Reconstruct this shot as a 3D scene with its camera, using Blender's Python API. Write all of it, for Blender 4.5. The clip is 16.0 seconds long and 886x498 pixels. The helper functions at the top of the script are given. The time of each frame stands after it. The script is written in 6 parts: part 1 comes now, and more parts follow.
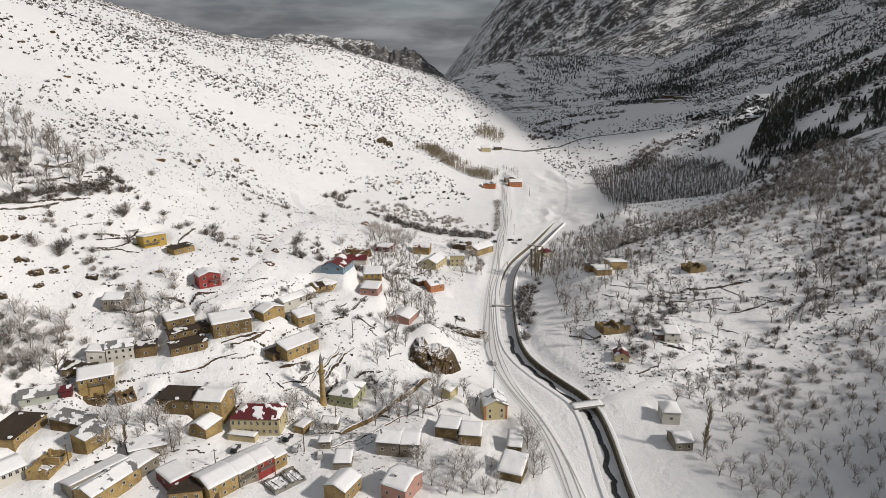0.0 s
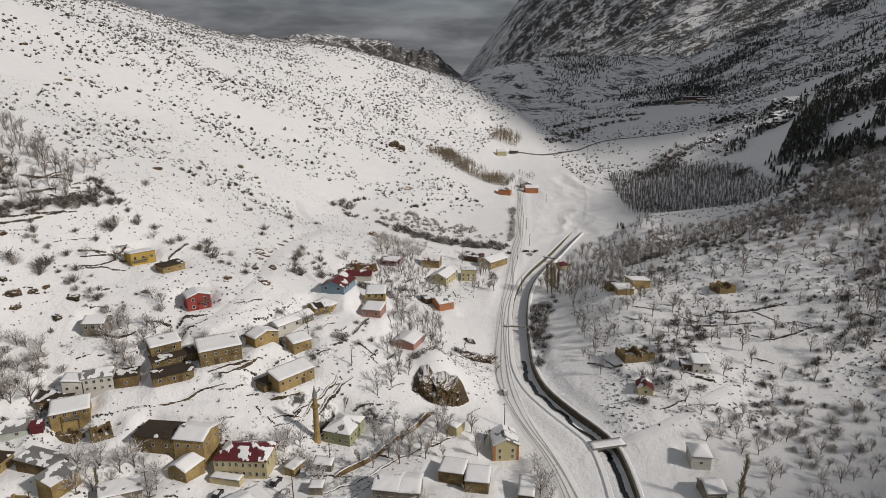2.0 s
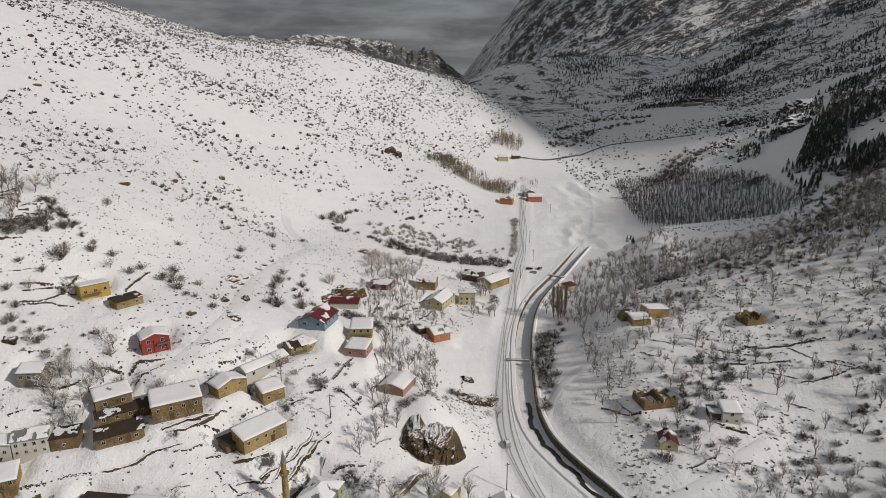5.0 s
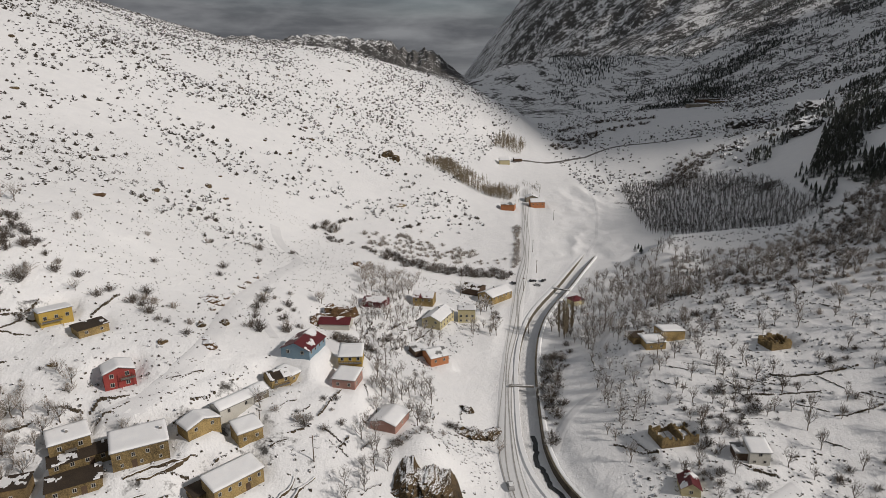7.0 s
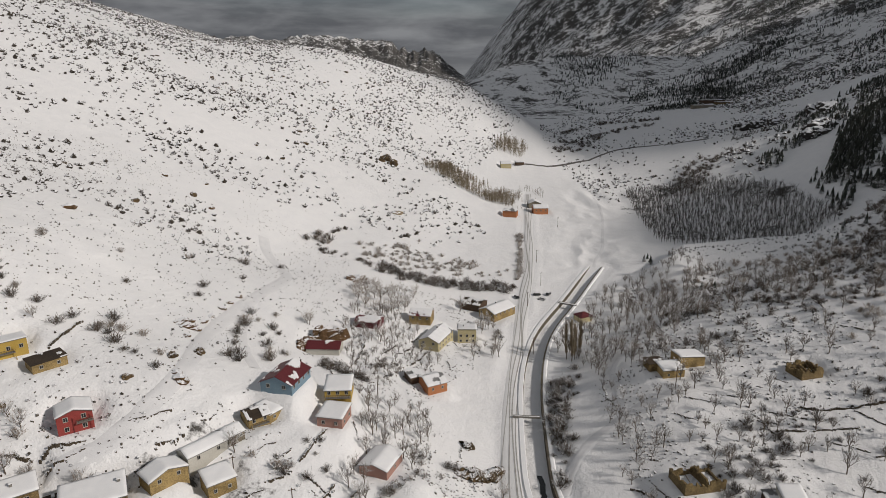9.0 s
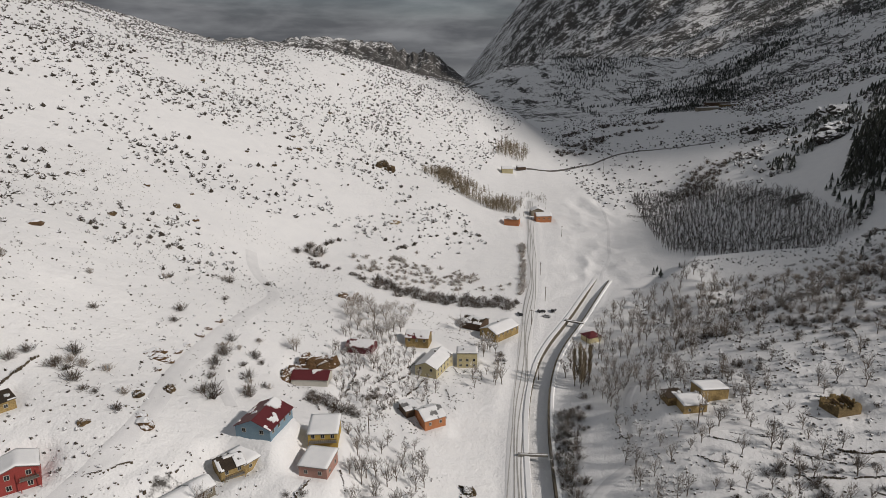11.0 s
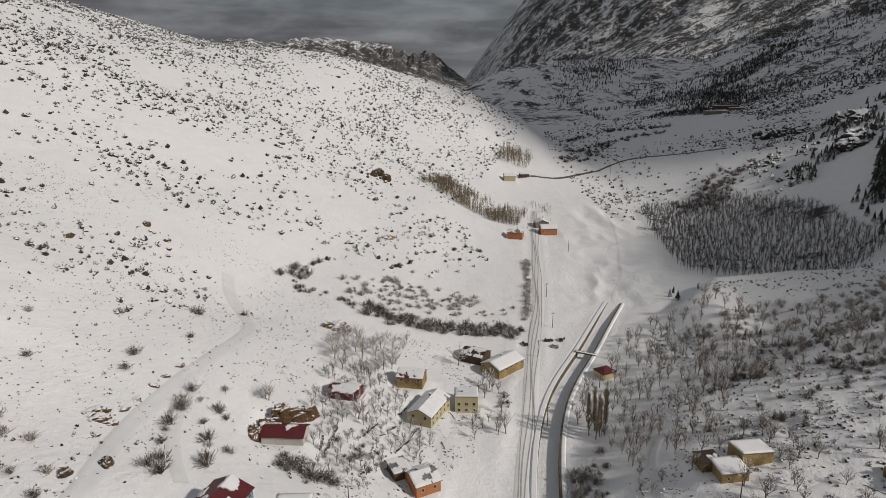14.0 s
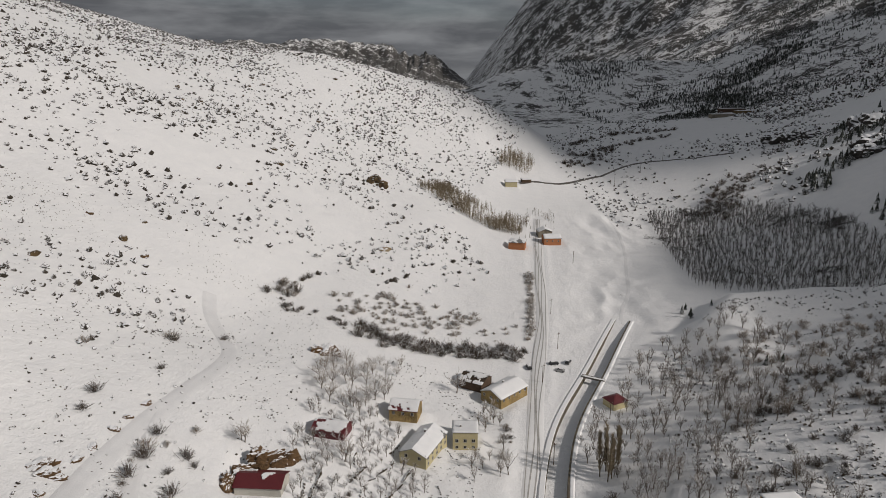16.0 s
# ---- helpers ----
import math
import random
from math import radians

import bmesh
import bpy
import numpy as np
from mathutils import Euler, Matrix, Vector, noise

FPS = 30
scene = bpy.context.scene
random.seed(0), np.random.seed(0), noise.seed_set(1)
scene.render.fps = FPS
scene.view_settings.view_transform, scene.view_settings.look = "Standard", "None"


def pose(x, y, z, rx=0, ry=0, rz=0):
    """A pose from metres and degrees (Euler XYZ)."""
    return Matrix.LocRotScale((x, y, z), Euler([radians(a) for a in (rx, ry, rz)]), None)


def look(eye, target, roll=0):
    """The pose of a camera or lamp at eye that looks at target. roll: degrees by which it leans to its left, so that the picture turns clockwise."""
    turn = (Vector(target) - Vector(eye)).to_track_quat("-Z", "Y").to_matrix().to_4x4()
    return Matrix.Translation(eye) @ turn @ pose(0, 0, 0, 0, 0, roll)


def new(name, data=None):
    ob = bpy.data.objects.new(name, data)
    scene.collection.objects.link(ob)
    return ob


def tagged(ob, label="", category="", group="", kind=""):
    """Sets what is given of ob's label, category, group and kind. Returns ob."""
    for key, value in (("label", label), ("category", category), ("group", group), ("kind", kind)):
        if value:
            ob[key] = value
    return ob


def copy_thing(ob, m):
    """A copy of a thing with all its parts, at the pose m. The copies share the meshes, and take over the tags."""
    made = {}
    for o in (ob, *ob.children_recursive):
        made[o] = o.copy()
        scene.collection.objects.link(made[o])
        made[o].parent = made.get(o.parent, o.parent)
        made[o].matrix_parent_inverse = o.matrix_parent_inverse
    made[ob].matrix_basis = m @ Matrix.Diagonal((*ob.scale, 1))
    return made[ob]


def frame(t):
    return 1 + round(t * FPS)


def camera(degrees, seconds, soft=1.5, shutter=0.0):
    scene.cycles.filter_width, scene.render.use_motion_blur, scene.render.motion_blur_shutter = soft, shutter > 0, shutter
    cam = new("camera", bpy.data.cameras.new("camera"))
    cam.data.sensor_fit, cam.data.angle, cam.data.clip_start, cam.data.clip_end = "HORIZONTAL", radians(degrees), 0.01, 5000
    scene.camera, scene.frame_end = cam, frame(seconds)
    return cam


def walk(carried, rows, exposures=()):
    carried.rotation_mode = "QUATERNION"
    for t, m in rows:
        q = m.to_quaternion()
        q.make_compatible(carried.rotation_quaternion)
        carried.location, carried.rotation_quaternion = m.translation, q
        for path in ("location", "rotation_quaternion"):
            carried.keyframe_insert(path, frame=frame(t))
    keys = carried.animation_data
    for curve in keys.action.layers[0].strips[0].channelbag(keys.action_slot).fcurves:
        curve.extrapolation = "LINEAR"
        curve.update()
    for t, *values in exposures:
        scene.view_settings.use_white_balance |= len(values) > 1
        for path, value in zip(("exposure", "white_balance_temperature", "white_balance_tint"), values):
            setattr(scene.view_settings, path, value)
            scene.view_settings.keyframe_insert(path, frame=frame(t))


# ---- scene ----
cam = camera(70.0, 16.0, soft=0.6)
PATH = [
    (0.0, 0.00, 0.00, 118.45, 74.03, 0.18, -1.95),
    (0.5, 1.11, 5.03, 118.86, 74.03, 0.18, -1.95),
    (1.0, 2.14, 10.12, 119.32, 74.02, 0.18, -1.95),
    (1.5, 3.06, 15.27, 119.83, 74.02, 0.19, -0.64),
    (2.0, 3.87, 20.40, 120.27, 74.02, 0.22, -0.40),
    (2.5, 4.52, 25.48, 120.68, 74.03, 0.23, -0.39),
    (3.0, 5.09, 30.59, 121.04, 74.03, 0.25, -0.36),
    (3.5, 5.58, 35.69, 121.36, 74.03, 0.27, -0.34),
    (4.0, 6.00, 40.82, 121.63, 74.04, 0.30, -0.32),
    (6.5, 7.94, 66.53, 122.80, 74.03, 0.40, -0.23),
    (7.0, 8.24, 71.69, 122.97, 74.03, 0.42, -0.22),
    (7.5, 8.52, 76.89, 123.16, 74.02, 0.43, -0.22),
    (8.0, 8.80, 82.10, 123.31, 74.03, 0.46, -0.20),
    (8.5, 9.08, 87.30, 123.45, 74.04, 0.48, -0.19),
    (9.0, 9.34, 92.49, 123.62, 74.05, 0.50, -0.17),
    (11.5, 10.36, 118.22, 124.77, 74.18, 0.58, -0.17),
    (12.0, 10.67, 123.36, 125.01, 74.19, 0.59, -0.15),
    (12.5, 11.01, 128.55, 125.30, 74.19, 0.58, -0.14),
    (13.0, 11.34, 133.82, 125.56, 74.20, 0.56, -0.12),
    (13.5, 11.63, 139.07, 125.78, 74.21, 0.55, -0.10),
    (14.0, 11.92, 144.28, 126.00, 74.25, 0.53, -0.08),
    (14.5, 12.22, 149.45, 126.24, 74.27, 0.51, -0.05),
    (15.0, 12.56, 154.57, 126.47, 74.29, 0.49, -0.04),
    (15.5, 12.89, 159.71, 126.69, 74.31, 0.48, -0.01),
    (16.0, 13.23, 164.85, 127.00, 74.35, 0.47, -0.00),
]
EXPOSURES = [(0.0, -0.04), (0.5, -0.16), (1.0, -0.30), (2.0, -0.35), (4.0, -0.37), (9.0, -0.41), (16.0, -0.49)]
walk(cam, [(t, pose(x, y, z, rx, ry, rz)) for t, x, y, z, rx, ry, rz in PATH], EXPOSURES)

# ---- world and sun: a low winter sun from behind the right shoulder, under broken grey cloud ----
SUN_ELEVATION, SUN_AZIMUTH = 32.0, 113.0  # degrees above the horizon, and clockwise from +y
world = bpy.data.worlds.new("world")
scene.world = world
world.use_nodes = True
wn, wl = world.node_tree.nodes, world.node_tree.links
wn.clear()
w_out, w_bg, w_mix = wn.new("ShaderNodeOutputWorld"), wn.new("ShaderNodeBackground"), wn.new("ShaderNodeMix")
sky, w_co, w_map = wn.new("ShaderNodeTexSky"), wn.new("ShaderNodeTexCoord"), wn.new("ShaderNodeMapping")
w_n1, w_n2, w_r1, w_r2 = wn.new("ShaderNodeTexNoise"), wn.new("ShaderNodeTexNoise"), wn.new("ShaderNodeValToRGB"), wn.new("ShaderNodeValToRGB")
sky.sky_type, sky.sun_disc = "NISHITA", False
sky.sun_elevation, sky.sun_rotation = radians(SUN_ELEVATION), radians(SUN_AZIMUTH)
w_map.inputs["Scale"].default_value = (1.0, 1.0, 5.0)
w_n1.inputs["Scale"].default_value, w_n1.inputs["Detail"].default_value = 7.0, 10.0
w_n1.inputs["Roughness"].default_value, w_n1.inputs["Distortion"].default_value = 0.52, 0.15
w_n2.inputs["Scale"].default_value, w_n2.inputs["Detail"].default_value = 1.6, 5.0
w_r1.color_ramp.elements[0].position, w_r1.color_ramp.elements[0].color = 0.38, (1.25, 1.30, 1.42, 1)
w_r1.color_ramp.elements[1].position, w_r1.color_ramp.elements[1].color = 0.66, (2.75, 2.82, 2.95, 1)
w_r2.color_ramp.elements[0].position, w_r2.color_ramp.elements[0].color = 0.56, (1, 1, 1, 1)
w_r2.color_ramp.elements[1].position, w_r2.color_ramp.elements[1].color = 0.80, (0.75, 0.75, 0.75, 1)
w_mix.data_type = "RGBA"
w_bg.inputs["Strength"].default_value = 0.084
wl.new(w_co.outputs["Generated"], w_map.inputs["Vector"])
for n in (w_n1, w_n2):
    wl.new(w_map.outputs["Vector"], n.inputs["Vector"])
wl.new(w_n1.outputs["Fac"], w_r1.inputs["Fac"])
wl.new(w_n2.outputs["Fac"], w_r2.inputs["Fac"])
wl.new(w_r2.outputs["Color"], w_mix.inputs["Factor"])
wl.new(sky.outputs["Color"], w_mix.inputs["A"])
wl.new(w_r1.outputs["Color"], w_mix.inputs["B"])
# the cloud is thin and bright overhead, thick and dark towards the horizon
w_sep, w_up, w_mul = wn.new("ShaderNodeSeparateXYZ"), wn.new("ShaderNodeMapRange"), wn.new("ShaderNodeVectorMath")
w_up.inputs["From Min"].default_value, w_up.inputs["From Max"].default_value = 0.06, 0.5
w_up.inputs["To Min"].default_value, w_up.inputs["To Max"].default_value = 1.3, 1.6
w_mul.operation = "SCALE"
wl.new(w_co.outputs["Generated"], w_sep.inputs["Vector"])
wl.new(w_sep.outputs["Z"], w_up.inputs["Value"])
wl.new(w_mix.outputs["Result"], w_mul.inputs[0])
wl.new(w_up.outputs["Result"], w_mul.inputs["Scale"])
wl.new(w_mul.outputs["Vector"], w_bg.inputs["Color"])
wl.new(w_bg.outputs["Background"], w_out.inputs["Surface"])

sun = new("sun", bpy.data.lights.new("sun", "SUN"))
sun.data.energy, sun.data.angle, sun.data.color = 3.5, radians(4.0), (1.0, 0.922, 0.85)
az, el = radians(SUN_AZIMUTH), radians(SUN_ELEVATION)
sun.matrix_world = look((0, 0, 0), (-math.sin(az) * math.cos(el), -math.cos(az) * math.cos(el), -math.sin(el)))


# ---- materials ----
def material(name, dark, light, rough=0.8, scale=1.0, bump=0.3, metal=0.0, low=0.3, high=0.7, cap=0.0, cells=0.0):
    """Two colours mixed by noise at two scales, with fine relief. cap: how much snow lies on what faces up.
    cells: the size of the stones, where the surface is stonework."""
    m = bpy.data.materials.new(name)
    m.use_nodes = True
    n, l = m.node_tree.nodes, m.node_tree.links
    b = n["Principled BSDF"]
    b.inputs["Roughness"].default_value, b.inputs["Metallic"].default_value = rough, metal
    geo = n.new("ShaderNodeNewGeometry")
    big, fine, add, ramp = n.new("ShaderNodeTexNoise"), n.new("ShaderNodeTexNoise"), n.new("ShaderNodeMath"), n.new("ShaderNodeMapRange")
    big.inputs["Scale"].default_value, fine.inputs["Scale"].default_value = 0.35 / scale, 4.0 / scale
    big.inputs["Detail"].default_value, fine.inputs["Detail"].default_value = 4.0, 5.0
    add.operation = "ADD"
    ramp.inputs["From Min"].default_value, ramp.inputs["From Max"].default_value = 2 * low, 2 * high
    mix = n.new("ShaderNodeMix")
    mix.data_type = "RGBA"
    mix.inputs["A"].default_value, mix.inputs["B"].default_value = (*dark, 1), (*light, 1)
    for t in (big, fine):
        l.new(geo.outputs["Position"], t.inputs["Vector"])
    l.new(big.outputs["Fac"], add.inputs[0])
    l.new(fine.outputs["Fac"], add.inputs[1])
    l.new(add.outputs[0], ramp.inputs["Value"])
    l.new(ramp.outputs["Result"], mix.inputs["Factor"])
    colour, height = mix.outputs["Result"], fine.outputs["Fac"]
    if cells:
        vor = n.new("ShaderNodeTexVoronoi")
        vor.feature, vor.inputs["Scale"].default_value = "F1", 1 / cells
        edge = n.new("ShaderNodeMapRange")
        edge.inputs["From Min"].default_value, edge.inputs["From Max"].default_value = 0.25, 0.6
        edge.inputs["To Min"].default_value, edge.inputs["To Max"].default_value = 1.12, 0.78
        l.new(geo.outputs["Position"], vor.inputs["Vector"])
        l.new(vor.outputs["Distance"], edge.inputs["Value"])
        mul = n.new("ShaderNodeVectorMath")
        mul.operation = "SCALE"
        l.new(colour, mul.inputs[0])
        l.new(edge.outputs["Result"], mul.inputs["Scale"])
        colour, height = mul.outputs["Vector"], edge.outputs["Result"]
    if cap:
        sep, up, top = n.new("ShaderNodeSeparateXYZ"), n.new("ShaderNodeMapRange"), n.new("ShaderNodeMix")
        wob = n.new("ShaderNodeMath")
        wob.operation, wob.inputs[1].default_value = "MULTIPLY_ADD", 0.7
        top.data_type = "RGBA"
        top.inputs["B"].default_value = (0.80, 0.81, 0.83, 1)
        up.inputs["From Min"].default_value, up.inputs["From Max"].default_value = 1.05 - cap, 1.25 - cap
        l.new(geo.outputs["Normal"], sep.inputs["Vector"])
        l.new(fine.outputs["Fac"], wob.inputs[0])
        l.new(sep.outputs["Z"], wob.inputs[2])
        l.new(wob.outputs[0], up.inputs["Value"])
        l.new(up.outputs["Result"], top.inputs["Factor"])
        l.new(colour, top.inputs["A"])
        colour = top.outputs["Result"]
    l.new(colour, b.inputs["Base Color"])
    if bump:
        bp = n.new("ShaderNodeBump")
        bp.inputs["Strength"].default_value, bp.inputs["Distance"].default_value = bump, 0.1 * scale
        l.new(height, bp.inputs["Height"])
        l.new(bp.outputs["Normal"], b.inputs["Normal"])
    return m


SNOW = material("snow", (0.74, 0.745, 0.76), (0.84, 0.84, 0.84), 0.75, 1.0, 0.35)
ROOF_SNOW = material("roof_snow", (0.76, 0.77, 0.79), (0.85, 0.85, 0.85), 0.75, 0.6, 0.3)
STONE = material("stone_wall", (0.070, 0.049, 0.020), (0.285, 0.203, 0.088), 0.9, 1.3, 0.8, low=0.36, high=0.64, cells=0.34)
MUD = material("mud_wall", (0.062, 0.041, 0.018), (0.225, 0.155, 0.07), 0.95, 1.2, 0.7, low=0.36, high=0.64)
OCHRE = material("ochre_plaster", (0.125, 0.086, 0.033), (0.40, 0.288, 0.122), 0.9, 1.3, 0.5, low=0.34, high=0.62)
CREAM = material("cream_plaster", (0.425, 0.365, 0.204), (0.527, 0.468, 0.289), 0.85, 1.0, 0.2)
WHITE = material("white_plaster", (0.426, 0.410, 0.361), (0.574, 0.558, 0.508), 0.85, 1.0, 0.2)
GREY = material("grey_plaster", (0.115, 0.098, 0.072), (0.28, 0.25, 0.195), 0.9, 1.3, 0.5, low=0.36, high=0.62)
MINT = material("pale_mint_plaster", (0.34, 0.37, 0.32), (0.50, 0.53, 0.47), 0.85, 1.0, 0.2)
YELLOW = material("yellow_paint", (0.374, 0.246, 0.047), (0.493, 0.348, 0.085), 0.8, 1.0, 0.2)
RED = material("red_paint", (0.212, 0.030, 0.025), (0.306, 0.051, 0.043), 0.8, 1.0, 0.2)
PINK = material("pink_plaster", (0.315, 0.165, 0.128), (0.413, 0.247, 0.203), 0.85, 1.0, 0.2)
BLUE = material("pale_blue_paint", (0.136, 0.216, 0.280), (0.216, 0.312, 0.376), 0.8, 1.0, 0.2)
GREEN = material("pale_green_plaster", (0.270, 0.277, 0.150), (0.360, 0.367, 0.217), 0.85, 1.0, 0.2)
TERRA = material("orange_brick", (0.33, 0.12, 0.045), (0.46, 0.20, 0.09), 0.85, 1.0, 0.4)
TIN_RED = material("dark_red_sheet", (0.085, 0.012, 0.016), (0.13, 0.02, 0.024), 0.5, 1.0, 0.15)
TIN = material("grey_sheet", (0.13, 0.13, 0.13), (0.24, 0.24, 0.235), 0.5, 1.0, 0.15)
SOD = material("bare_earth_roof", (0.020, 0.014, 0.009), (0.062, 0.042, 0.026), 0.95, 1.2, 0.5)
RUIN_FLOOR = material("rubble_floor", (0.03, 0.02, 0.012), (0.12, 0.085, 0.05), 0.95, 1.0, 0.9, cap=0.2)
TIMBER = material("old_timber", (0.045, 0.028, 0.017), (0.12, 0.075, 0.045), 0.85, 0.7, 0.3)
FRAME = material("window_frame_paint", (0.33, 0.32, 0.28), (0.52, 0.50, 0.45), 0.6, 0.5, 0.0)
GLASS = material("dark_glass", (0.012, 0.013, 0.015), (0.03, 0.03, 0.033), 0.12, 1.0, 0.0)
CONCRETE = material("concrete", (0.136, 0.128, 0.112), (0.240, 0.228, 0.204), 0.9, 1.0, 0.3)
CANAL_STONE = material("canal_stone", (0.065, 0.055, 0.04), (0.16, 0.135, 0.10), 0.9, 1.0, 0.6, cells=0.5)
DRY_STONE = material("dry_stone", (0.022, 0.018, 0.013), (0.115, 0.088, 0.056), 0.95, 0.8, 0.8, cap=0.52)
CLIFF = material("brown_cliff", (0.014, 0.010, 0.006), (0.15, 0.098, 0.042), 0.95, 1.6, 0.9, low=0.38, high=0.66, cap=-0.08)
BARK = material("bark", (0.085, 0.068, 0.052), (0.18, 0.145, 0.11), 0.9, 0.4, 0.3, cap=0.25)
TWIG = material("snowy_twigs", (0.17, 0.138, 0.108), (0.40, 0.345, 0.29), 0.9, 1.5, 0.0, cap=0.52)
POPLAR_TWIG = material("poplar_twigs", (0.16, 0.128, 0.085), (0.34, 0.28, 0.19), 0.9, 1.5, 0.0)
SCRUB = material("scrub", (0.018, 0.015, 0.012), (0.070, 0.057, 0.042), 0.95, 2.0, 0.3, cap=0.19)
WOOD_TWIG = material("grey_twigs", (0.085, 0.068, 0.054), (0.25, 0.212, 0.178), 0.9, 1.5, 0.0, cap=0.4)
GROVE_WOOD = material("grove_wood", (0.034, 0.030, 0.025), (0.11, 0.096, 0.08), 0.9, 3.0, 0.0, cap=0.3)
THICKET = material("thicket_stems", (0.042, 0.032, 0.024), (0.15, 0.118, 0.09), 0.9, 2.5, 0.0, cap=0.3)
NEEDLES = material("dark_needles", (0.014, 0.018, 0.014), (0.042, 0.048, 0.036), 0.9, 2.0, 0.3, cap=0.34)
WATER = material("dark_water", (0.012, 0.014, 0.014), (0.03, 0.032, 0.03), 0.15, 1.0, 0.15)
CAR_DARK = material("dark_car_paint", (0.02, 0.02, 0.022), (0.03, 0.03, 0.032), 0.3, 1.0, 0.0)
CAR_GREY = material("silver_car_paint", (0.30, 0.30, 0.30), (0.36, 0.36, 0.36), 0.3, 1.0, 0.0)
TYRE = material("tyre_rubber", (0.015, 0.015, 0.015), (0.03, 0.03, 0.03), 0.9, 0.3, 0.0)


# ---- mesh helpers ----
class Shape:
    """Vertices and faces of one mesh."""

    def __init__(self):
        self.v, self.f = [], []

    def add(self, verts, faces):
        k = len(self.v)
        self.v.extend(verts)
        self.f.extend([tuple(i + k for i in f) for f in faces])
        return self

    def box(self, x0, x1, y0, y1, z0, z1):
        return self.add([(x, y, z) for z in (z0, z1) for x, y in ((x0, y0), (x1, y0), (x1, y1), (x0, y1))],
                        [(3, 2, 1, 0), (4, 5, 6, 7), (0, 1, 5, 4), (1, 2, 6, 5), (2, 3, 7, 6), (3, 0, 4, 7)])

    def tube(self, p, q, r0, r1, sides=4):
        p, q = Vector(p), Vector(q)
        d = (q - p).normalized()
        a = d.orthogonal().normalized()
        b = d.cross(a)
        ring = [(math.cos(6.2832 * i / sides), math.sin(6.2832 * i / sides)) for i in range(sides)]
        verts = [tuple(p + a * (c * r0) + b * (s * r0)) for c, s in ring] + [tuple(q + a * (c * r1) + b * (s * r1)) for c, s in ring]
        return self.add(verts, [(i, (i + 1) % sides, sides + (i + 1) % sides, sides + i) for i in range(sides)] + [tuple(range(sides, 2 * sides))])

    def mesh(self, name, mat, smooth=False):
        me = bpy.data.meshes.new(name)
        me.from_pydata(self.v, [], self.f)
        me.materials.append(mat)
        if smooth:
            me.polygons.foreach_set("use_smooth", [True] * len(me.polygons))
        return me


def part(name, shape, mat, parent, label="", at=None, smooth=False):
    """One mesh object under a thing or a part. shape: a Shape, or a mesh that it shares."""
    ob = new(name, shape if isinstance(shape, bpy.types.Mesh) else shape.mesh(name, mat, smooth))
    ob.parent = parent
    if at is not None:
        ob.matrix_basis = at
    return tagged(ob, label)


def thing(name, at, label, category, group="", kind=""):
    ob = new(name)
    ob.matrix_basis = at
    return tagged(ob, label, category, group, kind)


# ---- smooth random relief, in numpy ----
def lattice(ix, iy, seed):
    n = (ix.astype(np.int64) * 374761393 + iy.astype(np.int64) * 668265263 + seed * 974634777) & 0xFFFFFFFF
    n = ((n ^ (n >> 13)) * 1274126177) & 0xFFFFFFFF
    return ((n ^ (n >> 16)) & 0xFFFF) / 65535.0


def relief(x, y, size, seed=0, octaves=4, rough=0.5):
    """Noise about 0, from -1 to 1."""
    total, amp, top = np.zeros_like(x, float), 1.0, 0.0
    for o in range(octaves):
        u, v = x / size * 2 ** o + 17.3 * o, y / size * 2 ** o - 9.1 * o
        iu, iv = np.floor(u), np.floor(v)
        fu, fv = u - iu, v - iv
        fu, fv = fu * fu * (3 - 2 * fu), fv * fv * (3 - 2 * fv)
        a, b = lattice(iu, iv, seed + o), lattice(iu + 1, iv, seed + o)
        c, d = lattice(iu, iv + 1, seed + o), lattice(iu + 1, iv + 1, seed + o)
        total += amp * (2 * ((a * (1 - fu) + b * fu) * (1 - fv) + (c * (1 - fu) + d * fu) * fv) - 1)
        top, amp = top + amp, amp * rough
    return total / top


def near_line(x, y, line):
    """Distance to a polyline, and how far along it (in metres) the nearest point lies."""
    best, along, done = np.full(x.shape, 1e9), np.zeros(x.shape), 0.0
    for (x0, y0), (x1, y1) in zip(line, line[1:]):
        length = math.hypot(x1 - x0, y1 - y0)
        t = np.clip(((x - x0) * (x1 - x0) + (y - y0) * (y1 - y0)) / length ** 2, 0, 1)
        d = np.hypot(x - x0 - t * (x1 - x0), y - y0 - t * (y1 - y0))
        along = np.where(d < best, done + t * length, along)
        best = np.minimum(best, d)
        done += length
    return best, along


def smooth_line(points, step=3.0):
    """A polyline through the points, rounded, with even steps."""
    p = np.array(points, float)
    for _ in range(3):
        q = [p[0]]
        for a, b in zip(p, p[1:]):
            q += [a * 0.75 + b * 0.25, a * 0.25 + b * 0.75]
        p = np.array(q + [p[-1]])
    s = np.concatenate([[0], np.cumsum(np.hypot(*np.diff(p, axis=0).T))])
    k = np.linspace(0, s[-1], max(2, int(s[-1] / step)))
    return list(zip(np.interp(k, s, p[:, 0]), np.interp(k, s, p[:, 1])))


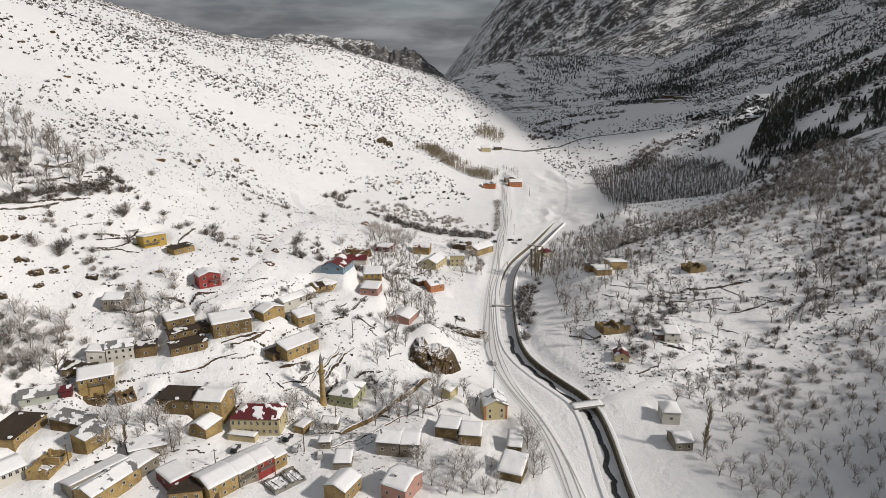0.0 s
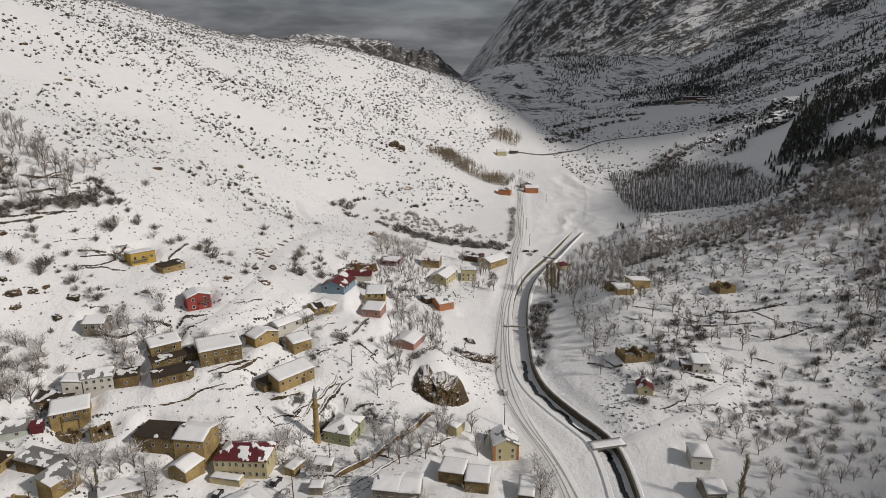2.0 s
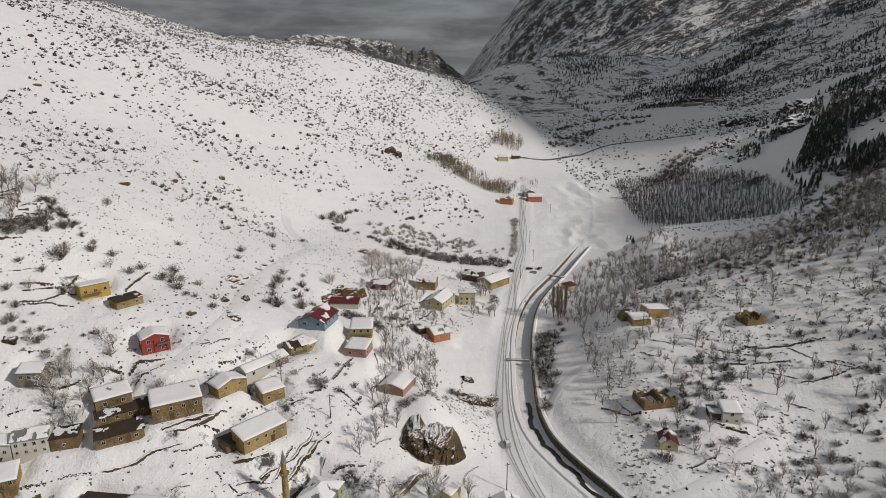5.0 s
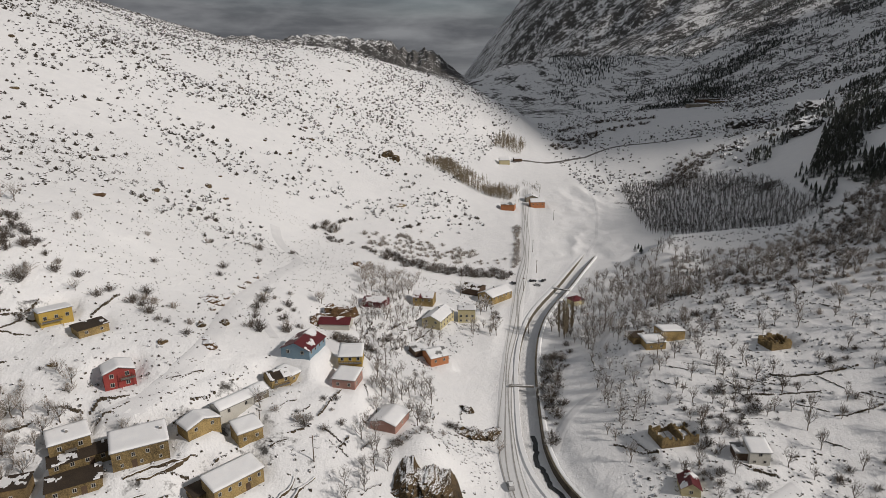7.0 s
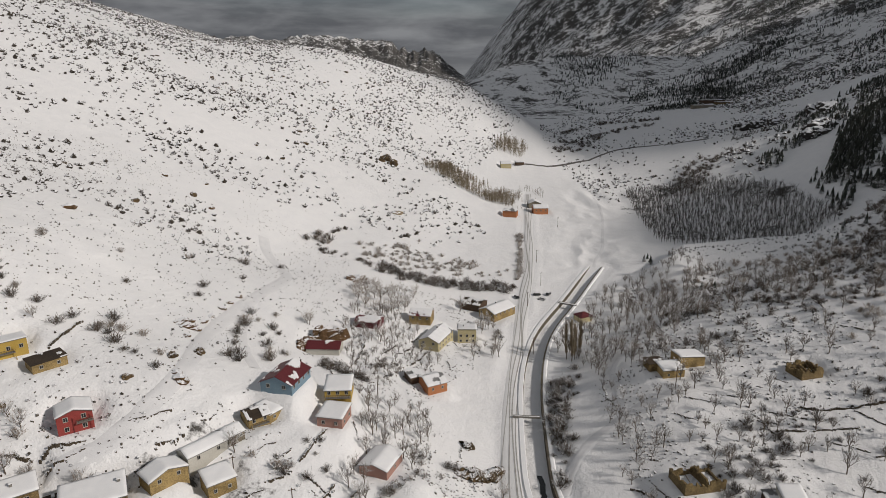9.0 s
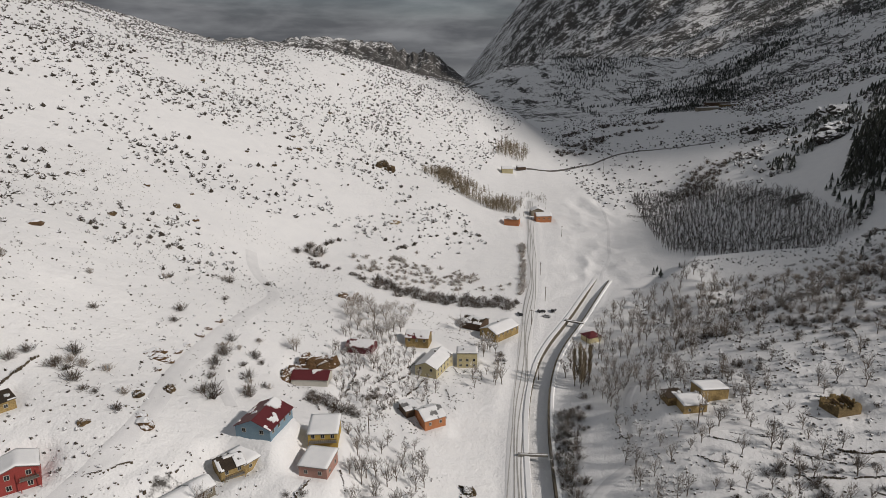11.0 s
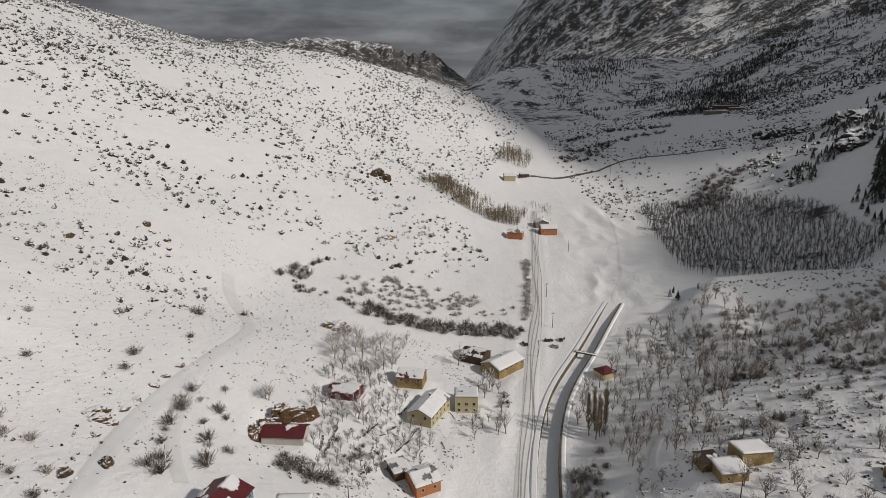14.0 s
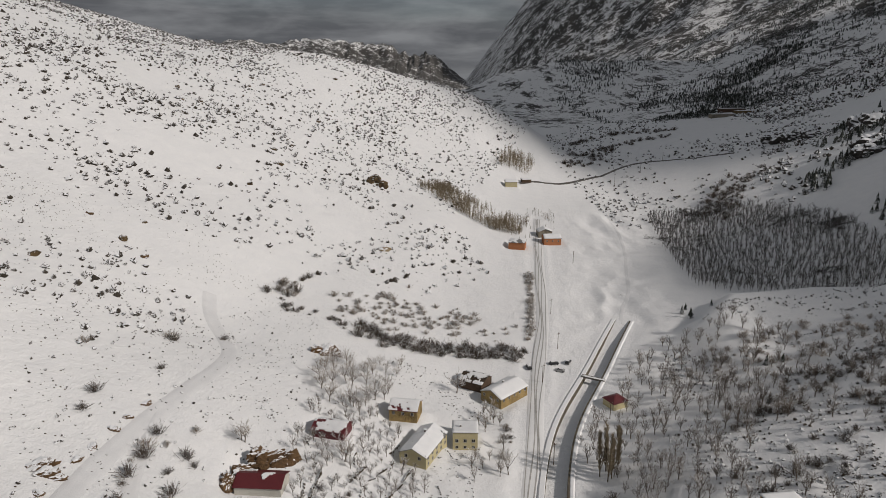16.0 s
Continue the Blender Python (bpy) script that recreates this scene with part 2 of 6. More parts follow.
# ---- the valley: heights over distances from its axis (columns), section by section up the valley (rows) ----
AXIS_Y = [-575, 69, 199, 299, 402, 461, 598, 828, 1150, 1725, 5520]
AXIS_X = [34, 53, 60, 53, 74, 97, 120, 133, 152, 172, 184]
SECTION_Y = np.array([69, 161, 196, 236, 282, 334, 391, 472, 598, 828, 1150], float)
LEFT_U = [-598, -380, -253, -190, -150, -115, -86, -58, -29]
RIGHT_U = [0, 29, 58, 92, 138, 218, 299]
LEFT = [
    [128, 64, 29.5, 12.5, 4.5, -1.5, -3.5, -4.5, -4],
    [178.5, 99.5, 51.5, 22, 12.5, 7.5, 5, 5, 2.5],
    [193, 111, 60, 31, 23.5, 17.5, 10, 7.5, 2.5],
    [203, 124, 76.5, 53, 46.5, 38.5, 30.5, 16.5, 4],
    [210.5, 134.5, 92, 73.5, 52.5, 39.5, 28, 16, 6],
    [217, 140, 94.5, 68.5, 48, 35, 24, 14.5, 8],
    [224, 137.5, 85.5, 56.5, 35, 25, 17.5, 10, 6],
    [229, 135, 76, 49.5, 31.5, 22, 13, 8.5, 6.5],
    [227.5, 143, 85, 55.5, 39.5, 28.5, 18.5, 12, 9],
    [220.5, 144.5, 97, 71, 54.5, 40.5, 30, 21.5, 15.5],
    [202.5, 144, 111.5, 91.5, 75, 59.5, 46, 34, 24.5],
]
RIGHT = [
    [-3, -2, -1, -1, 0.5, 8, 16.5],
    [0.5, 0.5, -0.5, 0, 11, 39, 67],
    [3, 4, 2, 5, 20, 51.5, 83],
    [7.5, 12, 13, 19.5, 33.5, 65, 96],
    [9.5, 20.5, 24.5, 32, 46, 75, 105.5],
    [6.5, 15.5, 24, 34, 48.5, 80, 111.5],
    [4.5, 8, 12, 23, 40, 76.5, 113],
    [5, 7, 10, 13, 22, 60, 106],
    [7.5, 7, 7.5, 13.5, 32.5, 70, 106.5],
    [12.5, 12, 14, 20, 30, 50, 76],
    [20, 32, 44, 49, 52, 56, 64],
]
HEIGHTS, OFFSETS = np.hstack([np.array(LEFT), np.array(RIGHT)]), np.array(LEFT_U + RIGHT_U, float)

CANAL = [(103, 463), (88, 432), (76, 406), (57, 368), (47.5, 336), (42, 305), (40, 285), (38, 262), (37.5, 250), (39.5, 234), (47, 218), (55.5, 204),
         (57.5, 196), (57.5, 182), (56.5, 168), (55.5, 154), (55, 110), (55, 40)]
ROAD = [(45, 60), (44, 110), (43, 153), (42, 173), (39, 193), (33, 212), (29, 234), (29, 255), (32, 286), (37, 318), (42, 344), (47, 378), (53, 412), (61, 452),
        (66, 490), (71, 530), (76, 571), (82, 620), (88, 660)]
CANAL, ROAD = smooth_line(CANAL, 4.0), smooth_line(ROAD, 3.0)
PADS = []  # level places under the houses: x, y, turn, width, depth, height
SETTLE = []  # how far the land stands above or below the thresholds: x, y, metres


def hermite(knots, x):
    """Weights of a smooth curve through values at the knots."""
    n, x = len(knots), np.clip(x, knots[0], knots[-1])
    i = np.clip(np.searchsorted(knots, x) - 1, 0, n - 2)
    h = knots[i + 1] - knots[i]
    t, w, r = (x - knots[i]) / h, np.zeros((len(x), n)), np.arange(len(x))
    np.add.at(w, (r, i), 2 * t ** 3 - 3 * t ** 2 + 1)
    np.add.at(w, (r, i + 1), 3 * t ** 2 - 2 * t ** 3)
    for j, slope in ((i, (t ** 3 - 2 * t ** 2 + t) * h), (i + 1, (t ** 3 - t ** 2) * h)):
        a, b = np.clip(j - 1, 0, n - 1), np.clip(j + 1, 0, n - 1)
        np.add.at(w, (r, b), slope / (knots[b] - knots[a]))
        np.add.at(w, (r, a), -slope / (knots[b] - knots[a]))
    return w


def step(a, b, x):
    t = np.clip((x - a) / (b - a), 0, 1)
    return t * t * (3 - 2 * t)


CREST_X, CREST_Y, CREST_UP = [-420, -300, -215, -140, -50, 50, 120, 185], [960, 970, 985, 1000, 1020, 1035, 1050, 1050], [0, 0, 21, 36, 40, 53, 42, 0]


def land(x, y):
    """The height of the land without roads, channel and building plots."""
    x, y = np.asarray(x, float), np.asarray(y, float)
    u = x - np.interp(y, AXIS_Y, AXIS_X)
    z = np.einsum("ij,jk,ik->i", hermite(SECTION_Y, y), HEIGHTS, hermite(OFFSETS, u))
    steep = np.interp(y, [-300, 150, 380, 700], [0.10, 0.22, 0.45, 0.55])
    z += np.interp(y, [800, 1100], [0.42, 0.3]) * np.clip(u - 299, 0, 160) + steep * np.clip(u - 459, 0, 1250) + 0.16 * np.maximum(0, -598 - u)
    # the knoll ends in a brow above the grove
    past = y - np.interp(x, [100, 140, 156, 193, 215, 260], [425, 444, 466, 460, 440, 425])
    z += 9.0 * step(-75, -8, past) * (1 - step(-5, 13, past)) * step(112, 140, x) * (1 - step(250, 330, x))
    # an unseen ridge added past the view on the right, to shade that side
    shade_ridge = np.interp(y, [-370, -180, -60, 60, 130, 210, 350, 500, 660, 840], [0, 205, 268, 196, 158, 138, 105, 68, 35, 0])
    z += shade_ridge * np.exp(-((x - 640) / 170.0) ** 2)
    # the crest of the spur on the left, which falls away behind
    crest = np.interp(x, CREST_X, CREST_Y)
    z += np.interp(x, CREST_X, CREST_UP) * np.exp(-((y - crest) / np.where(y < crest, 190.0, 120.0)) ** 2)
    # beyond the spur: the gorge, the great mountain, and the far range
    toe = np.interp(y, [0, 1200, 1500, 2200, 2900, 3300, 3700, 4000, 4600], [310, 380, 380, 330, 320, 300, 260, 195, 170])
    rise = np.interp(y, [0, 1100, 1600, 2300, 2800, 3300, 3800], [0.42, 0.40, 0.42, 0.42, 0.58, 0.85, 1.1])
    far = np.interp(y, [1100, 1600, 3500, 4500], [30, 26, 30, 50]) + 0.17 * np.clip(x - toe, 0, 280) + rise * np.clip(x - toe - np.interp(y, [3000, 3700], [280, 0]), 0, 1500) + 0.08 * np.clip(-x - 150, 0, 600)
    k = np.where(u > 15, step(1110, 1330, y), step(1080, 1420, y))
    z = z * (1 - k) + far * k
    crag = relief(x, y, 190, 5, 6, 0.55)
    wild = np.clip((u - 250) / 300, 0, 1) * (0.35 + 0.65 * step(1050, 1500, y))
    z += crag * wild * (12 + 0.10 * np.clip(z, 0, 500))
    gully = 1 - np.abs(relief(0.45 * x, y, 210, 15, 6, 0.55)) * 2
    z += gully * 34 * np.clip((x - toe) / 300, 0, 1) * step(1300, 1700, y)
    ridge = 1 - np.abs(relief(x, 0.3 * y, 260, 9, 6, 0.62)) * 2.2
    peak = step(3300, 4250, y) * (1 - 0.75 * step(4300, 4800, y))
    z += peak * (150 + 90 * ridge) * (1 - step(-150, 240, x))
    spur = np.interp(x, [-40, 60, 200, 350, 560, 760, 900], [10, 84, 112, 128, 148, 158, 150]) - 0.30 * np.abs(y - 1950 - 0.25 * (x - 300)) + 14 * relief(x, y, 150, 37, 5, 0.55)
    z = np.where(x > -40, np.maximum(z, spur), z)
    knolls = step(1350, 1700, y) * (1 - step(3000, 3500, y)) * step(60, 220, x) * (1 - step(450, 700, x))
    z += knolls * 34 * np.clip(relief(x, y, 280, 27, 4) + 0.45, 0, 2)
    # an unseen massif added outside the view, high enough to shade plateau and spur
    shade_massif = np.interp(y, [-200, 100, 200, 300, 450, 1100, 1300, 1480, 1750], [0, 380, 540, 630, 690, 720, 680, 600, 0])
    z += shade_massif * np.exp(-((x - 1720) / 235.0) ** 2)
    # the knob of the bluff above the square
    z += 6.5 * np.exp(-((x - 3) / 9.0) ** 2 - ((y - 233) / 10.0) ** 2) - 2.0 * np.exp(-((x - 5) / 9.0) ** 2 - ((y - 213) / 6.0) ** 2)
    # broad swells and drifts
    side = np.clip(np.abs(u) / 120, 0, 1)
    z += side * (2.2 * relief(x, y, 95, 2, 3) + 0.9 * relief(x, y, 28, 3, 3)) + 0.26 * relief(x, y, 7, 4, 3)
    rugged = step(55, 100, u) * (1 - step(300, 400, u)) * step(195, 230, y) * (1 - step(440, 470, y))
    z += rugged * (1.5 * relief(x, y, 20, 63, 4, 0.6) + 1.6 * (0.35 - np.abs(relief(x, 0.6 * y, 34, 64, 3))))
    bed = np.exp(-((x - np.interp(y, [440, 700], [104, 150])) / 30.0) ** 2) * step(425, 470, y) * (1 - step(680, 760, y))
    z += bed * 1.7 * (0.7 - 2.4 * np.abs(relief(x, 0.6 * y, 22, 44, 3)))
    return z


def terraced(x, y):
    """Where the slopes are stepped into old fields: in the village, on the knoll and high on the left."""
    a = step(-135, -120, x) * (1 - step(-8, 10, x)) * step(150, 165, y) * (1 - step(238, 252, y))
    b = step(70, 85, x) * (1 - step(165, 190, x)) * step(208, 220, y) * (1 - step(305, 325, y))
    c = step(-195, -180, x) * (1 - step(-118, -105, x)) * step(215, 228, y) * (1 - step(285, 305, y))
    d = 0.7 * step(-38, -28, x) * (1 - step(8, 20, x)) * step(280, 290, y) * (1 - step(335, 348, y))
    return np.maximum.reduce([a, 0.9 * b, c, d]) * np.clip(0.65 + 0.9 * relief(x, y, 45, 62, 3), 0, 1)


def ground(x, y):
    """The height of the snow."""
    x, y = np.atleast_1d(np.asarray(x, float)), np.atleast_1d(np.asarray(y, float))
    z = land(x, y)
    m = (x > -40) & (x < 140) & (y > 30) & (y < 700)
    if m.any():
        d, s = near_line(x[m], y[m], ROAD)
        level = np.interp(s, ROAD_S, ROAD_Z)
        k = 1 - step(3.5, 9.0, d)
        z[m] = z[m] * (1 - k) + level * k
        d, s = near_line(x[m], y[m], CANAL)
        level = np.interp(s, CANAL_S, CANAL_Z)
        k = 1 - step(5.4, 12.5, d)
        z[m] = z[m] * (1 - k) + level * k
        depth = np.interp(s, [0, 8, 30], [0.0, 0.8, 2.1])
        z[m] -= depth * (1 - step(4.1, 4.7, d))
    if SETTLE and x.min() < 195 and x.max() > -200 and y.min() < 430 and y.max() > 110:
        m = (x > -200) & (x < 195) & (y > 110) & (y < 430)
        top, weight = np.zeros(m.sum()), np.full(m.sum(), 0.35)
        for sx, sy, r in SETTLE:
            k = np.exp(-((x[m] - sx) ** 2 + (y[m] - sy) ** 2) / 150.0)
            top, weight = top + k * r, weight + k
        away = np.minimum(near_line(x[m], y[m], ROAD)[0], near_line(x[m], y[m], CANAL)[0])
        z[m] += top / weight * step(7, 14, away)
        z[m] += terraced(x[m], y[m]) * step(8, 14, away) * 2.4 * np.sin(z[m] * 2.618 + 1.4 * relief(x[m], y[m], 30, 61, 2)) / 6.283
    for px, py, turn, w, d, h in PADS:
        m = (np.abs(x - px) < 32) & (np.abs(y - py) < 32)
        if not m.any():
            continue
        c, s = math.cos(radians(turn)), math.sin(radians(turn))
        lx, ly = (x[m] - px) * c + (y[m] - py) * s, -(x[m] - px) * s + (y[m] - py) * c
        out = np.hypot(np.maximum(0, np.maximum(-lx, lx - w)), np.maximum(0, np.maximum(-ly, ly - d)))
        k = 1 - step(0.5, 4.5, out)
        z[m] = z[m] * (1 - k) + h * k
    return z


def along_line(line, smooth=9):
    p = np.array(line)
    s = np.concatenate([[0], np.cumsum(np.hypot(*np.diff(p, axis=0).T))])
    z = land(p[:, 0], p[:, 1])
    zz = np.pad(z, smooth, mode="edge")
    return s, np.convolve(zz, np.ones(2 * smooth + 1) / (2 * smooth + 1), "valid")


ROAD_S, ROAD_Z = along_line(ROAD)
CANAL_S, CANAL_Z = along_line(CANAL)


def gz(x, y):
    return float(ground(x, y)[0])


# ---- buildings ----
def slab(nx, ny, x0, x1, y0, y1, top, bottom, keep=None):
    """A plate over a grid: top and bottom give heights at (x, y); keep, where given, tells which cells are there."""
    xs, ys = np.linspace(x0, x1, nx + 1), np.linspace(y0, y1, ny + 1)
    s, n = Shape(), (nx + 1) * (ny + 1)
    s.v = [(x, y, top(x, y)) for y in ys for x in xs] + [(x, y, bottom(x, y)) for y in ys for x in xs]
    here = {(i, j) for i in range(nx) for j in range(ny) if keep is None or keep((xs[i] + xs[i + 1]) / 2, (ys[j] + ys[j + 1]) / 2)}
    at = lambda i, j: j * (nx + 1) + i
    for i, j in sorted(here):
        a, b, c, d = at(i, j), at(i + 1, j), at(i + 1, j + 1), at(i, j + 1)
        s.f += [(a, b, c, d), (d + n, c + n, b + n, a + n)]
        for (p, q), k in (((a, b), (i, j - 1)), ((b, c), (i + 1, j)), ((c, d), (i, j + 1)), ((d, a), (i - 1, j))):
            if k not in here:
                s.f.append((q, p, p + n, q + n))
    used = sorted({i for f in s.f for i in f})
    place = {k: i for i, k in enumerate(used)}
    s.v, s.f = [s.v[k] for k in used], [tuple(place[i] for i in f) for f in s.f]
    return s


def pieces(s, least=18):
    """The connected pieces of a shape, but for the smallest."""
    root = list(range(len(s.v)))

    def find(i):
        while root[i] != i:
            root[i] = root[root[i]]
            i = root[i]
        return i
    for f in s.f:
        for i in f[1:]:
            root[find(i)] = find(f[0])
    groups = {}
    for f in s.f:
        groups.setdefault(find(f[0]), []).append(f)
    out = []
    for faces in groups.values():
        if len(faces) < least:
            continue
        used = sorted({i for f in faces for i in f})
        place = {k: i for i, k in enumerate(used)}
        out.append(Shape().add([s.v[k] for k in used], [tuple(place[i] for i in f) for f in faces]))
    return out


def roof_form(kind, w, d, h, rise):
    """The height of the roof over a plan w by d."""
    if kind == "ridge":  # ridge along the front
        return lambda x, y: h + rise * (1 - abs(2 * y / d - 1))
    if kind == "gable":  # gable to the front
        return lambda x, y: h + rise * (1 - abs(2 * x / w - 1))
    if kind == "hip":
        return lambda x, y: h + rise * min(1.0, min(x, w - x, y, d - y) / (0.5 * min(w, d)))
    if kind == "shed":  # low at the front
        return lambda x, y: h + rise * y / d
    if kind == "back":  # low at the back
        return lambda x, y: h + rise * (1 - y / d)
    if kind == "right":  # low on the right
        return lambda x, y: h + rise * (1 - x / w)
    return lambda x, y: h + rise * 0.02 * x


WINDOW_FRAMES, WINDOW_PANES = {}, {}


def window(parent, face, w, d, u, z, ww, wh, name="window"):
    """A window on the front (F), right (R), left (L) or back wall, u metres along it, its sill at z."""
    ww, wh = ww * 0.82, wh * 0.88
    key = (round(ww, 1), round(wh, 1))
    if key not in WINDOW_FRAMES:
        s, t = Shape(), 0.09
        s.box(-ww / 2 - t, -ww / 2, -0.07, 0.04, -t, wh + t).box(ww / 2, ww / 2 + t, -0.07, 0.04, -t, wh + t)
        s.box(-ww / 2, ww / 2, -0.07, 0.04, wh, wh + t).box(-ww / 2, ww / 2, -0.12, 0.04, -t, 0).box(-0.03, 0.03, -0.05, 0.04, 0, wh)
        WINDOW_FRAMES[key] = s.mesh("window_frame", FRAME)
        WINDOW_PANES[key] = Shape().box(-ww / 2, ww / 2, -0.02, 0.03, 0, wh).mesh("pane", GLASS)
    at = {"F": pose(u, 0, z), "R": pose(w, u, z, 0, 0, 90), "L": pose(0, u, z, 0, 0, -90), "B": pose(u, d, z, 0, 0, 180)}[face]
    frame_ob = part(name, WINDOW_FRAMES[key], FRAME, parent, "", at)
    part("pane", WINDOW_PANES[key], GLASS, frame_ob)
    return frame_ob


def house(label, x, y, z, turn, w, d, h, wall, roof="ridge", rise=1.5, cover=1.0, deck=None, eave=0.34, rows=(), balcony=None, door=None,
          chimney=None, thick=0.26, name="house", category="house", seed=0, sink=3.0, group="houses of the village"):
    """A house whose front left corner stands at (x, y, z). rows: (face, count, sill, width, height) of windows.
    cover: how much of the roof the snow hides. balcony: (x0, x1, z, depth). chimney: (x, y)."""
    base = thing(name, pose(x, y, z, 0, 0, turn), label, category, group)
    form = roof_form(roof, w, d, h, rise)
    edge = [(0, 0), (w / 2, 0), (w, 0), (w, d / 2), (w, d), (w / 2, d), (0, d), (0, d / 2)]
    s = Shape()
    s.v = [(a, b, -sink) for a, b in edge] + [(a, b, form(a, b)) for a, b in edge]
    s.f = [(i, (i + 1) % 8, 8 + (i + 1) % 8, 8 + i) for i in range(8)] + [tuple(range(8, 16)), tuple(range(7, -1, -1))]
    part("wall", s, wall, base)
    deck = deck or TIN
    e = eave
    nx, ny = max(4, 2 * int((w + 2 * e) / 1.4)), max(4, 2 * int((d + 2 * e) / 1.4))
    roof_ob = part("roof", slab(nx, ny, -e, w + e, -e, d + e, lambda a, b: form(a, b) + 0.16, lambda a, b: form(a, b) + 0.02), deck, base)
    if cover > 0:
        rnd = random.Random(seed * 7 + int(w * 10))
        ox, oy = rnd.uniform(0, 900), rnd.uniform(0, 900)

        def depth(a, b):
            rim = min(a + e, w + e - a, b + e, d + e - b)
            return thick * (0.35 + 0.65 * min(1, rim / 0.5)) * (1 + 0.45 * noise.noise(Vector((a + ox, b + oy, 0)) * 0.45))

        def keep(a, b):
            return cover >= 1 or noise.fractal(Vector((a + ox, b + oy, 7)) * 0.3, 0.8, 2.0, 3) < (cover - 0.5) * 1.3
        fx, fy = (nx * 2, ny * 2) if cover < 1 else (nx, ny)
        sheet = slab(fx, fy, -e + 0.05, w + e - 0.05, -e + 0.05, d + e - 0.05, lambda a, b: form(a, b) + 0.17 + depth(a, b),
                               lambda a, b: form(a, b) + 0.165, keep)
        for piece in pieces(sheet):
            part("roof_snow", piece, ROOF_SNOW, roof_ob, smooth=cover >= 1)
    for face, count, sill, ww, wh in rows:
        run, sill = w if face in "FB" else d, max(0.35, min(sill, h - 0.2 - 0.88 * wh))
        for i in range(count):
            window(base, face, w, d, run * (i + 0.5) / count, sill, ww, wh)
    if door:
        face, u = door
        at = {"F": pose(u, 0, 0), "R": pose(w, u, 0, 0, 0, 90), "L": pose(0, u, 0, 0, 0, -90)}[face]
        part("door", Shape().box(-0.5, 0.5, -0.07, 0.03, 0.0, 2.05).box(-0.6, -0.5, -0.1, 0.03, 0, 2.15).box(0.5, 0.6, -0.1, 0.03, 0, 2.15).box(-0.6, 0.6, -0.1, 0.03, 2.05, 2.17),
             TIMBER, base, "dark timber door", at)
    if balcony:
        x0, x1, bz, deep = balcony
        x1, bz = min(x1, w), min(bz, h - 1.9)
        bal = part("balcony", Shape().box(x0, x1, -deep, 0.02, bz - 0.15, bz), CONCRETE, base)
        rail = Shape().box(x0, x1, -deep, -deep + 0.06, bz + 0.85, bz + 0.95)
        for i in range(int((x1 - x0) / 0.5) + 1):
            a = x0 + i * (x1 - x0 - 0.05) / int((x1 - x0) / 0.5)
            rail.box(a, a + 0.05, -deep, -deep + 0.05, bz, bz + 0.85)
        part("railing", rail, TIMBER, bal)
        for a in (x0, x1 - 0.15):
            part("post", Shape().box(a, a + 0.15, -deep, -deep + 0.15, bz, h), wall, bal)
            part("post", Shape().box(a, a + 0.15, -deep, -deep + 0.15, -sink * 0.5, bz - 0.15), wall, bal)
    if chimney:
        a, b = chimney
        top = form(a, b)
        ch = part("chimney", Shape().box(a - 0.3, a + 0.3, b - 0.3, b + 0.3, top - 0.4, top + 1.1), CONCRETE, base)
        part("cap", Shape().box(a - 0.4, a + 0.4, b - 0.4, b + 0.4, top + 1.1, top + 1.32), ROOF_SNOW, ch, "snow-covered cap")
    return base


def ruin(label, x, y, z, turn, w, d, h, wall, seed=0, sink=3.0, name="ruin", category="ruin"):
    """Four broken walls and a partition round a floor of earth, rubble and snow."""
    rnd = random.Random(seed + int(w * 100))
    base = thing(name, pose(x, y, z, 0, 0, turn), label, category, "houses of the village")
    for along, fixed, long in (("x", 0.0, w), ("x", d - 0.5, w), ("y", 0.0, d), ("y", w - 0.5, d), ("y", w * 0.55, d)):
        k, step_h, last, prof = 0.0 if along == "x" else 0.5, h * rnd.uniform(0.7, 1.0), long if along == "x" else long - 0.5, []
        while k < last:
            step_h = min(h, max(0.35 * h, step_h + rnd.uniform(-0.3, 0.3) * h))
            e = min(last, k + rnd.uniform(0.4, 1.1))
            prof += [(k, step_h), (e, step_h + rnd.uniform(-0.15, 0.15))]
            k = e + 0.02
        s = Shape()
        for a, t in prof:
            for b, c in ((fixed, -sink), (fixed, t), (fixed + 0.5, t), (fixed + 0.5, -sink)):
                s.v.append((a, b, c) if along == "x" else (b, a, c))
        n = 4 * (len(prof) - 1)
        s.f = [(i + j, i + 4 + j, i + 4 + (j + 1) % 4, i + (j + 1) % 4) for i in range(0, n, 4) for j in range(4)] + [(0, 1, 2, 3), (n + 3, n + 2, n + 1, n)]
        part("wall", s, wall, base)
    part("floor", slab(10, 8, 0.45, w - 0.45, 0.45, d - 0.45, lambda a, b: 0.5 + 0.5 * noise.noise(Vector((a, b, seed)) * 0.8), lambda a, b: -0.4), RUIN_FLOOR, base, "earth, rubble and snow")
    for i in range(6):
        a = w * (i + rnd.uniform(0.2, 0.8)) / 6
        part("beam", Shape().tube((a, rnd.uniform(0, 0.5) * d, rnd.uniform(0.3, 1) * h), (min(w, max(0, a + rnd.uniform(-1, 1))), d * rnd.uniform(0.6, 1), rnd.uniform(0.2, 0.9) * h), 0.12, 0.1, 5), TIMBER, base, "fallen timber beam")
    return base


def plot(x, y, z, turn, w, d):
    PADS.append((x, y, turn, w, d, z))


HOUSES = []


def home(label, x, y, z, turn, w, d, h, wall, **more):
    """Notes a house, and levels its plot."""
    plot(x, y, z, turn, w, d)
    HOUSES.append((label, x, y, z, turn, w, d, h, wall, more))


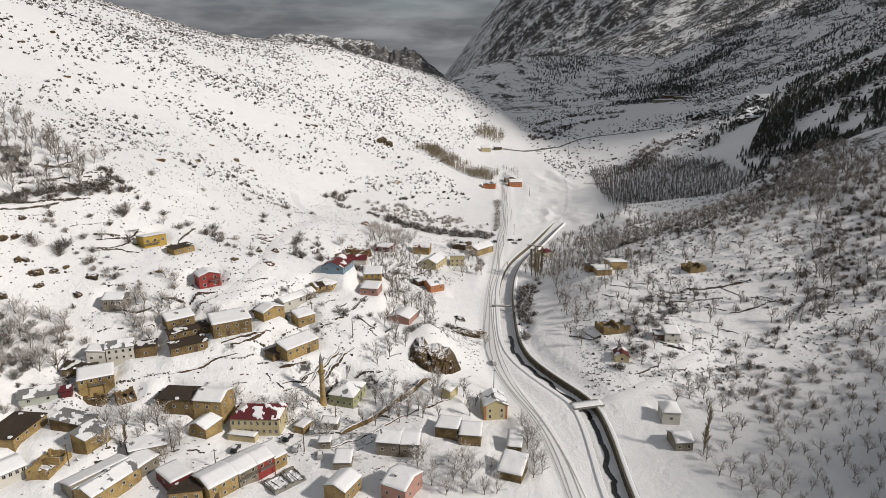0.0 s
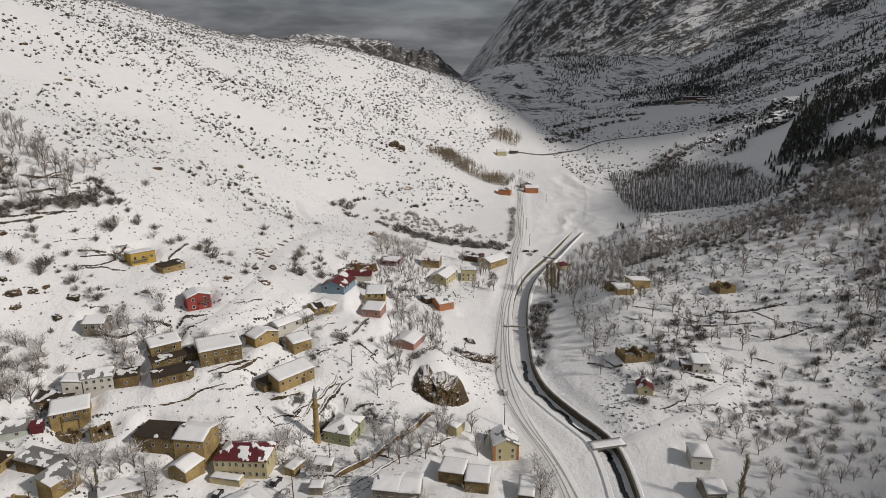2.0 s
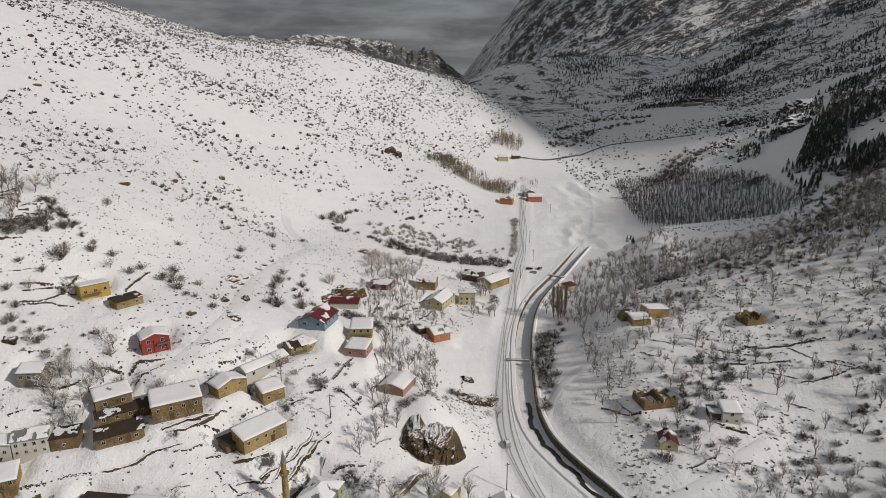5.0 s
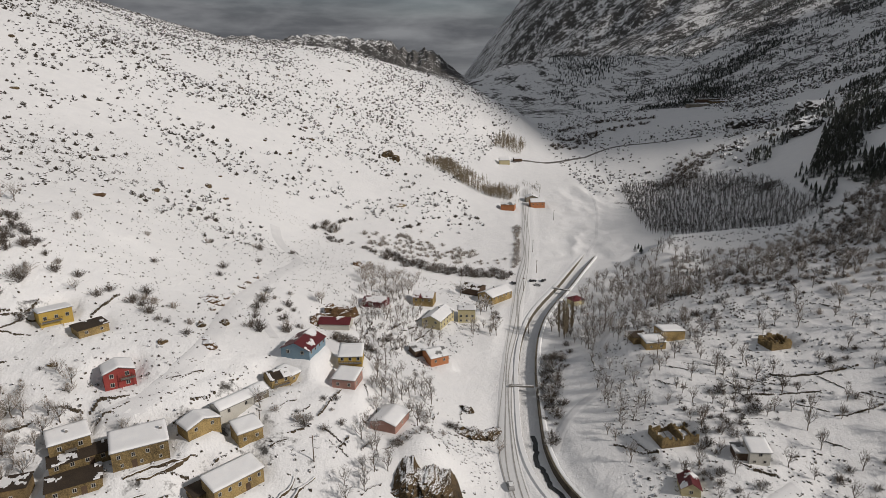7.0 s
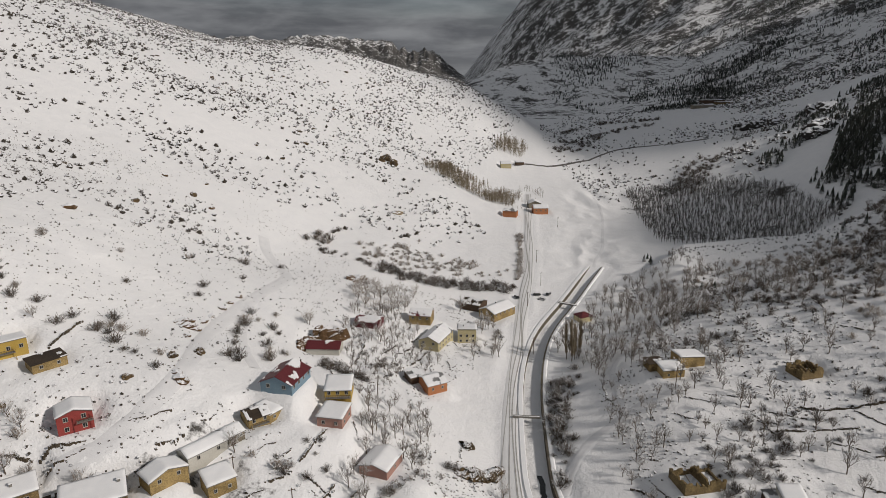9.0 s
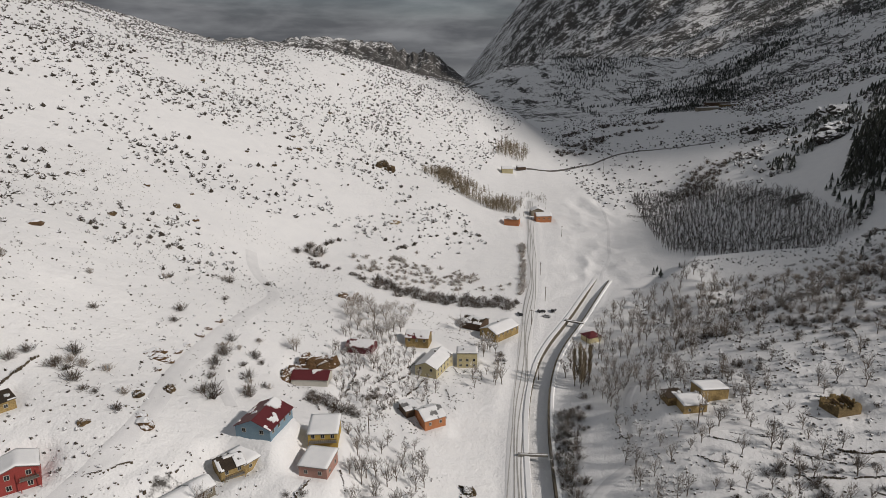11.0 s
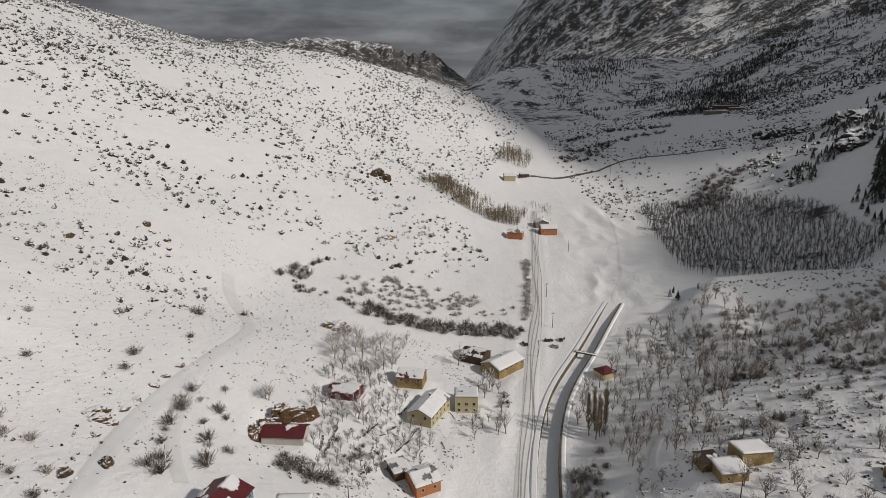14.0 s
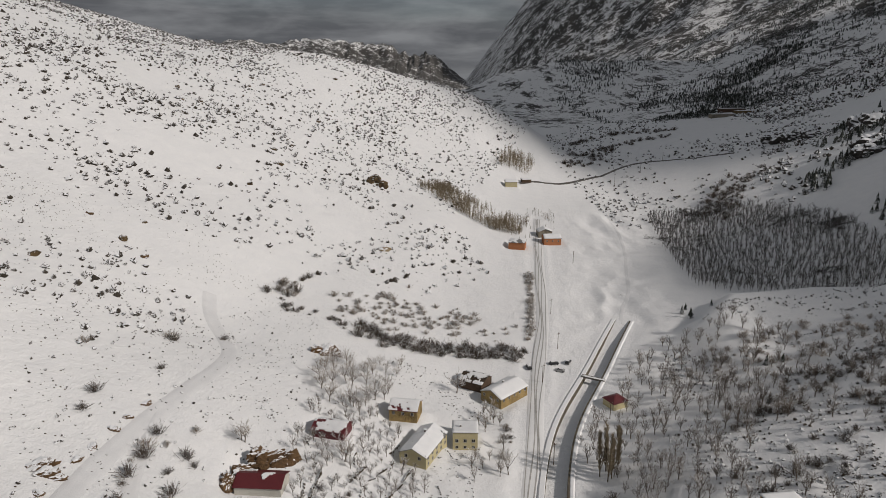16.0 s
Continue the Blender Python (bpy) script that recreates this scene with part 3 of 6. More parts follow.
# the upper hillside
home("yellow plastered house with a timber balcony under a snowy roof", -110.3, 245.2, 49.9, 42, 8.8, 8.0, 3.6, YELLOW, roof="back", rise=1.0,
     rows=(("F", 3, 2.2, 1.0, 1.1), ("R", 2, 2.2, 0.9, 1.1)), balcony=(0.1, 5.8, 1.7, 1.3))
home("low ochre house with a bare brown earth roof", -97.6, 242.2, 47.8, 47, 8.4, 6.5, 2.4, OCHRE, roof="flat", rise=1, cover=0.18, deck=SOD, rows=(("F", 2, 1.0, 0.9, 0.9),))
home("bright red two-storey house with white windows and a balcony", -83.8, 227.2, 38.8, 33, 7.8, 7.0, 4.8, RED, roof="gable", rise=1.3,
     rows=(("F", 2, 3.4, 1.1, 1.2), ("F", 2, 0.8, 1.1, 1.2), ("L", 2, 3.3, 0.9, 1.1)), balcony=(4.0, 7.8, 2.8, 1.2))
home("grey stone house with a loggia and a snowy roof", -113.2, 213.2, 35.8, 4, 6.8, 7.0, 4.4, GREY, roof="ridge", rise=1.4,
     rows=(("F", 3, 2.6, 1.2, 1.1),), balcony=(4.5, 10.2, 2.2, 1.2))
# the great stepped house and its neighbours
home("terraced stone farmhouse, its lowest storey with an earth roof", -85.4, 198.8, 24.7, 29, 12.0, 7.0, 2.9, STONE, roof="flat", rise=1, cover=0.2, deck=SOD,
     rows=(("F", 3, 1.2, 1.0, 1.1),), door=("F", 8.0))
home("middle storey of a stone farmhouse with a dark earth roof", -88.1, 205.4, 27.5, 33, 13.6, 5.5, 2.4, STONE, roof="flat", rise=1, cover=0.2, deck=SOD,
     rows=(("F", 4, 1.4, 1.0, 1.1),), door=("F", 9.4))
home("upper storey of a stone farmhouse under a snowy roof", -90.0, 209.4, 29.8, 36, 9.4, 6.5, 3.4, STONE, roof="shed", rise=1.0,
     rows=(("F", 2, 1.4, 1.1, 1.2), ("R", 1, 1.4, 0.9, 1.1)), balcony=(3.2, 6.2, 1.1, 1.1), chimney=(4.6, 3.4))
home("long stone house under a smooth snowy roof", -73.6, 207.4, 27.2, 28, 13.2, 9.0, 5.2, STONE, roof="shed", rise=1.0,
     rows=(("F", 4, 3.2, 0.9, 1.1), ("F", 3, 0.9, 0.7, 0.9)), door=("F", 5.0), chimney=(12.0, 5.0))
home("white plastered house with a grey sheet roof half bare of snow", -105.6, 196.0, 24.6, 17, 8.4, 6.5, 4.6, WHITE, roof="ridge", rise=1.3, cover=0.62,
     rows=(("F", 4, 2.9, 0.9, 1.0), ("F", 4, 0.8, 0.7, 0.8)))
home("small white annexe with a snowy lean-to roof", -111.2, 194.6, 25.2, 14, 5.4, 5.5, 3.2, WHITE, roof="right", rise=0.8, rows=(("F", 2, 1.0, 0.8, 0.9),))
home("low stone byre with an earth roof", -97.4, 198.8, 24.4, 17, 6.6, 6, 3.6, MUD, roof="flat", rise=1, cover=0.3, deck=SOD, rows=(("F", 1, 1.2, 0.8, 0.8),))
home("old stone house with timber loggia and crumbling lower walls", -109.1, 183.4, 20.8, 25, 10.2, 7.5, 3.3, OCHRE, roof="shed", rise=1.0,
     rows=(("F", 4, 2.3, 0.9, 1.1),), balcony=(3.5, 8.0, 1.7, 1.1))
home("roofless ruin with broken ochre walls filled with snow", -95.7, 179.7, 17.3, 34, 5.6, 5.0, 3.0, MUD, ruin=True)
home("roofless stone outbuilding with snow inside its walls", -108.0, 182.0, 16.8, -14, 7.2, 4, 2.3, MUD, ruin=True)
home("low stone barn under rough snow-patched earth roof", -117.5, 190.5, 22.0, 10, 10.0, 7, 2.6, MUD, roof="shed", rise=0.7, cover=0.5, deck=SOD, rows=(("F", 3, 1.0, 0.7, 0.7),))
# the lower left quarter
home("long ochre house with a brown earth roof and small windows", -115.6, 159.9, 15.8, 82, 13.5, 10, 2.8, OCHRE, roof="flat", rise=1, cover=0.05, deck=SOD,
     rows=(("F", 4, 1.6, 0.8, 0.9),), name="house")
home("long pale mint house with a grey sheet roof half bare", -123.4, 176.2, 19.4, 22, 10.4, 7, 2.6, MINT, roof="ridge", rise=1.5, cover=0.5, rows=(("F", 2, 1.2, 0.8, 0.9),), seed=12)
home("barn with a grey sheet roof streaked with snow", -101.0, 162.0, 13.4, -24, 5.8, 8.0, 4.4, OCHRE, roof="right", rise=1.2, cover=0.42, rows=(("R", 1, 1.6, 0.8, 0.9),), seed=13)
home("low stable under a bare grey sheet roof", -110.5, 168.8, 16.0, -14, 11.5, 6, 2.8, MUD, roof="right", rise=1.0, cover=0.4, seed=14)
home("tiny dark red tin hut between snowy roofs", -112.5, 179.6, 20.4, 20, 3.0, 2.6, 2.2, TIN_RED, roof="shed", rise=0.5, cover=0.3, deck=TIN_RED, name="hut", category="hut")
home("tan house with patched walls below folded snowy sheet roofs", -85.6, 141.4, 8.2, 62, 14.5, 7.5, 4.6, OCHRE, roof="ridge", rise=1.3, cover=0.8,
     rows=(("F", 4, 2.6, 0.9, 1.1), ("F", 2, 0.6, 0.8, 0.9)), chimney=(8, 4), seed=15)
home("long shed with one smooth white roof slope", -92.5, 144.6, 9.6, 52, 15.5, 6.2, 3.0, GREY, roof="back", rise=1.4, name="shed", category="shed")
home("small grey annexe with a flat snowy roof", -79.2, 155.2, 9.0, 62, 6.0, 6.5, 3.2, GREY, roof="shed", rise=0.5, rows=(("F", 2, 1.2, 0.8, 0.9),))
home("small house with dark red walls under a snowy roof", -75.6, 155.8, 7.4, -43, 9.2, 6.0, 3.2, TIN_RED, roof="flat", rise=1, rows=(("F", 1, 1.3, 0.9, 1.0), ("R", 2, 1.3, 0.8, 1.0)))
home("house with a blackened bare roof beside snowy ones", -68.6, 146.6, 6.2, 6, 8.5, 7.5, 3.4, OCHRE, roof="flat", rise=1, cover=0.12, deck=SOD, rows=(("F", 3, 1.4, 0.9, 1.1),))
home("row house of ochre stone with small windows under a snowy roof", -58.0, 147.2, 5.6, 47, 8.6, 9, 4.6, OCHRE, roof="ridge", rise=1.2,
     rows=(("F", 3, 3.2, 0.8, 1.1), ("F", 3, 0.8, 0.8, 1.0)), door=("F", 2.0))
home("row house of tan plaster with brown balconies", -52.0, 153.6, 5.6, 47, 6.0, 9, 4.4, GREY, roof="ridge", rise=1.3, rows=(("F", 2, 3.1, 0.9, 1.1), ("F", 2, 0.7, 0.9, 1.0)), balcony=(0.4, 5.6, 2.6, 1.0))
home("row house with a bright red front and snowy roof", -47.8, 158.0, 5.6, 46, 5.4, 9, 4.4, RED, roof="ridge", rise=1.2, rows=(("F", 2, 2.9, 0.9, 1.1),), balcony=(0.3, 5.0, 2.4, 1.0))
home("low ochre end house of a row under snow", -44.0, 162.0, 5.6, 46, 4.2, 8, 3.4, OCHRE, roof="shed", rise=0.8, rows=(("F", 2, 1.4, 0.8, 1.0),))
home("roofless concrete shell with rubble and snow on its slab", -41.8, 151.5, 4.4, 42, 10.0, 7, 1.4, CONCRETE, ruin=True)
home("roofless ochre house, its rooms open and filled with rubble", -101.2, 149.8, 12.4, 86, 10.6, 6, 2.8, OCHRE, ruin=True)
home("white house with a row of balcony windows and pink base", -116.0, 142.8, 11.8, 50, 12.4, 8, 3.7, WHITE, roof="ridge", rise=1.4,
     rows=(("F", 8, 2.4, 0.8, 1.1),))
home("low house with two flat sheet roofs under snow", -84.5, 160.5, 9.2, 30, 10.0, 7, 3.2, GREY, roof="right", rise=1.0, cover=0.8, rows=(("F", 2, 1.0, 0.9, 1.0),))
home("long stone house, half its roof bare brown earth", -84.6, 180.7, 14.0, -9, 12.4, 8.4, 5.1, STONE, roof="flat", rise=1, cover=0.05, deck=SOD, rows=(("F", 3, 2.4, 0.9, 1.1),))
home("ochre stone house adjoining a longer one under a snowy hipped roof", -72.2, 178.7, 14.0, -9, 9.2, 9.0, 5.3, OCHRE, roof="ridge", rise=1.4,
     rows=(("F", 3, 2.9, 0.9, 1.1), ("R", 2, 2.9, 0.9, 1.1)), chimney=(1.5, 4))
home("small gabled house under a snowy roof among bare trees", -72.2, 173.4, 10.4, -24, 6.6, 7, 3.4, OCHRE, roof="gable", rise=1.5, rows=(("F", 2, 1.2, 0.9, 1.0),))
# the square
home("cream two-storey school with a dark red sheet roof and patchy snow", -60.6, 176.6, 8.2, -4, 15.3, 9.5, 5.8, CREAM, roof="hip", rise=2.4, cover=0.36, deck=TIN_RED,
     rows=(("F", 8, 3.7, 0.8, 1.3), ("F", 8, 0.9, 0.8, 1.2), ("R", 3, 3.7, 0.8, 1.3)), name="school", category="school", seed=4)
home("long flat annexe wall under snow before the school", -61.0, 174.0, 8.0, -12, 9.0, 2.6, 2.0, CREAM, roof="flat", rise=0, eave=0.15)
home("small stone kiosk with a snowy cap", -32.8, 171.5, 5.6, -2, 3.6, 3.4, 2.5, GREY, roof="flat", rise=1, rows=(("F", 1, 1.0, 0.9, 0.8),), name="kiosk", category="kiosk")
home("open garage with a flat snowy roof", -38.6, 178.6, 6.4, 62, 5.0, 3.5, 2.5, OCHRE, roof="flat", rise=1, name="garage", category="garage")
home("low shed with a snowy roof beside the mosque yard", -33.5, 181.5, 6.6, -8, 5.4, 3.0, 2.2, GREY, roof="shed", rise=0.5, name="shed", category="shed")
home("dark stone house under a snowy hipped roof", -14.8, 168.6, 5.2, -10, 7.0, 8.5, 4.5, GREY, roof="ridge", rise=1.3, cover=0.9, rows=(("F", 2, 1.8, 1.1, 1.1),))
home("stone house adjoining another, its roof deep in snow", -7.7, 167.4, 5.0, -5, 5.8, 8.5, 4.5, GREY, roof="ridge", rise=1.2, rows=(("F", 2, 1.8, 1.0, 1.1),))
home("ochre stone house with snow-loaded roof under trees", 3.2, 178.2, 4.8, -15, 7.2, 7, 3.7, STONE, roof="flat", rise=1)
home("plain ochre house with a single-slope snowy roof", 10.7, 174.4, 4.2, -10, 6.7, 6.4, 3.7, STONE, roof="shed", rise=0.8)
home("narrow stone house with a steep snowy roof", 25.6, 172.0, 2.4, -12, 4.3, 7.0, 2.6, STONE, roof="shed", rise=1.2, rows=(("F", 1, 1.2, 0.9, 0.9),))
home("ochre barn with snow sliding off its roof", 21.0, 160.0, 2.2, -24, 7.3, 7.5, 2.7, STONE, roof="shed", rise=2.2, thick=0.45)
home("tan two-storey house with brick corners and a dark side roof", 20.3, 191.8, 2.2, 4, 8.0, 8.5, 5.4, CREAM, roof="gable", rise=2.0, cover=0.72, deck=TIN,
     rows=(("F", 2, 3.0, 0.9, 1.2), ("F", 2, 0.8, 0.9, 1.2)))
home("ochre hut beside the road with one pale gable", 9.0, 199.0, 6.2, 58, 5.6, 4, 3.2, CREAM, roof="shed", rise=0.8, name="hut", category="hut")
home("plain flat-roofed building with a snowy roof", -27.0, 161.6, 5.0, -2, 5.1, 5.8, 2.5, GREY, roof="shed", rise=0.7, eave=0.3)
home("long ochre house stepping down a side street under snow", -21.8, 146.6, 4.6, 62, 8.0, 7, 4.0, OCHRE, roof="ridge", rise=1.3, rows=(("F", 3, 1.6, 0.9, 1.1),))
home("pink house with a snowy roof and chimney", -12.3, 150.1, 4.0, -29, 7.7, 9.6, 4.6, PINK, roof="ridge", rise=1.6, rows=(("F", 2, 1.8, 1.0, 1.1), ("R", 2, 1.8, 0.9, 1.1)), chimney=(3, 3))
# the middle row
home("house with two linked roofs, one slope in shade", -58.4, 217.3, 29.4, 48, 9.2, 6.0, 3.2, OCHRE, roof="gable", rise=1.5, rows=(("F", 2, 2.3, 0.9, 1.0), ("R", 2, 2.2, 0.9, 1.0)))
home("white row house with a snowy roof", -52.7, 225.7, 30.6, 50, 10.8, 5.4, 2.8, WHITE, roof="ridge", rise=1.2, rows=(("F", 2, 1.3, 0.9, 1.1),))
home("grey row house with open ground floor", -45.6, 234.3, 31.0, 50, 4.6, 5.4, 2.6, GREY, roof="ridge", rise=1.2, rows=(("F", 2, 1.6, 0.9, 1.1),), door=("F", 1.2))
home("ochre house with a wide snow-laden roof", -46.4, 220.2, 25.8, 38, 6.8, 6.0, 3.6, OCHRE, roof="shed", rise=1.1, rows=(("F", 2, 1.3, 0.9, 1.0),))
home("stone house with a brown earth roof and porch", -43.0, 242.6, 30.8, 36, 6.0, 6.5, 2.7, OCHRE, roof="ridge", rise=1.2, cover=0.5, deck=SOD, rows=(("F", 2, 2.6, 0.9, 1.1),), balcony=(0.5, 5.5, 2.2, 1.0))
home("low ochre house under a big white roof", -38.4, 246.2, 30.4, 54, 10.0, 6.0, 2.5, OCHRE, roof="shed", rise=1.2, rows=(("F", 3, 1.1, 0.8, 0.9),))
home("pale blue house with a dark red sheet roof and snow patches", -42.7, 254.4, 35.8, -15, 9.8, 11.5, 3.0, BLUE, roof="gable", rise=2.2, cover=0.32, deck=TIN_RED,
     rows=(("F", 2, 1.6, 1.2, 1.2), ("R", 4, 1.6, 1.0, 1.2)), seed=9)
home("yellow house with a pale upper storey under a snowy roof", -25.5, 258.3, 30.0, 2, 7.6, 7.6, 3.6, YELLOW, roof="shed", rise=1.0,
     rows=(("F", 3, 3.0, 1.0, 1.2), ("R", 2, 3.0, 1.0, 1.2)), balcony=(0.2, 8.1, 2.3, 1.2))
home("pink house with a deep snowy porch roof", -26.2, 249.2, 27.6, -12, 7.4, 7.4, 3.0, PINK, roof="shed", rise=0.7, rows=(("F", 2, 1.0, 1.0, 1.1), ("R", 2, 1.0, 0.9, 1.0)))
home("ochre stone house under a broad snow slab", -47.6, 203.4, 20.0, 47, 13.6, 6.5, 4.2, OCHRE, roof="shed", rise=1.2, rows=(("F", 5, 2.4, 0.9, 1.1),), door=("F", 9))
home("dark stone lean-to with a fallen roof", -53.0, 204.6, 19.4, 44, 5.4, 5.5, 2.4, STONE, roof="flat", rise=1, cover=0.3, deck=SOD)
home("low gabled barn with one pink end wall", -13.6, 239.2, 19.2, -22, 8.3, 9.6, 2.6, PINK, roof="gable", rise=1.2, rows=(("R", 1, 1.0, 0.8, 0.8),), name="barn", category="barn")
home("house with a dark side and an orange brick front under snow", 3.8, 294.6, 11.6, 27, 7.5, 9.0, 3.5, TERRA, roof="ridge", rise=1.6, cover=0.75, rows=(("F", 2, 1.6, 0.9, 1.1), ("R", 2, 1.6, 0.9, 1.0)), seed=21)
home("low dark lean-to against a brick house", -2.6, 300.2, 13.0, 27, 5.0, 6.0, 2.6, TIMBER, roof="shed", rise=0.6, cover=0.6, name="shed", category="shed")
# across the stream
home("small white house with a hipped snowy roof", 80.3, 187.3, 2.0, -8, 5.8, 7, 4.6, WHITE, roof="hip", rise=1.6, rows=(("L", 2, 2.2, 0.8, 1.0), ("F", 1, 2.0, 0.8, 0.9)))
home("dark timber cottage with two pale windows under snow", 79.2, 172.5, 1.4, 2, 5.6, 7, 3.0, GREY, roof="ridge", rise=1.6, rows=(("F", 2, 1.0, 1.0, 1.2),))
home("cream hut with a dark red gabled roof", 73.6, 220.5, 9.0, -10, 5.2, 6, 2.4, CREAM, roof="gable", rise=1.8, cover=0.38, deck=TIN_RED, rows=(("F", 1, 1.0, 1.0, 1.0),), seed=3)
home("roofless stone ruin with a flat earth top", 73.3, 236.5, 13.2, 10, 12.0, 8.5, 3.5, STONE, ruin=True)
home("white two-storey cottage stepping down the slope", 95.8, 228.9, 12.6, -5, 5.8, 6.0, 4.3, WHITE, roof="shed", rise=1.0, rows=(("F", 1, 3.6, 1.1, 1.1), ("F", 2, 1.0, 0.8, 0.8)))
home("dark open shed beside a white cottage", 92.6, 230.6, 13.2, -7, 4.0, 5, 2.4, TIMBER, roof="flat", rise=1, cover=0.6, name="shed", category="shed")
home("low ochre farmhouse with a snowy lean-to", 83.2, 285.2, 22.4, 8, 7.6, 6, 2.8, OCHRE, roof="shed", rise=0.6, rows=(("F", 2, 0.9, 0.8, 0.8),))
home("dark open byre beside a farmhouse", 79.8, 289.5, 22.8, 8, 5.6, 5, 2.8, STONE, roof="flat", rise=1, cover=0.25, deck=SOD, name="byre", category="byre")
home("ochre barn with one sloping snowy roof", 90.8, 290.6, 23.2, 14, 9.6, 6, 3.4, OCHRE, roof="right", rise=1.0, name="barn", category="barn")
home("ruin with bare rafters open to the sky", 124.3, 276.1, 26.0, 14, 8.3, 7, 3.6, STONE, ruin=True)
home("cream hut with a dark red hipped roof", 75.6, 375.1, 5.0, 26, 6.6, 6, 2.8, CREAM, roof="hip", rise=1.6, cover=0.0, deck=TIN_RED, name="hut", category="hut")
# the hamlet up the valley
home("yellow gabled house with a long snowy roof and porch", -1.0, 334.0, 11.6, -24, 9.0, 15.5, 4.0, CREAM, roof="gable", rise=2.0, cover=0.93,
     rows=(("F", 2, 3.0, 1.1, 1.2), ("R", 5, 3.0, 1.1, 1.2), ("R", 5, 0.8, 1.0, 1.1)), chimney=(4, 10), seed=2)
home("cream two-storey house under a smooth white roof", 15.4, 343.7, 9.6, -2, 8.0, 9.2, 4.9, CREAM, roof="back", rise=1.4, rows=(("F", 3, 2.9, 1.1, 1.2), ("F", 3, 0.7, 1.0, 1.0)), chimney=(2.5, 4))
home("old tan house on stilts with a half bare red roof", -5.8, 354.1, 14.2, -11, 9.6, 7.5, 4.3, OCHRE, roof="ridge", rise=1.8, cover=0.8, deck=TIN_RED, rows=(("F", 3, 2.7, 1.0, 1.1),), seed=6)
home("long tan farmhouse with a broken snowy roof line", 26.8, 382.2, 6.0, -46, 10.0, 15.5, 4.0, OCHRE, roof="gable", rise=2.0,
     rows=(("F", 3, 2.7, 1.0, 1.1), ("R", 5, 2.7, 1.0, 1.1)), chimney=(4, 8))
home("dark barn attached to a farmhouse, its roof half fallen", 18.5, 391.5, 6.6, -30, 10.0, 9, 3.4, TIMBER, roof="ridge", rise=1.4, cover=0.6, deck=SOD, name="barn", category="barn")
home("barn with a dark red sheet roof bare of snow", -40.2, 301.7, 24.6, -4, 12.0, 7.0, 2.5, WHITE, roof="ridge", rise=1.5, cover=0.2, deck=TIN_RED, name="barn", category="barn", seed=5)
home("low red shed half buried behind a tree", -26.5, 331.0, 22.8, -14, 10.0, 6.5, 2.6, TIN_RED, roof="ridge", rise=1.4, cover=0.6, deck=TIN_RED, name="shed", category="shed", seed=8)
home("orange brick house beside the road with a snowy roof", 56.8, 579.6, 10.2, -14, 11.0, 9, 5.0, TERRA, roof="hip", rise=1.5, cover=0.5)
home("orange house with a white upper roof", 83.5, 594.4, 8.6, 2, 11.8, 10, 5.0, TERRA, roof="ridge", rise=2.0, rows=(("F", 3, 2.6, 1.0, 1.2),))
home("grey farmhouse behind an orange one", 82.0, 612.0, 9.4, 2, 10.0, 9, 4.6, GREY, roof="gable", rise=2.0)
home("white house at the mouth of the gorge", 71.0, 752.0, 22.4, 0, 11.0, 9, 4.6, CREAM, roof="ridge", rise=2.0)

plot(-32.6, 194.7, 7.6, -18, 8.9, 11.0)
home("brown shed beside the white house at the gorge", 90.0, 778.0, 21.6, 10, 9.0, 6, 3.0, TIMBER, roof="shed", rise=0.8, name="shed", category="shed")
home("long flat-roofed building on the far plateau under snow", 396.0, 1082.0, 60.5, 4, 34.0, 12, 5.0, GREY, roof="flat", rise=0)
home("flat-roofed barn on the far plateau with a brown wall", 436.0, 1090.0, 64.5, 8, 28.0, 12, 5.0, MUD, roof="flat", rise=0)
home("flat-roofed store on the far plateau under snow", 420.0, 1112.0, 66.5, 6, 38.0, 12, 5.0, TIMBER, roof="flat", rise=0)


for x, y, turn, w, d, h in PADS:
    if x > -170 and y < 430:
        c, n = math.cos(radians(turn)), math.sin(radians(turn))
        fx, fy = x + 0.5 * w * c, y + 0.5 * w * n
        SETTLE.append((fx, fy, h - float(land([fx], [fy])[0])))


# ---- the ground: one sheet from behind the camera to the far range ----
def grid_lines(start, stop, fine, low, high, grow):
    """Lines close together between start and stop, and ever wider outside, from low to high."""
    a, b = list(np.arange(start, stop + 0.01, fine)), []
    x, s = stop, fine
    while x < high:
        s *= grow
        x += s
        a.append(x)
    x, s = start, fine
    while x > low:
        s *= grow
        x -= s
        b.append(x)
    return np.array(b[::-1] + a)


GX = np.unique(np.round(np.concatenate([grid_lines(-190, 230, 2.0, -2900, 2900, 1.034), np.arange(24, 110, 1.0)]), 2))
GY = grid_lines(120, 520, 2.0, -500, 4900, 1.0125)
mx, my = np.meshgrid(GX, GY)
px, py = mx.ravel(), my.ravel()
pz = ground(px, py)
nx, ny = len(GX), len(GY)
ij = (np.arange(ny - 1)[:, None] * nx + np.arange(nx - 1)[None, :]).ravel()
me = bpy.data.meshes.new("ground")
me.vertices.add(nx * ny)
me.vertices.foreach_set("co", np.stack([px, py, pz], 1).ravel())
quads = np.stack([ij, ij + 1, ij + nx + 1, ij + nx], 1)
me.loops.add(quads.size)
me.polygons.add(len(quads))
me.loops.foreach_set("vertex_index", quads.ravel())
me.polygons.foreach_set("loop_start", np.arange(0, quads.size, 4))
me.update(calc_edges=True)
me.polygons.foreach_set("use_smooth", [True] * len(quads))
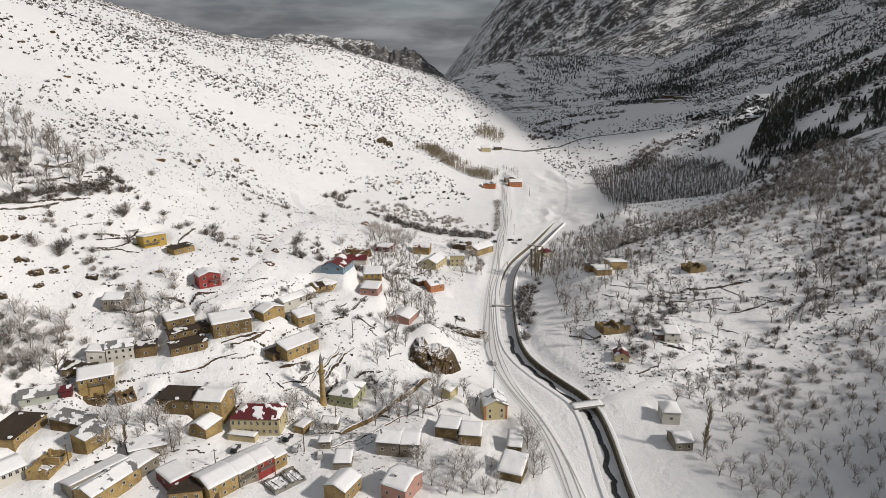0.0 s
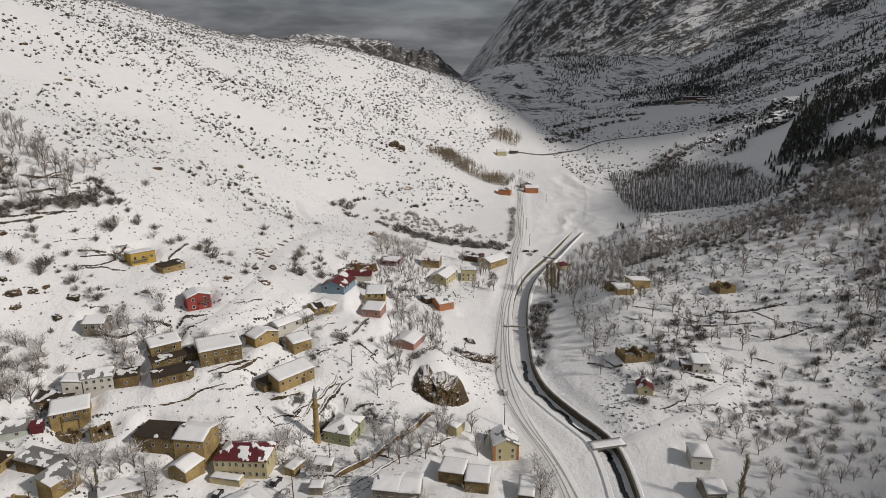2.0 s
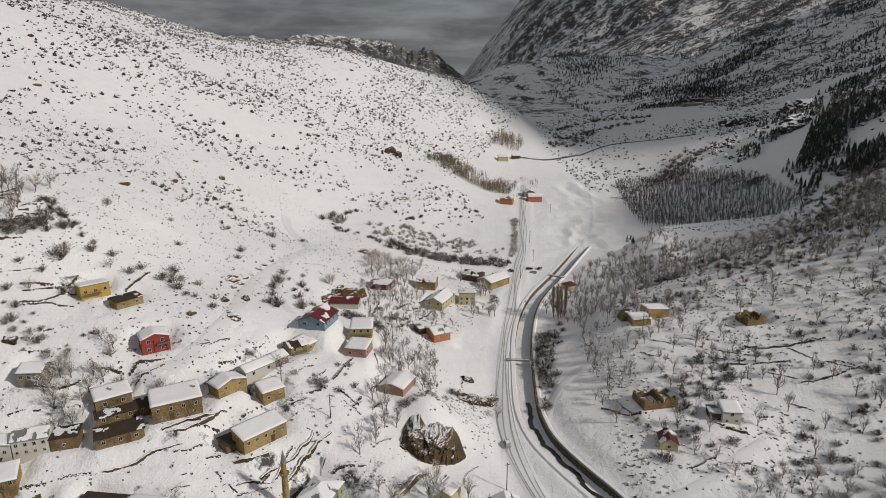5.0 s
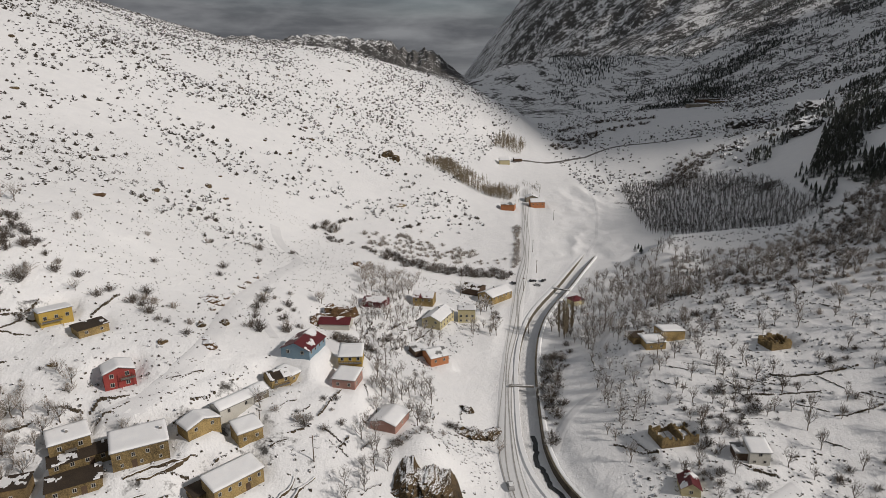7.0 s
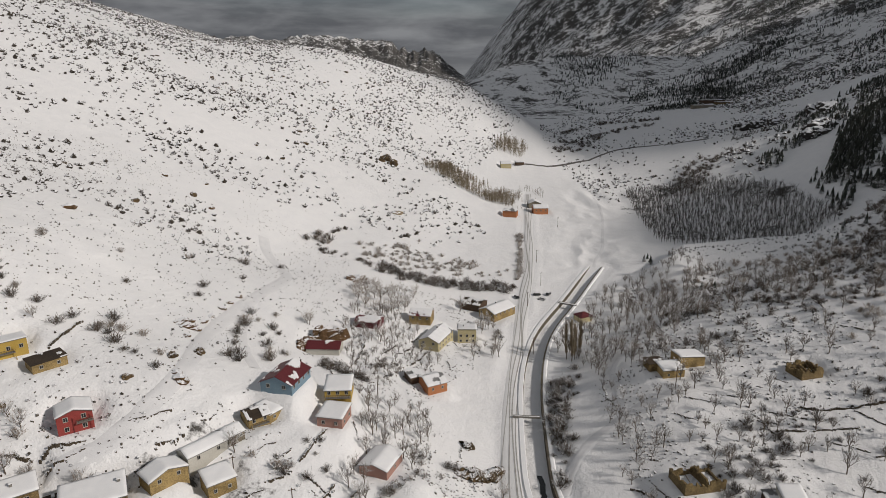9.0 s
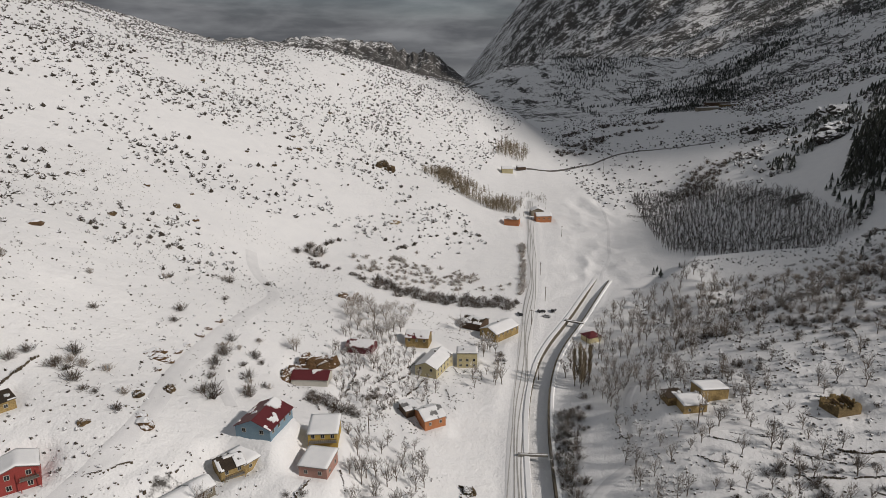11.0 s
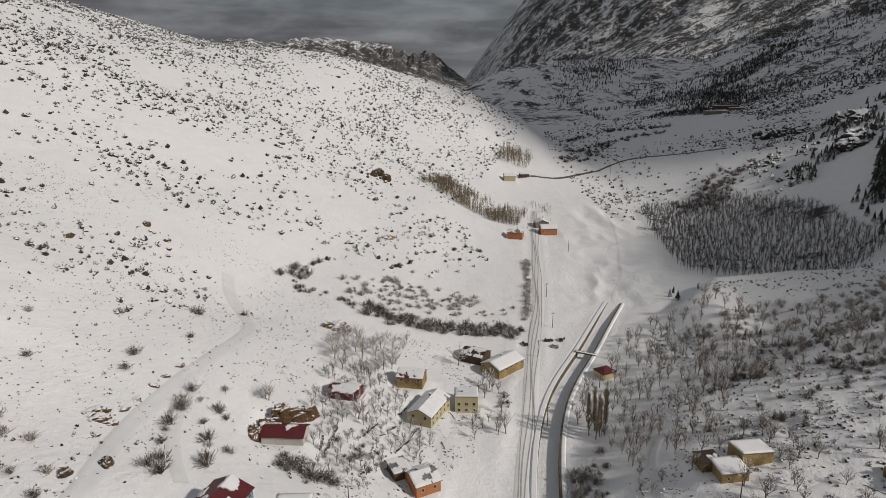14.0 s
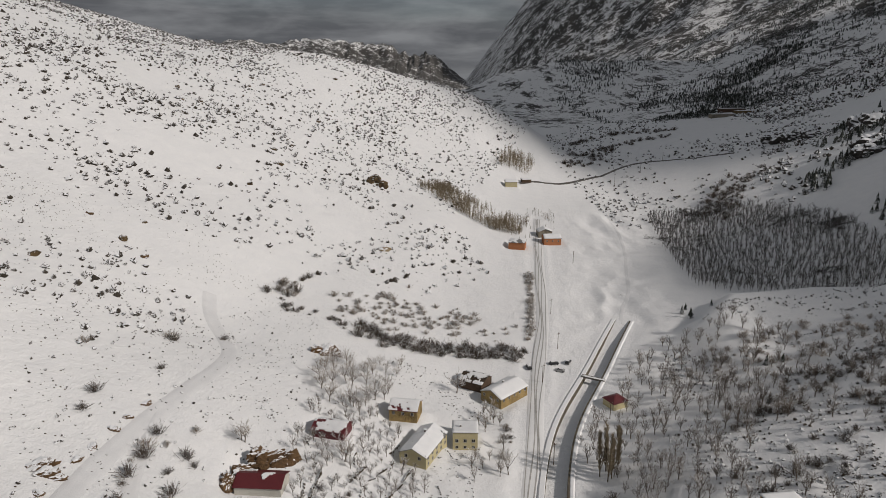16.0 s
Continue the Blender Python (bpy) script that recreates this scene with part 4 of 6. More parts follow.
# how thickly scrub, wood and bare rock cover the land
au = px - np.interp(py, AXIS_Y, AXIS_X)
cover = 0.40 * np.clip((au - 150) / 120, 0, 1) * step(430, 520, py) * (1 - 0.5 * step(760, 900, py) * (1 - step(240, 420, au)))
cover = np.maximum(cover, 0.52 * np.clip((au - 330) / 200, 0, 1))
cover = np.maximum(cover, (0.73 + 0.30 * relief(px, py, 300, 21, 4) + 0.08 * step(1900, 2900, py)) * step(1180, 1420, py) * np.clip((px + 60) / 160, 0, 1))
cover -= 0.06 * step(1450, 1600, py) * (1 - step(1950, 2150, py)) * (1 - step(600, 900, px))
cover = np.maximum(cover, 0.34 * step(-135, -120, px) * (1 - step(0, 14, px)) * step(150, 165, py) * (1 - step(235, 255, py)))
cover = np.maximum(cover, 0.22 * step(60, 110, au) * (1 - step(300, 360, au)) * step(200, 240, py) * (1 - step(440, 470, py)))
cover = np.maximum(cover, 1.12 * step(3000, 3400, py) * (1 - step(100, 260, px)))
cover = np.maximum(cover, 0.44 * step(1.15, 0.9, np.hypot((px - 212) / 56, (py - 578) / 118)))
riser = np.hypot(*np.gradient(pz.reshape(ny, nx), GY, GX))
run = np.cumsum(np.cumsum(np.pad(riser, ((5, 4), (5, 4)), mode="edge"), 0), 1)
riser = (riser - np.pad((run[9:, 9:] - run[:-9, 9:] - run[9:, :-9] + run[:-9, :-9]) / 81.0, ((0, 0), (0, 0)))[:ny, :nx]).ravel()
cover = np.maximum(cover, terraced(px, py) * 0.68 * np.clip((riser - 0.12) / 0.22, 0, 1))
cover = np.maximum(cover, 0.42 * step(165, 195, px) * (1 - step(275, 310, px)) * step(270, 300, py) * (1 - step(425, 450, py)))
cover -= 0.34 * step(210, 340, pz) * step(3300, 3700, py) * (1 - step(60, 200, px))
me.attributes.new("cover", "FLOAT", "POINT").data.foreach_set("value", cover.astype(np.float32))
GROUND = material("snowy_ground", (0.755, 0.76, 0.775), (0.84, 0.84, 0.84), 0.75, 2.2, 0.6)
gn, gl = GROUND.node_tree.nodes, GROUND.node_tree.links
gb = gn["Principled BSDF"]
g_snow = gb.inputs["Base Color"].links[0].from_socket
g_geo, g_att, g_sep = gn.new("ShaderNodeNewGeometry"), gn.new("ShaderNodeAttribute"), gn.new("ShaderNodeSeparateXYZ")
g_att.attribute_name = "cover"
g_n1, g_n2, g_sum, g_sum2, g_rng, g_mix, g_dark = (gn.new("ShaderNodeTexNoise"), gn.new("ShaderNodeTexNoise"), gn.new("ShaderNodeMath"), gn.new("ShaderNodeMath"),
                                                   gn.new("ShaderNodeMapRange"), gn.new("ShaderNodeMix"), gn.new("ShaderNodeMix"))
g_n1.inputs["Scale"].default_value, g_n1.inputs["Detail"].default_value, g_n1.inputs["Roughness"].default_value = 0.02, 7.0, 0.72
g_n2.inputs["Scale"].default_value, g_n2.inputs["Detail"].default_value, g_n2.inputs["Roughness"].default_value = 0.062, 5.0, 0.8
g_map, g_band = gn.new("ShaderNodeMapping"), gn.new("ShaderNodeMapping")  # bands that run down the slopes
g_band.inputs["Rotation"].default_value, g_band.inputs["Scale"].default_value = (0, 0, radians(20)), (0.75, 1.0, 0.8)
gl.new(g_geo.outputs["Position"], g_band.inputs["Vector"])
g_map.inputs["Rotation"].default_value, g_map.inputs["Scale"].default_value = (0, 0, 0), (1.1, 1.2, 1.1)
gl.new(g_geo.outputs["Position"], g_map.inputs["Vector"])
gl.new(g_band.outputs["Vector"], g_n1.inputs["Vector"])
gl.new(g_map.outputs["Vector"], g_n2.inputs["Vector"])
g_sum.operation = g_sum2.operation = "ADD"
g_big = gn.new("ShaderNodeMath")
g_big.operation, g_big.inputs[1].default_value, g_big.inputs[2].default_value = "MULTIPLY_ADD", 1.8, -0.4
gl.new(g_n1.outputs["Fac"], g_big.inputs[0])
gl.new(g_big.outputs[0], g_sum.inputs[0])
g_amp = gn.new("ShaderNodeMath")
g_amp.operation, g_amp.inputs[1].default_value, g_amp.inputs[2].default_value = "MULTIPLY_ADD", 1.5, -0.25
gl.new(g_n2.outputs["Fac"], g_amp.inputs[0])
gl.new(g_amp.outputs[0], g_sum.inputs[1])
g_mul = gn.new("ShaderNodeMath")
g_mul.operation, g_mul.inputs[1].default_value = "MULTIPLY", 0.62
gl.new(g_att.outputs["Fac"], g_mul.inputs[0])
gl.new(g_sum.outputs[0], g_sum2.inputs[0])
gl.new(g_mul.outputs[0], g_sum2.inputs[1])
g_rng.inputs["From Min"].default_value, g_rng.inputs["From Max"].default_value = 1.42, 1.58
gl.new(g_sum2.outputs[0], g_rng.inputs["Value"])
g_dark.data_type = g_mix.data_type = "RGBA"
g_dark.inputs["A"].default_value, g_dark.inputs["B"].default_value = (0.020, 0.019, 0.018, 1), (0.095, 0.090, 0.084, 1)
gl.new(g_n2.outputs["Fac"], g_dark.inputs["Factor"])
gl.new(g_rng.outputs["Result"], g_mix.inputs["Factor"])
gl.new(g_snow, g_mix.inputs["A"])
gl.new(g_dark.outputs["Result"], g_mix.inputs["B"])
gl.new(g_mix.outputs["Result"], gb.inputs["Base Color"])
g_n3, g_bump = gn.new("ShaderNodeTexNoise"), gn.new("ShaderNodeBump")  # drifts and tussocks under the snow
g_n3.inputs["Scale"].default_value, g_n3.inputs["Detail"].default_value, g_n3.inputs["Roughness"].default_value = 0.4, 6.0, 0.62
g_bump.inputs["Strength"].default_value, g_bump.inputs["Distance"].default_value = 0.6, 0.9
gl.new(g_geo.outputs["Position"], g_n3.inputs["Vector"])
gl.new(g_n3.outputs["Fac"], g_bump.inputs["Height"])
g_old = gb.inputs["Normal"].links[0].from_node
gl.new(g_bump.outputs["Normal"], g_old.inputs["Normal"])
me.materials.append(GROUND)
tagged(new("ground", me), "snow-covered valley floor and mountain slopes", "ground", kind="structure")


# ---- the road, the channel and its bridges ----
def ribbon(line, offsets, lift, heights=None):
    """A strip along a line: offsets across it (to the right), each with its own lift above the ground."""
    p = np.array(line)
    d = np.gradient(p, axis=0)
    d /= np.hypot(d[:, 0], d[:, 1])[:, None]
    right = np.stack([d[:, 1], -d[:, 0]], 1)
    s = Shape()
    for o, h in zip(offsets, lift):
        q = p + right * o
        z = (ground(q[:, 0], q[:, 1]) if heights is None else heights) + h
        s.v += [tuple(v) for v in np.column_stack([q, z])]
    n = len(p)
    s.f = [(k * n + i, k * n + i + 1, (k + 1) * n + i + 1, (k + 1) * n + i) for k in range(len(offsets) - 1) for i in range(n - 1)]
    return s


RUT_SNOW = material("packed_snow", (0.73, 0.73, 0.735), (0.81, 0.81, 0.81), 0.7, 1.0, 0.4)
SLUSH = material("rut_slush", (0.26, 0.245, 0.225), (0.54, 0.53, 0.51), 0.6, 1.0, 0.4)
road = part("road", ribbon(ROAD, (-3.4, -2.6, -1, 0, 1, 2.6, 3.4), (-0.1, 0.2, 0.14, 0.18, 0.14, 0.2, -0.1)), RUT_SNOW, None, smooth=True)
tagged(road, "packed snow road with wheel ruts", "road", kind="structure")
for o, wide in ((-2.2, 0.15), (-0.85, 0.2), (0.55, 0.2), (1.95, 0.16)):
    wob = [(x + 0.5 * math.sin(i * 0.21 + o) + 0.3 * math.sin(i * 0.057 * o), y) for i, (x, y) in enumerate(ROAD)]
    part("wheel_rut", ribbon(wob, (o - wide, o, o + wide), (0.215, 0.19, 0.215)), SLUSH, road, "grey slushy wheel rut")

CANAL_TOP = np.interp(CANAL_S, CANAL_S, CANAL_Z)
canal = tagged(new("canal"), "stone-lined stream channel with snow on its banks", "canal", kind="structure")
part("wall_left", ribbon(CANAL, (-5.0, -5.0, -3.3, -3.2), (-1.0, 0.42, 0.42, -2.4), CANAL_TOP), CANAL_STONE, canal, "dark stone wall of the channel")
part("coping", ribbon(CANAL, (-5.6, -5.0, -4.2, -3.95), (-0.15, 0.56, 0.56, 0.44), CANAL_TOP), ROOF_SNOW, canal, "snow on the wall")
part("wall_right", ribbon(CANAL, (3.2, 3.3, 5.0, 5.0), (-2.4, 0.25, 0.25, -1.0), CANAL_TOP), CANAL_STONE, canal, "dark stone wall of the channel")
part("coping", ribbon(CANAL, (3.34, 3.55, 5.0, 5.7), (0.27, 0.46, 0.5, -0.15), CANAL_TOP), ROOF_SNOW, canal, "snow on the wall")
k0 = next(i for i, (x, y) in enumerate(CANAL) if y < 262)
WINDING = [(x + 0.5 + 2.6 * noise.noise(Vector((i * 0.11, 3, 0))) + 0.7 * noise.noise(Vector((i * 0.6, 9, 0))), y) for i, (x, y) in enumerate(smooth_line(CANAL[k0:], 1.0))]
level = np.interp(np.linspace(0, 1, len(WINDING)), np.linspace(0, 1, len(CANAL) - k0), CANAL_TOP[k0:]) - 1.98
stream = part("stream", ribbon(WINDING, (-0.75, 0.1, 0.85), (0, 0, 0), level), WATER, None)
tagged(stream, "dark shallow water in the channel", "stream", kind="structure")


def bridge(x, y, turn, length, width, label, rails=False):
    z = float(np.interp(near_line(np.array([x]), np.array([y]), CANAL)[1][0], CANAL_S, CANAL_Z))
    b = thing("bridge", pose(x, y, z, 0, 0, turn), label, "bridge")
    part("deck", Shape().box(-length / 2, length / 2, -width / 2, width / 2, 0.3, 0.7), CONCRETE, b)
    part("deck_snow", slab(10, 3, -length / 2, length / 2, -width / 2 + 0.1, width / 2 - 0.1, lambda a, c: 0.86 + 0.05 * math.sin(a * 2 + c), lambda a, c: 0.7), ROOF_SNOW, b, "snow", smooth=True)
    for side in (-1, 1):
        part("parapet", Shape().box(-length / 2, length / 2, side * width / 2 - 0.12, side * width / 2 + 0.12, 0.3, 1.0 if rails else 0.95), CONCRETE, b)
    return b


bridge(57.6, 199.0, 12, 11.5, 4.2, "low concrete road bridge covered with snow")
bridge(74.0, 401.0, -28, 9.6, 1.6, "narrow concrete footbridge over the channel")
bridge(38.0, 288.0, -5, 9.5, 0.9, "thin pipe bridge over the channel")
for label, x, y, z, turn, w, d, h, wall, more in HOUSES:
    if more.get("ruin"):
        ruin(label, x, y, z, turn, w, d, h, wall)
    else:
        base = house(label, x, y, z, turn, w, d, h, wall, **more)
        if label.startswith("tan two-storey"):
            for a in (0.0, w - 0.7):
                part("corner_pier", Shape().box(a, a + 0.7, -0.06, 0.1, 0.0, h), TERRA, base, "brick-red corner pier")


# ---- the mosque and its minaret ----
mosque = house("pale green mosque hall with a hipped roof under snow", -32.6, 194.7, 7.6, -18, 8.9, 11.0, 4.1, GREEN, roof="hip", rise=2.0, cover=0.8, eave=0.3,
               rows=(("F", 4, 1.2, 0.8, 1.0), ("R", 4, 1.6, 0.9, 1.2)), name="mosque", category="mosque")
mi = thing("minaret", pose(-34.5, 193.9, 7.2), "slim ochre stone minaret with one balcony and a pointed cap", "minaret")
for nm, z0, z1, r0, r1, mm in (("base", -1, 3.6, 1.25, 1.15, OCHRE), ("shaft", 3.6, 12.7, 0.95, 0.8, OCHRE), ("balcony", 12.7, 13.7, 0.85, 1.4, OCHRE), ("upper_shaft", 13.7, 16.8, 0.7, 0.64, OCHRE), ("cap", 16.8, 20.6, 0.82, 0.03, TIN)):
    part(nm, Shape().tube((0, 0, z0), (0, 0, z1), r0, r1, 14), mm, mi)


# ---- where things may grow ----
ROAD_CANAL = np.array(ROAD + CANAL)


def clear(x, y, margin=2.0):
    """Whether (x, y) is free of houses, road and channel."""
    for px, py, turn, w, d, h in PADS:
        if abs(x - px) < 30 and abs(y - py) < 30:
            c, s = math.cos(radians(turn)), math.sin(radians(turn))
            lx, ly = (x - px) * c + (y - py) * s, -(x - px) * s + (y - py) * c
            if -margin < lx < w + margin and -margin < ly < d + margin:
                return False
    if 20 < x < 120 and 30 < y < 680:
        return np.hypot(ROAD_CANAL[:, 0] - x, ROAD_CANAL[:, 1] - y).min() > 5.0 + margin * 0.3
    return True


def inside(poly, x, y):
    hit = False
    for (x0, y0), (x1, y1) in zip(poly, poly[1:] + poly[:1]):
        if (y0 > y) != (y1 > y) and x < (x1 - x0) * (y - y0) / (y1 - y0) + x0:
            hit = not hit
    return hit


def scatter(poly, count, seed, gap=2.0, margin=2.0, lumps=0.0, size=40.0):
    """Places at random inside a polygon, a gap apart; lumps: how far they gather in groups."""
    rnd, found, tries = random.Random(seed), [], 0
    xs, ys = [p[0] for p in poly], [p[1] for p in poly]
    while len(found) < count and tries < count * 40:
        tries += 1
        x, y = rnd.uniform(min(xs), max(xs)), rnd.uniform(min(ys), max(ys))
        if not inside(poly, x, y) or not clear(x, y, margin):
            continue
        if lumps and float(relief(np.array([x]), np.array([y]), size, 31 + seed, 3)[0]) < rnd.uniform(-0.5, 0.5) * (1 - lumps) + 0.35 * lumps:
            continue
        if gap and any(abs(x - a) < gap and abs(y - b) < gap for a, b in found):
            continue
        found.append((x, y))
    return found


# ---- bare trees and bushes ----
def limb(s, p, d, length, r0, r1, rnd, sides):
    """A limb that bends twice; gives its points."""
    q = [p]
    for i in range(3):
        q.append(q[-1] + (d + Vector((rnd.uniform(-1, 1), rnd.uniform(-1, 1), rnd.uniform(-0.3, 0.5))) * 0.17).normalized() * (length / 3))
        s.tube(q[-2], q[-1], r0 + (r1 - r0) * i / 3, r0 + (r1 - r0) * (i + 1) / 3, sides)
    return q


def off(d, lean, a):
    side = (Matrix.Rotation(a, 3, d) @ d.orthogonal().normalized()).normalized()
    return (d * math.cos(lean) + side * math.sin(lean)).normalized()


def tree_meshes(seed, height, spread, forks=(7, 5, 6), twig=None):
    """A low trunk that parts into limbs, branches and twigs, round or narrow by its spread."""
    rnd, wood, twigs = random.Random(seed), Shape(), Shape()
    up = Vector((rnd.uniform(-0.1, 0.1), rnd.uniform(-0.1, 0.1), 1)).normalized()
    trunk = limb(wood, Vector((0, 0, -0.4)), up, 0.26 * height + 0.4, 0.024 * height, 0.016 * height, rnd, 6)
    for i in range(forks[0]):
        lean = spread * (0.25 if i == 0 else rnd.uniform(0.6, 1.7))
        d = off(up, lean, 6.283 * (i + rnd.random() * 0.6) / forks[0])
        d = (d + Vector((0, 0, 0.12))).normalized()
        main = limb(wood, trunk[2].lerp(trunk[3], rnd.random()), d, height * rnd.uniform(0.42, 0.66) * (1 - 0.18 * lean), 0.0115 * height, 0.03, rnd, 4)
        for j in range(forks[1] + 2):
            k = rnd.uniform(0.5, 3.0)
            q = main[min(2, int(k))].lerp(main[min(2, int(k)) + 1], k - min(2, int(k)))
            b = (off(d, rnd.uniform(0.35, 0.95), rnd.uniform(0, 6.283)) + Vector((0, 0, 0.2))).normalized()
            sub = height * rnd.uniform(0.14, 0.28)
            e = q + b * sub
            twigs.tube(q, e, 0.032, 0.022, 3)
            for _ in range(forks[2]):
                c = (off(b, rnd.uniform(0.2, 0.9), rnd.uniform(0, 6.283)) + Vector((0, 0, 0.1))).normalized()
                f = q.lerp(e, rnd.uniform(0.25, 1.0))
                twigs.tube(f, f + c * height * rnd.uniform(0.07, 0.16), 0.022, 0.014, 3)
    return wood.mesh("trunk", BARK), twigs.mesh("crown", twig or TWIG)


def poplar_meshes(seed, height, branches=130):
    rnd, wood, twigs = random.Random(seed), Shape(), Shape()
    wood.tube((0, 0, -0.4), (0.1, 0.1, height), height * 0.014, 0.03, 6)
    for _ in range(branches):
        z = height * rnd.uniform(0.08, 0.95)
        a, long = rnd.uniform(0, 6.283), height * rnd.uniform(0.08, 0.2) * (1.1 - z / height * 0.6)
        lean = rnd.uniform(0.12, 0.5)
        q = Vector((math.cos(a) * lean * long, math.sin(a) * lean * long, z + long))
        twigs.tube((0, 0, z), q, 0.085, 0.045, 3)
        for _ in range(4):
            b = rnd.uniform(0, 6.283)
            twigs.tube(Vector((0, 0, z)).lerp(q, rnd.uniform(0.3, 0.9)), q + Vector((math.cos(b) * 0.35, math.sin(b) * 0.35, rnd.uniform(0.1, 0.9))), 0.055, 0.03, 3)
    return wood.mesh("trunk", BARK), twigs.mesh("crown", POPLAR_TWIG)


def bush_mesh(seed, stems, height, mat):
    rnd, s = random.Random(seed), Shape()
    for _ in range(stems):
        a, lean, long = rnd.uniform(0, 6.283), rnd.uniform(0.1, 1.15), height * rnd.uniform(0.5, 1.05)
        p = Vector((rnd.uniform(-0.3, 0.3), rnd.uniform(-0.3, 0.3), -0.2)) * height * 0.6
        d = Vector((math.cos(a) * math.sin(lean), math.sin(a) * math.sin(lean), math.cos(lean)))
        q = p + d * long
        s.tube(p, q, 0.05, 0.03, 3)
        for _ in range(3):
            m = p.lerp(q, rnd.uniform(0.35, 0.95))
            s.tube(m, m + (d + Vector((rnd.uniform(-1, 1), rnd.uniform(-1, 1), rnd.uniform(-0.4, 0.8)))).normalized() * height * rnd.uniform(0.15, 0.4), 0.035, 0.02, 3)
    return s.mesh("bush", mat)


def specimen(meshes, label, group):
    t = thing("tree", pose(0, 0, 0), label, "tree", group)
    part("trunk", meshes[0], BARK, t)
    part("crown", meshes[1], TWIG, t)
    return t


ORCHARD = [specimen(tree_meshes(11 + i, 5.4 + 0.7 * i, 0.60, (7, 5, 6)), "small bare orchard tree with snow on its twigs", "orchard trees") for i in range(4)]
BARE = [specimen(tree_meshes(31 + i, 6.6 + 0.8 * i, 0.56, (7, 5, 7)), "bare spreading tree, its grey twigs dusted with snow", "bare trees") for i in range(4)]
SLIM = [specimen(tree_meshes(51 + i, 7.0 + 0.7 * i, 0.36, (6, 5, 6)), "slim bare tree with upright grey branches", "slim trees") for i in range(3)]
POPLARS = [specimen(poplar_meshes(71 + i, 15.0 + 1.5 * i), "tall bare poplar with upright tan branches", "poplars") for i in range(2)]
FIRST = set()


def plant(kinds, x, y, size=1.0, rnd=random, sink=0.1):
    src = rnd.choice(kinds)
    m = pose(x, y, gz(x, y) - sink, rnd.uniform(-3, 3), rnd.uniform(-3, 3), rnd.uniform(0, 360))
    if src.name not in FIRST:
        FIRST.add(src.name)
        src.matrix_basis = m @ Matrix.Diagonal((size, size, size, 1))
        return src
    ob = copy_thing(src, m)
    ob.scale = (size, size, size * rnd.uniform(0.9, 1.1))
    return ob


rnd, far_rows = random.Random(5), []
# the orchard in rows, beyond the stream
for i in range(31):
    for j in range(12):
        x, y = 74 + 5.3 * i + rnd.uniform(-1.1, 1.1) + 1.1 * j, 150 + 5.5 * j + rnd.uniform(-1.1, 1.1)
        if x > 84 and clear(x, y, 3.5) and rnd.random() < 0.7 and y < 214:
            far_rows.append((x, y, rnd.uniform(0.65, 1.1))) if x > 145 else plant(ORCHARD, x, y, rnd.uniform(0.65, 1.05), rnd)
WOODS = [
    (BARE, [(60, 240), (78, 206), (120, 214), (160, 232), (210, 290), (90, 318), (64, 312)], 105, 3.0, 0.8),
    (ORCHARD, [(64, 312), (62, 245), (90, 240), (120, 250), (112, 300), (90, 318)], 48, 2.2, 0.8),
    (BARE, [(139, 440), (226, 345), (193, 289), (120, 330), (103, 356)], 160, 2.6, 0.85),
    (ORCHARD, [(60, 364), (80, 388), (103, 428), (132, 430), (122, 380), (100, 345), (83, 327), (56, 333)], 120, 2.4, 0.8),
    (BARE, [(60, 345), (83, 327), (100, 345), (118, 360), (96, 312), (66, 315)], 50, 2.4, 0.8),
    (ORCHARD, [(-30, 306), (-30, 345), (-12, 360), (-2, 350), (10, 322), (-9, 290), (-22, 285)], 130, 1.8, 0.5),
    (BARE, [(-33, 352), (-30, 385), (-4, 395), (-6, 365), (-18, 350)], 36, 2.6, 0.72),
    (SLIM, [(26, 372), (33, 366), (34, 330), (16, 318), (22, 346)], 16, 2.0, 0.7),
    (BARE, [(35, 216), (40, 208), (40, 179), (36, 160), (31, 160), (33, 193)], 24, 2.2, 0.7),
    (SLIM, [(-207, 325), (-192, 326), (-150, 288), (-140, 266), (-158, 250), (-185, 262)], 70, 2.2, 0.9),
    (BARE, [(-146, 206), (-123, 208), (-118, 194), (-131, 183), (-150, 188)], 32, 2.4, 0.8),
    (BARE, [(-96, 172), (-89, 177), (-72, 175), (-74, 160), (-94, 160)], 16, 2.2, 0.72),
    (BARE, [(-4, 168), (22, 166), (20, 151), (-4, 150)], 24, 2.4, 0.62),
    (SLIM, [(-12, 182), (10, 182), (20, 200), (4, 214), (-8, 206), (-24, 186)], 30, 2.0, 0.75),
    (ORCHARD, [(-20, 205), (-6, 222), (8, 262), (2, 282), (-20, 270), (-14, 240)], 46, 2.2, 0.8),
    (BARE, [(-60, 186), (-40, 192), (-30, 176), (-44, 180), (-66, 190)], 12, 2.4, 0.8),
    (ORCHARD, [(-110, 216), (-86, 222), (-80, 208), (-100, 204)], 16, 2.4, 0.8),
    (BARE, [(162, 208), (185, 208), (245, 290), (265, 350), (225, 345), (188, 290), (158, 250)], 150, 2.4, 0.85),
    (BARE, [(200, 300), (262, 335), (270, 440), (238, 425), (205, 365)], 170, 2.2, 0.8),
]
LIGHT = [tree_meshes(81 + i, 5.4 + 0.8 * i, 0.52, (6, 4, 5)) for i in range(3)]
LOW = [[(np.array([v.co for v in me.vertices]), [tuple(p.vertices) for p in me.polygons]) for me in pair] for pair in LIGHT]


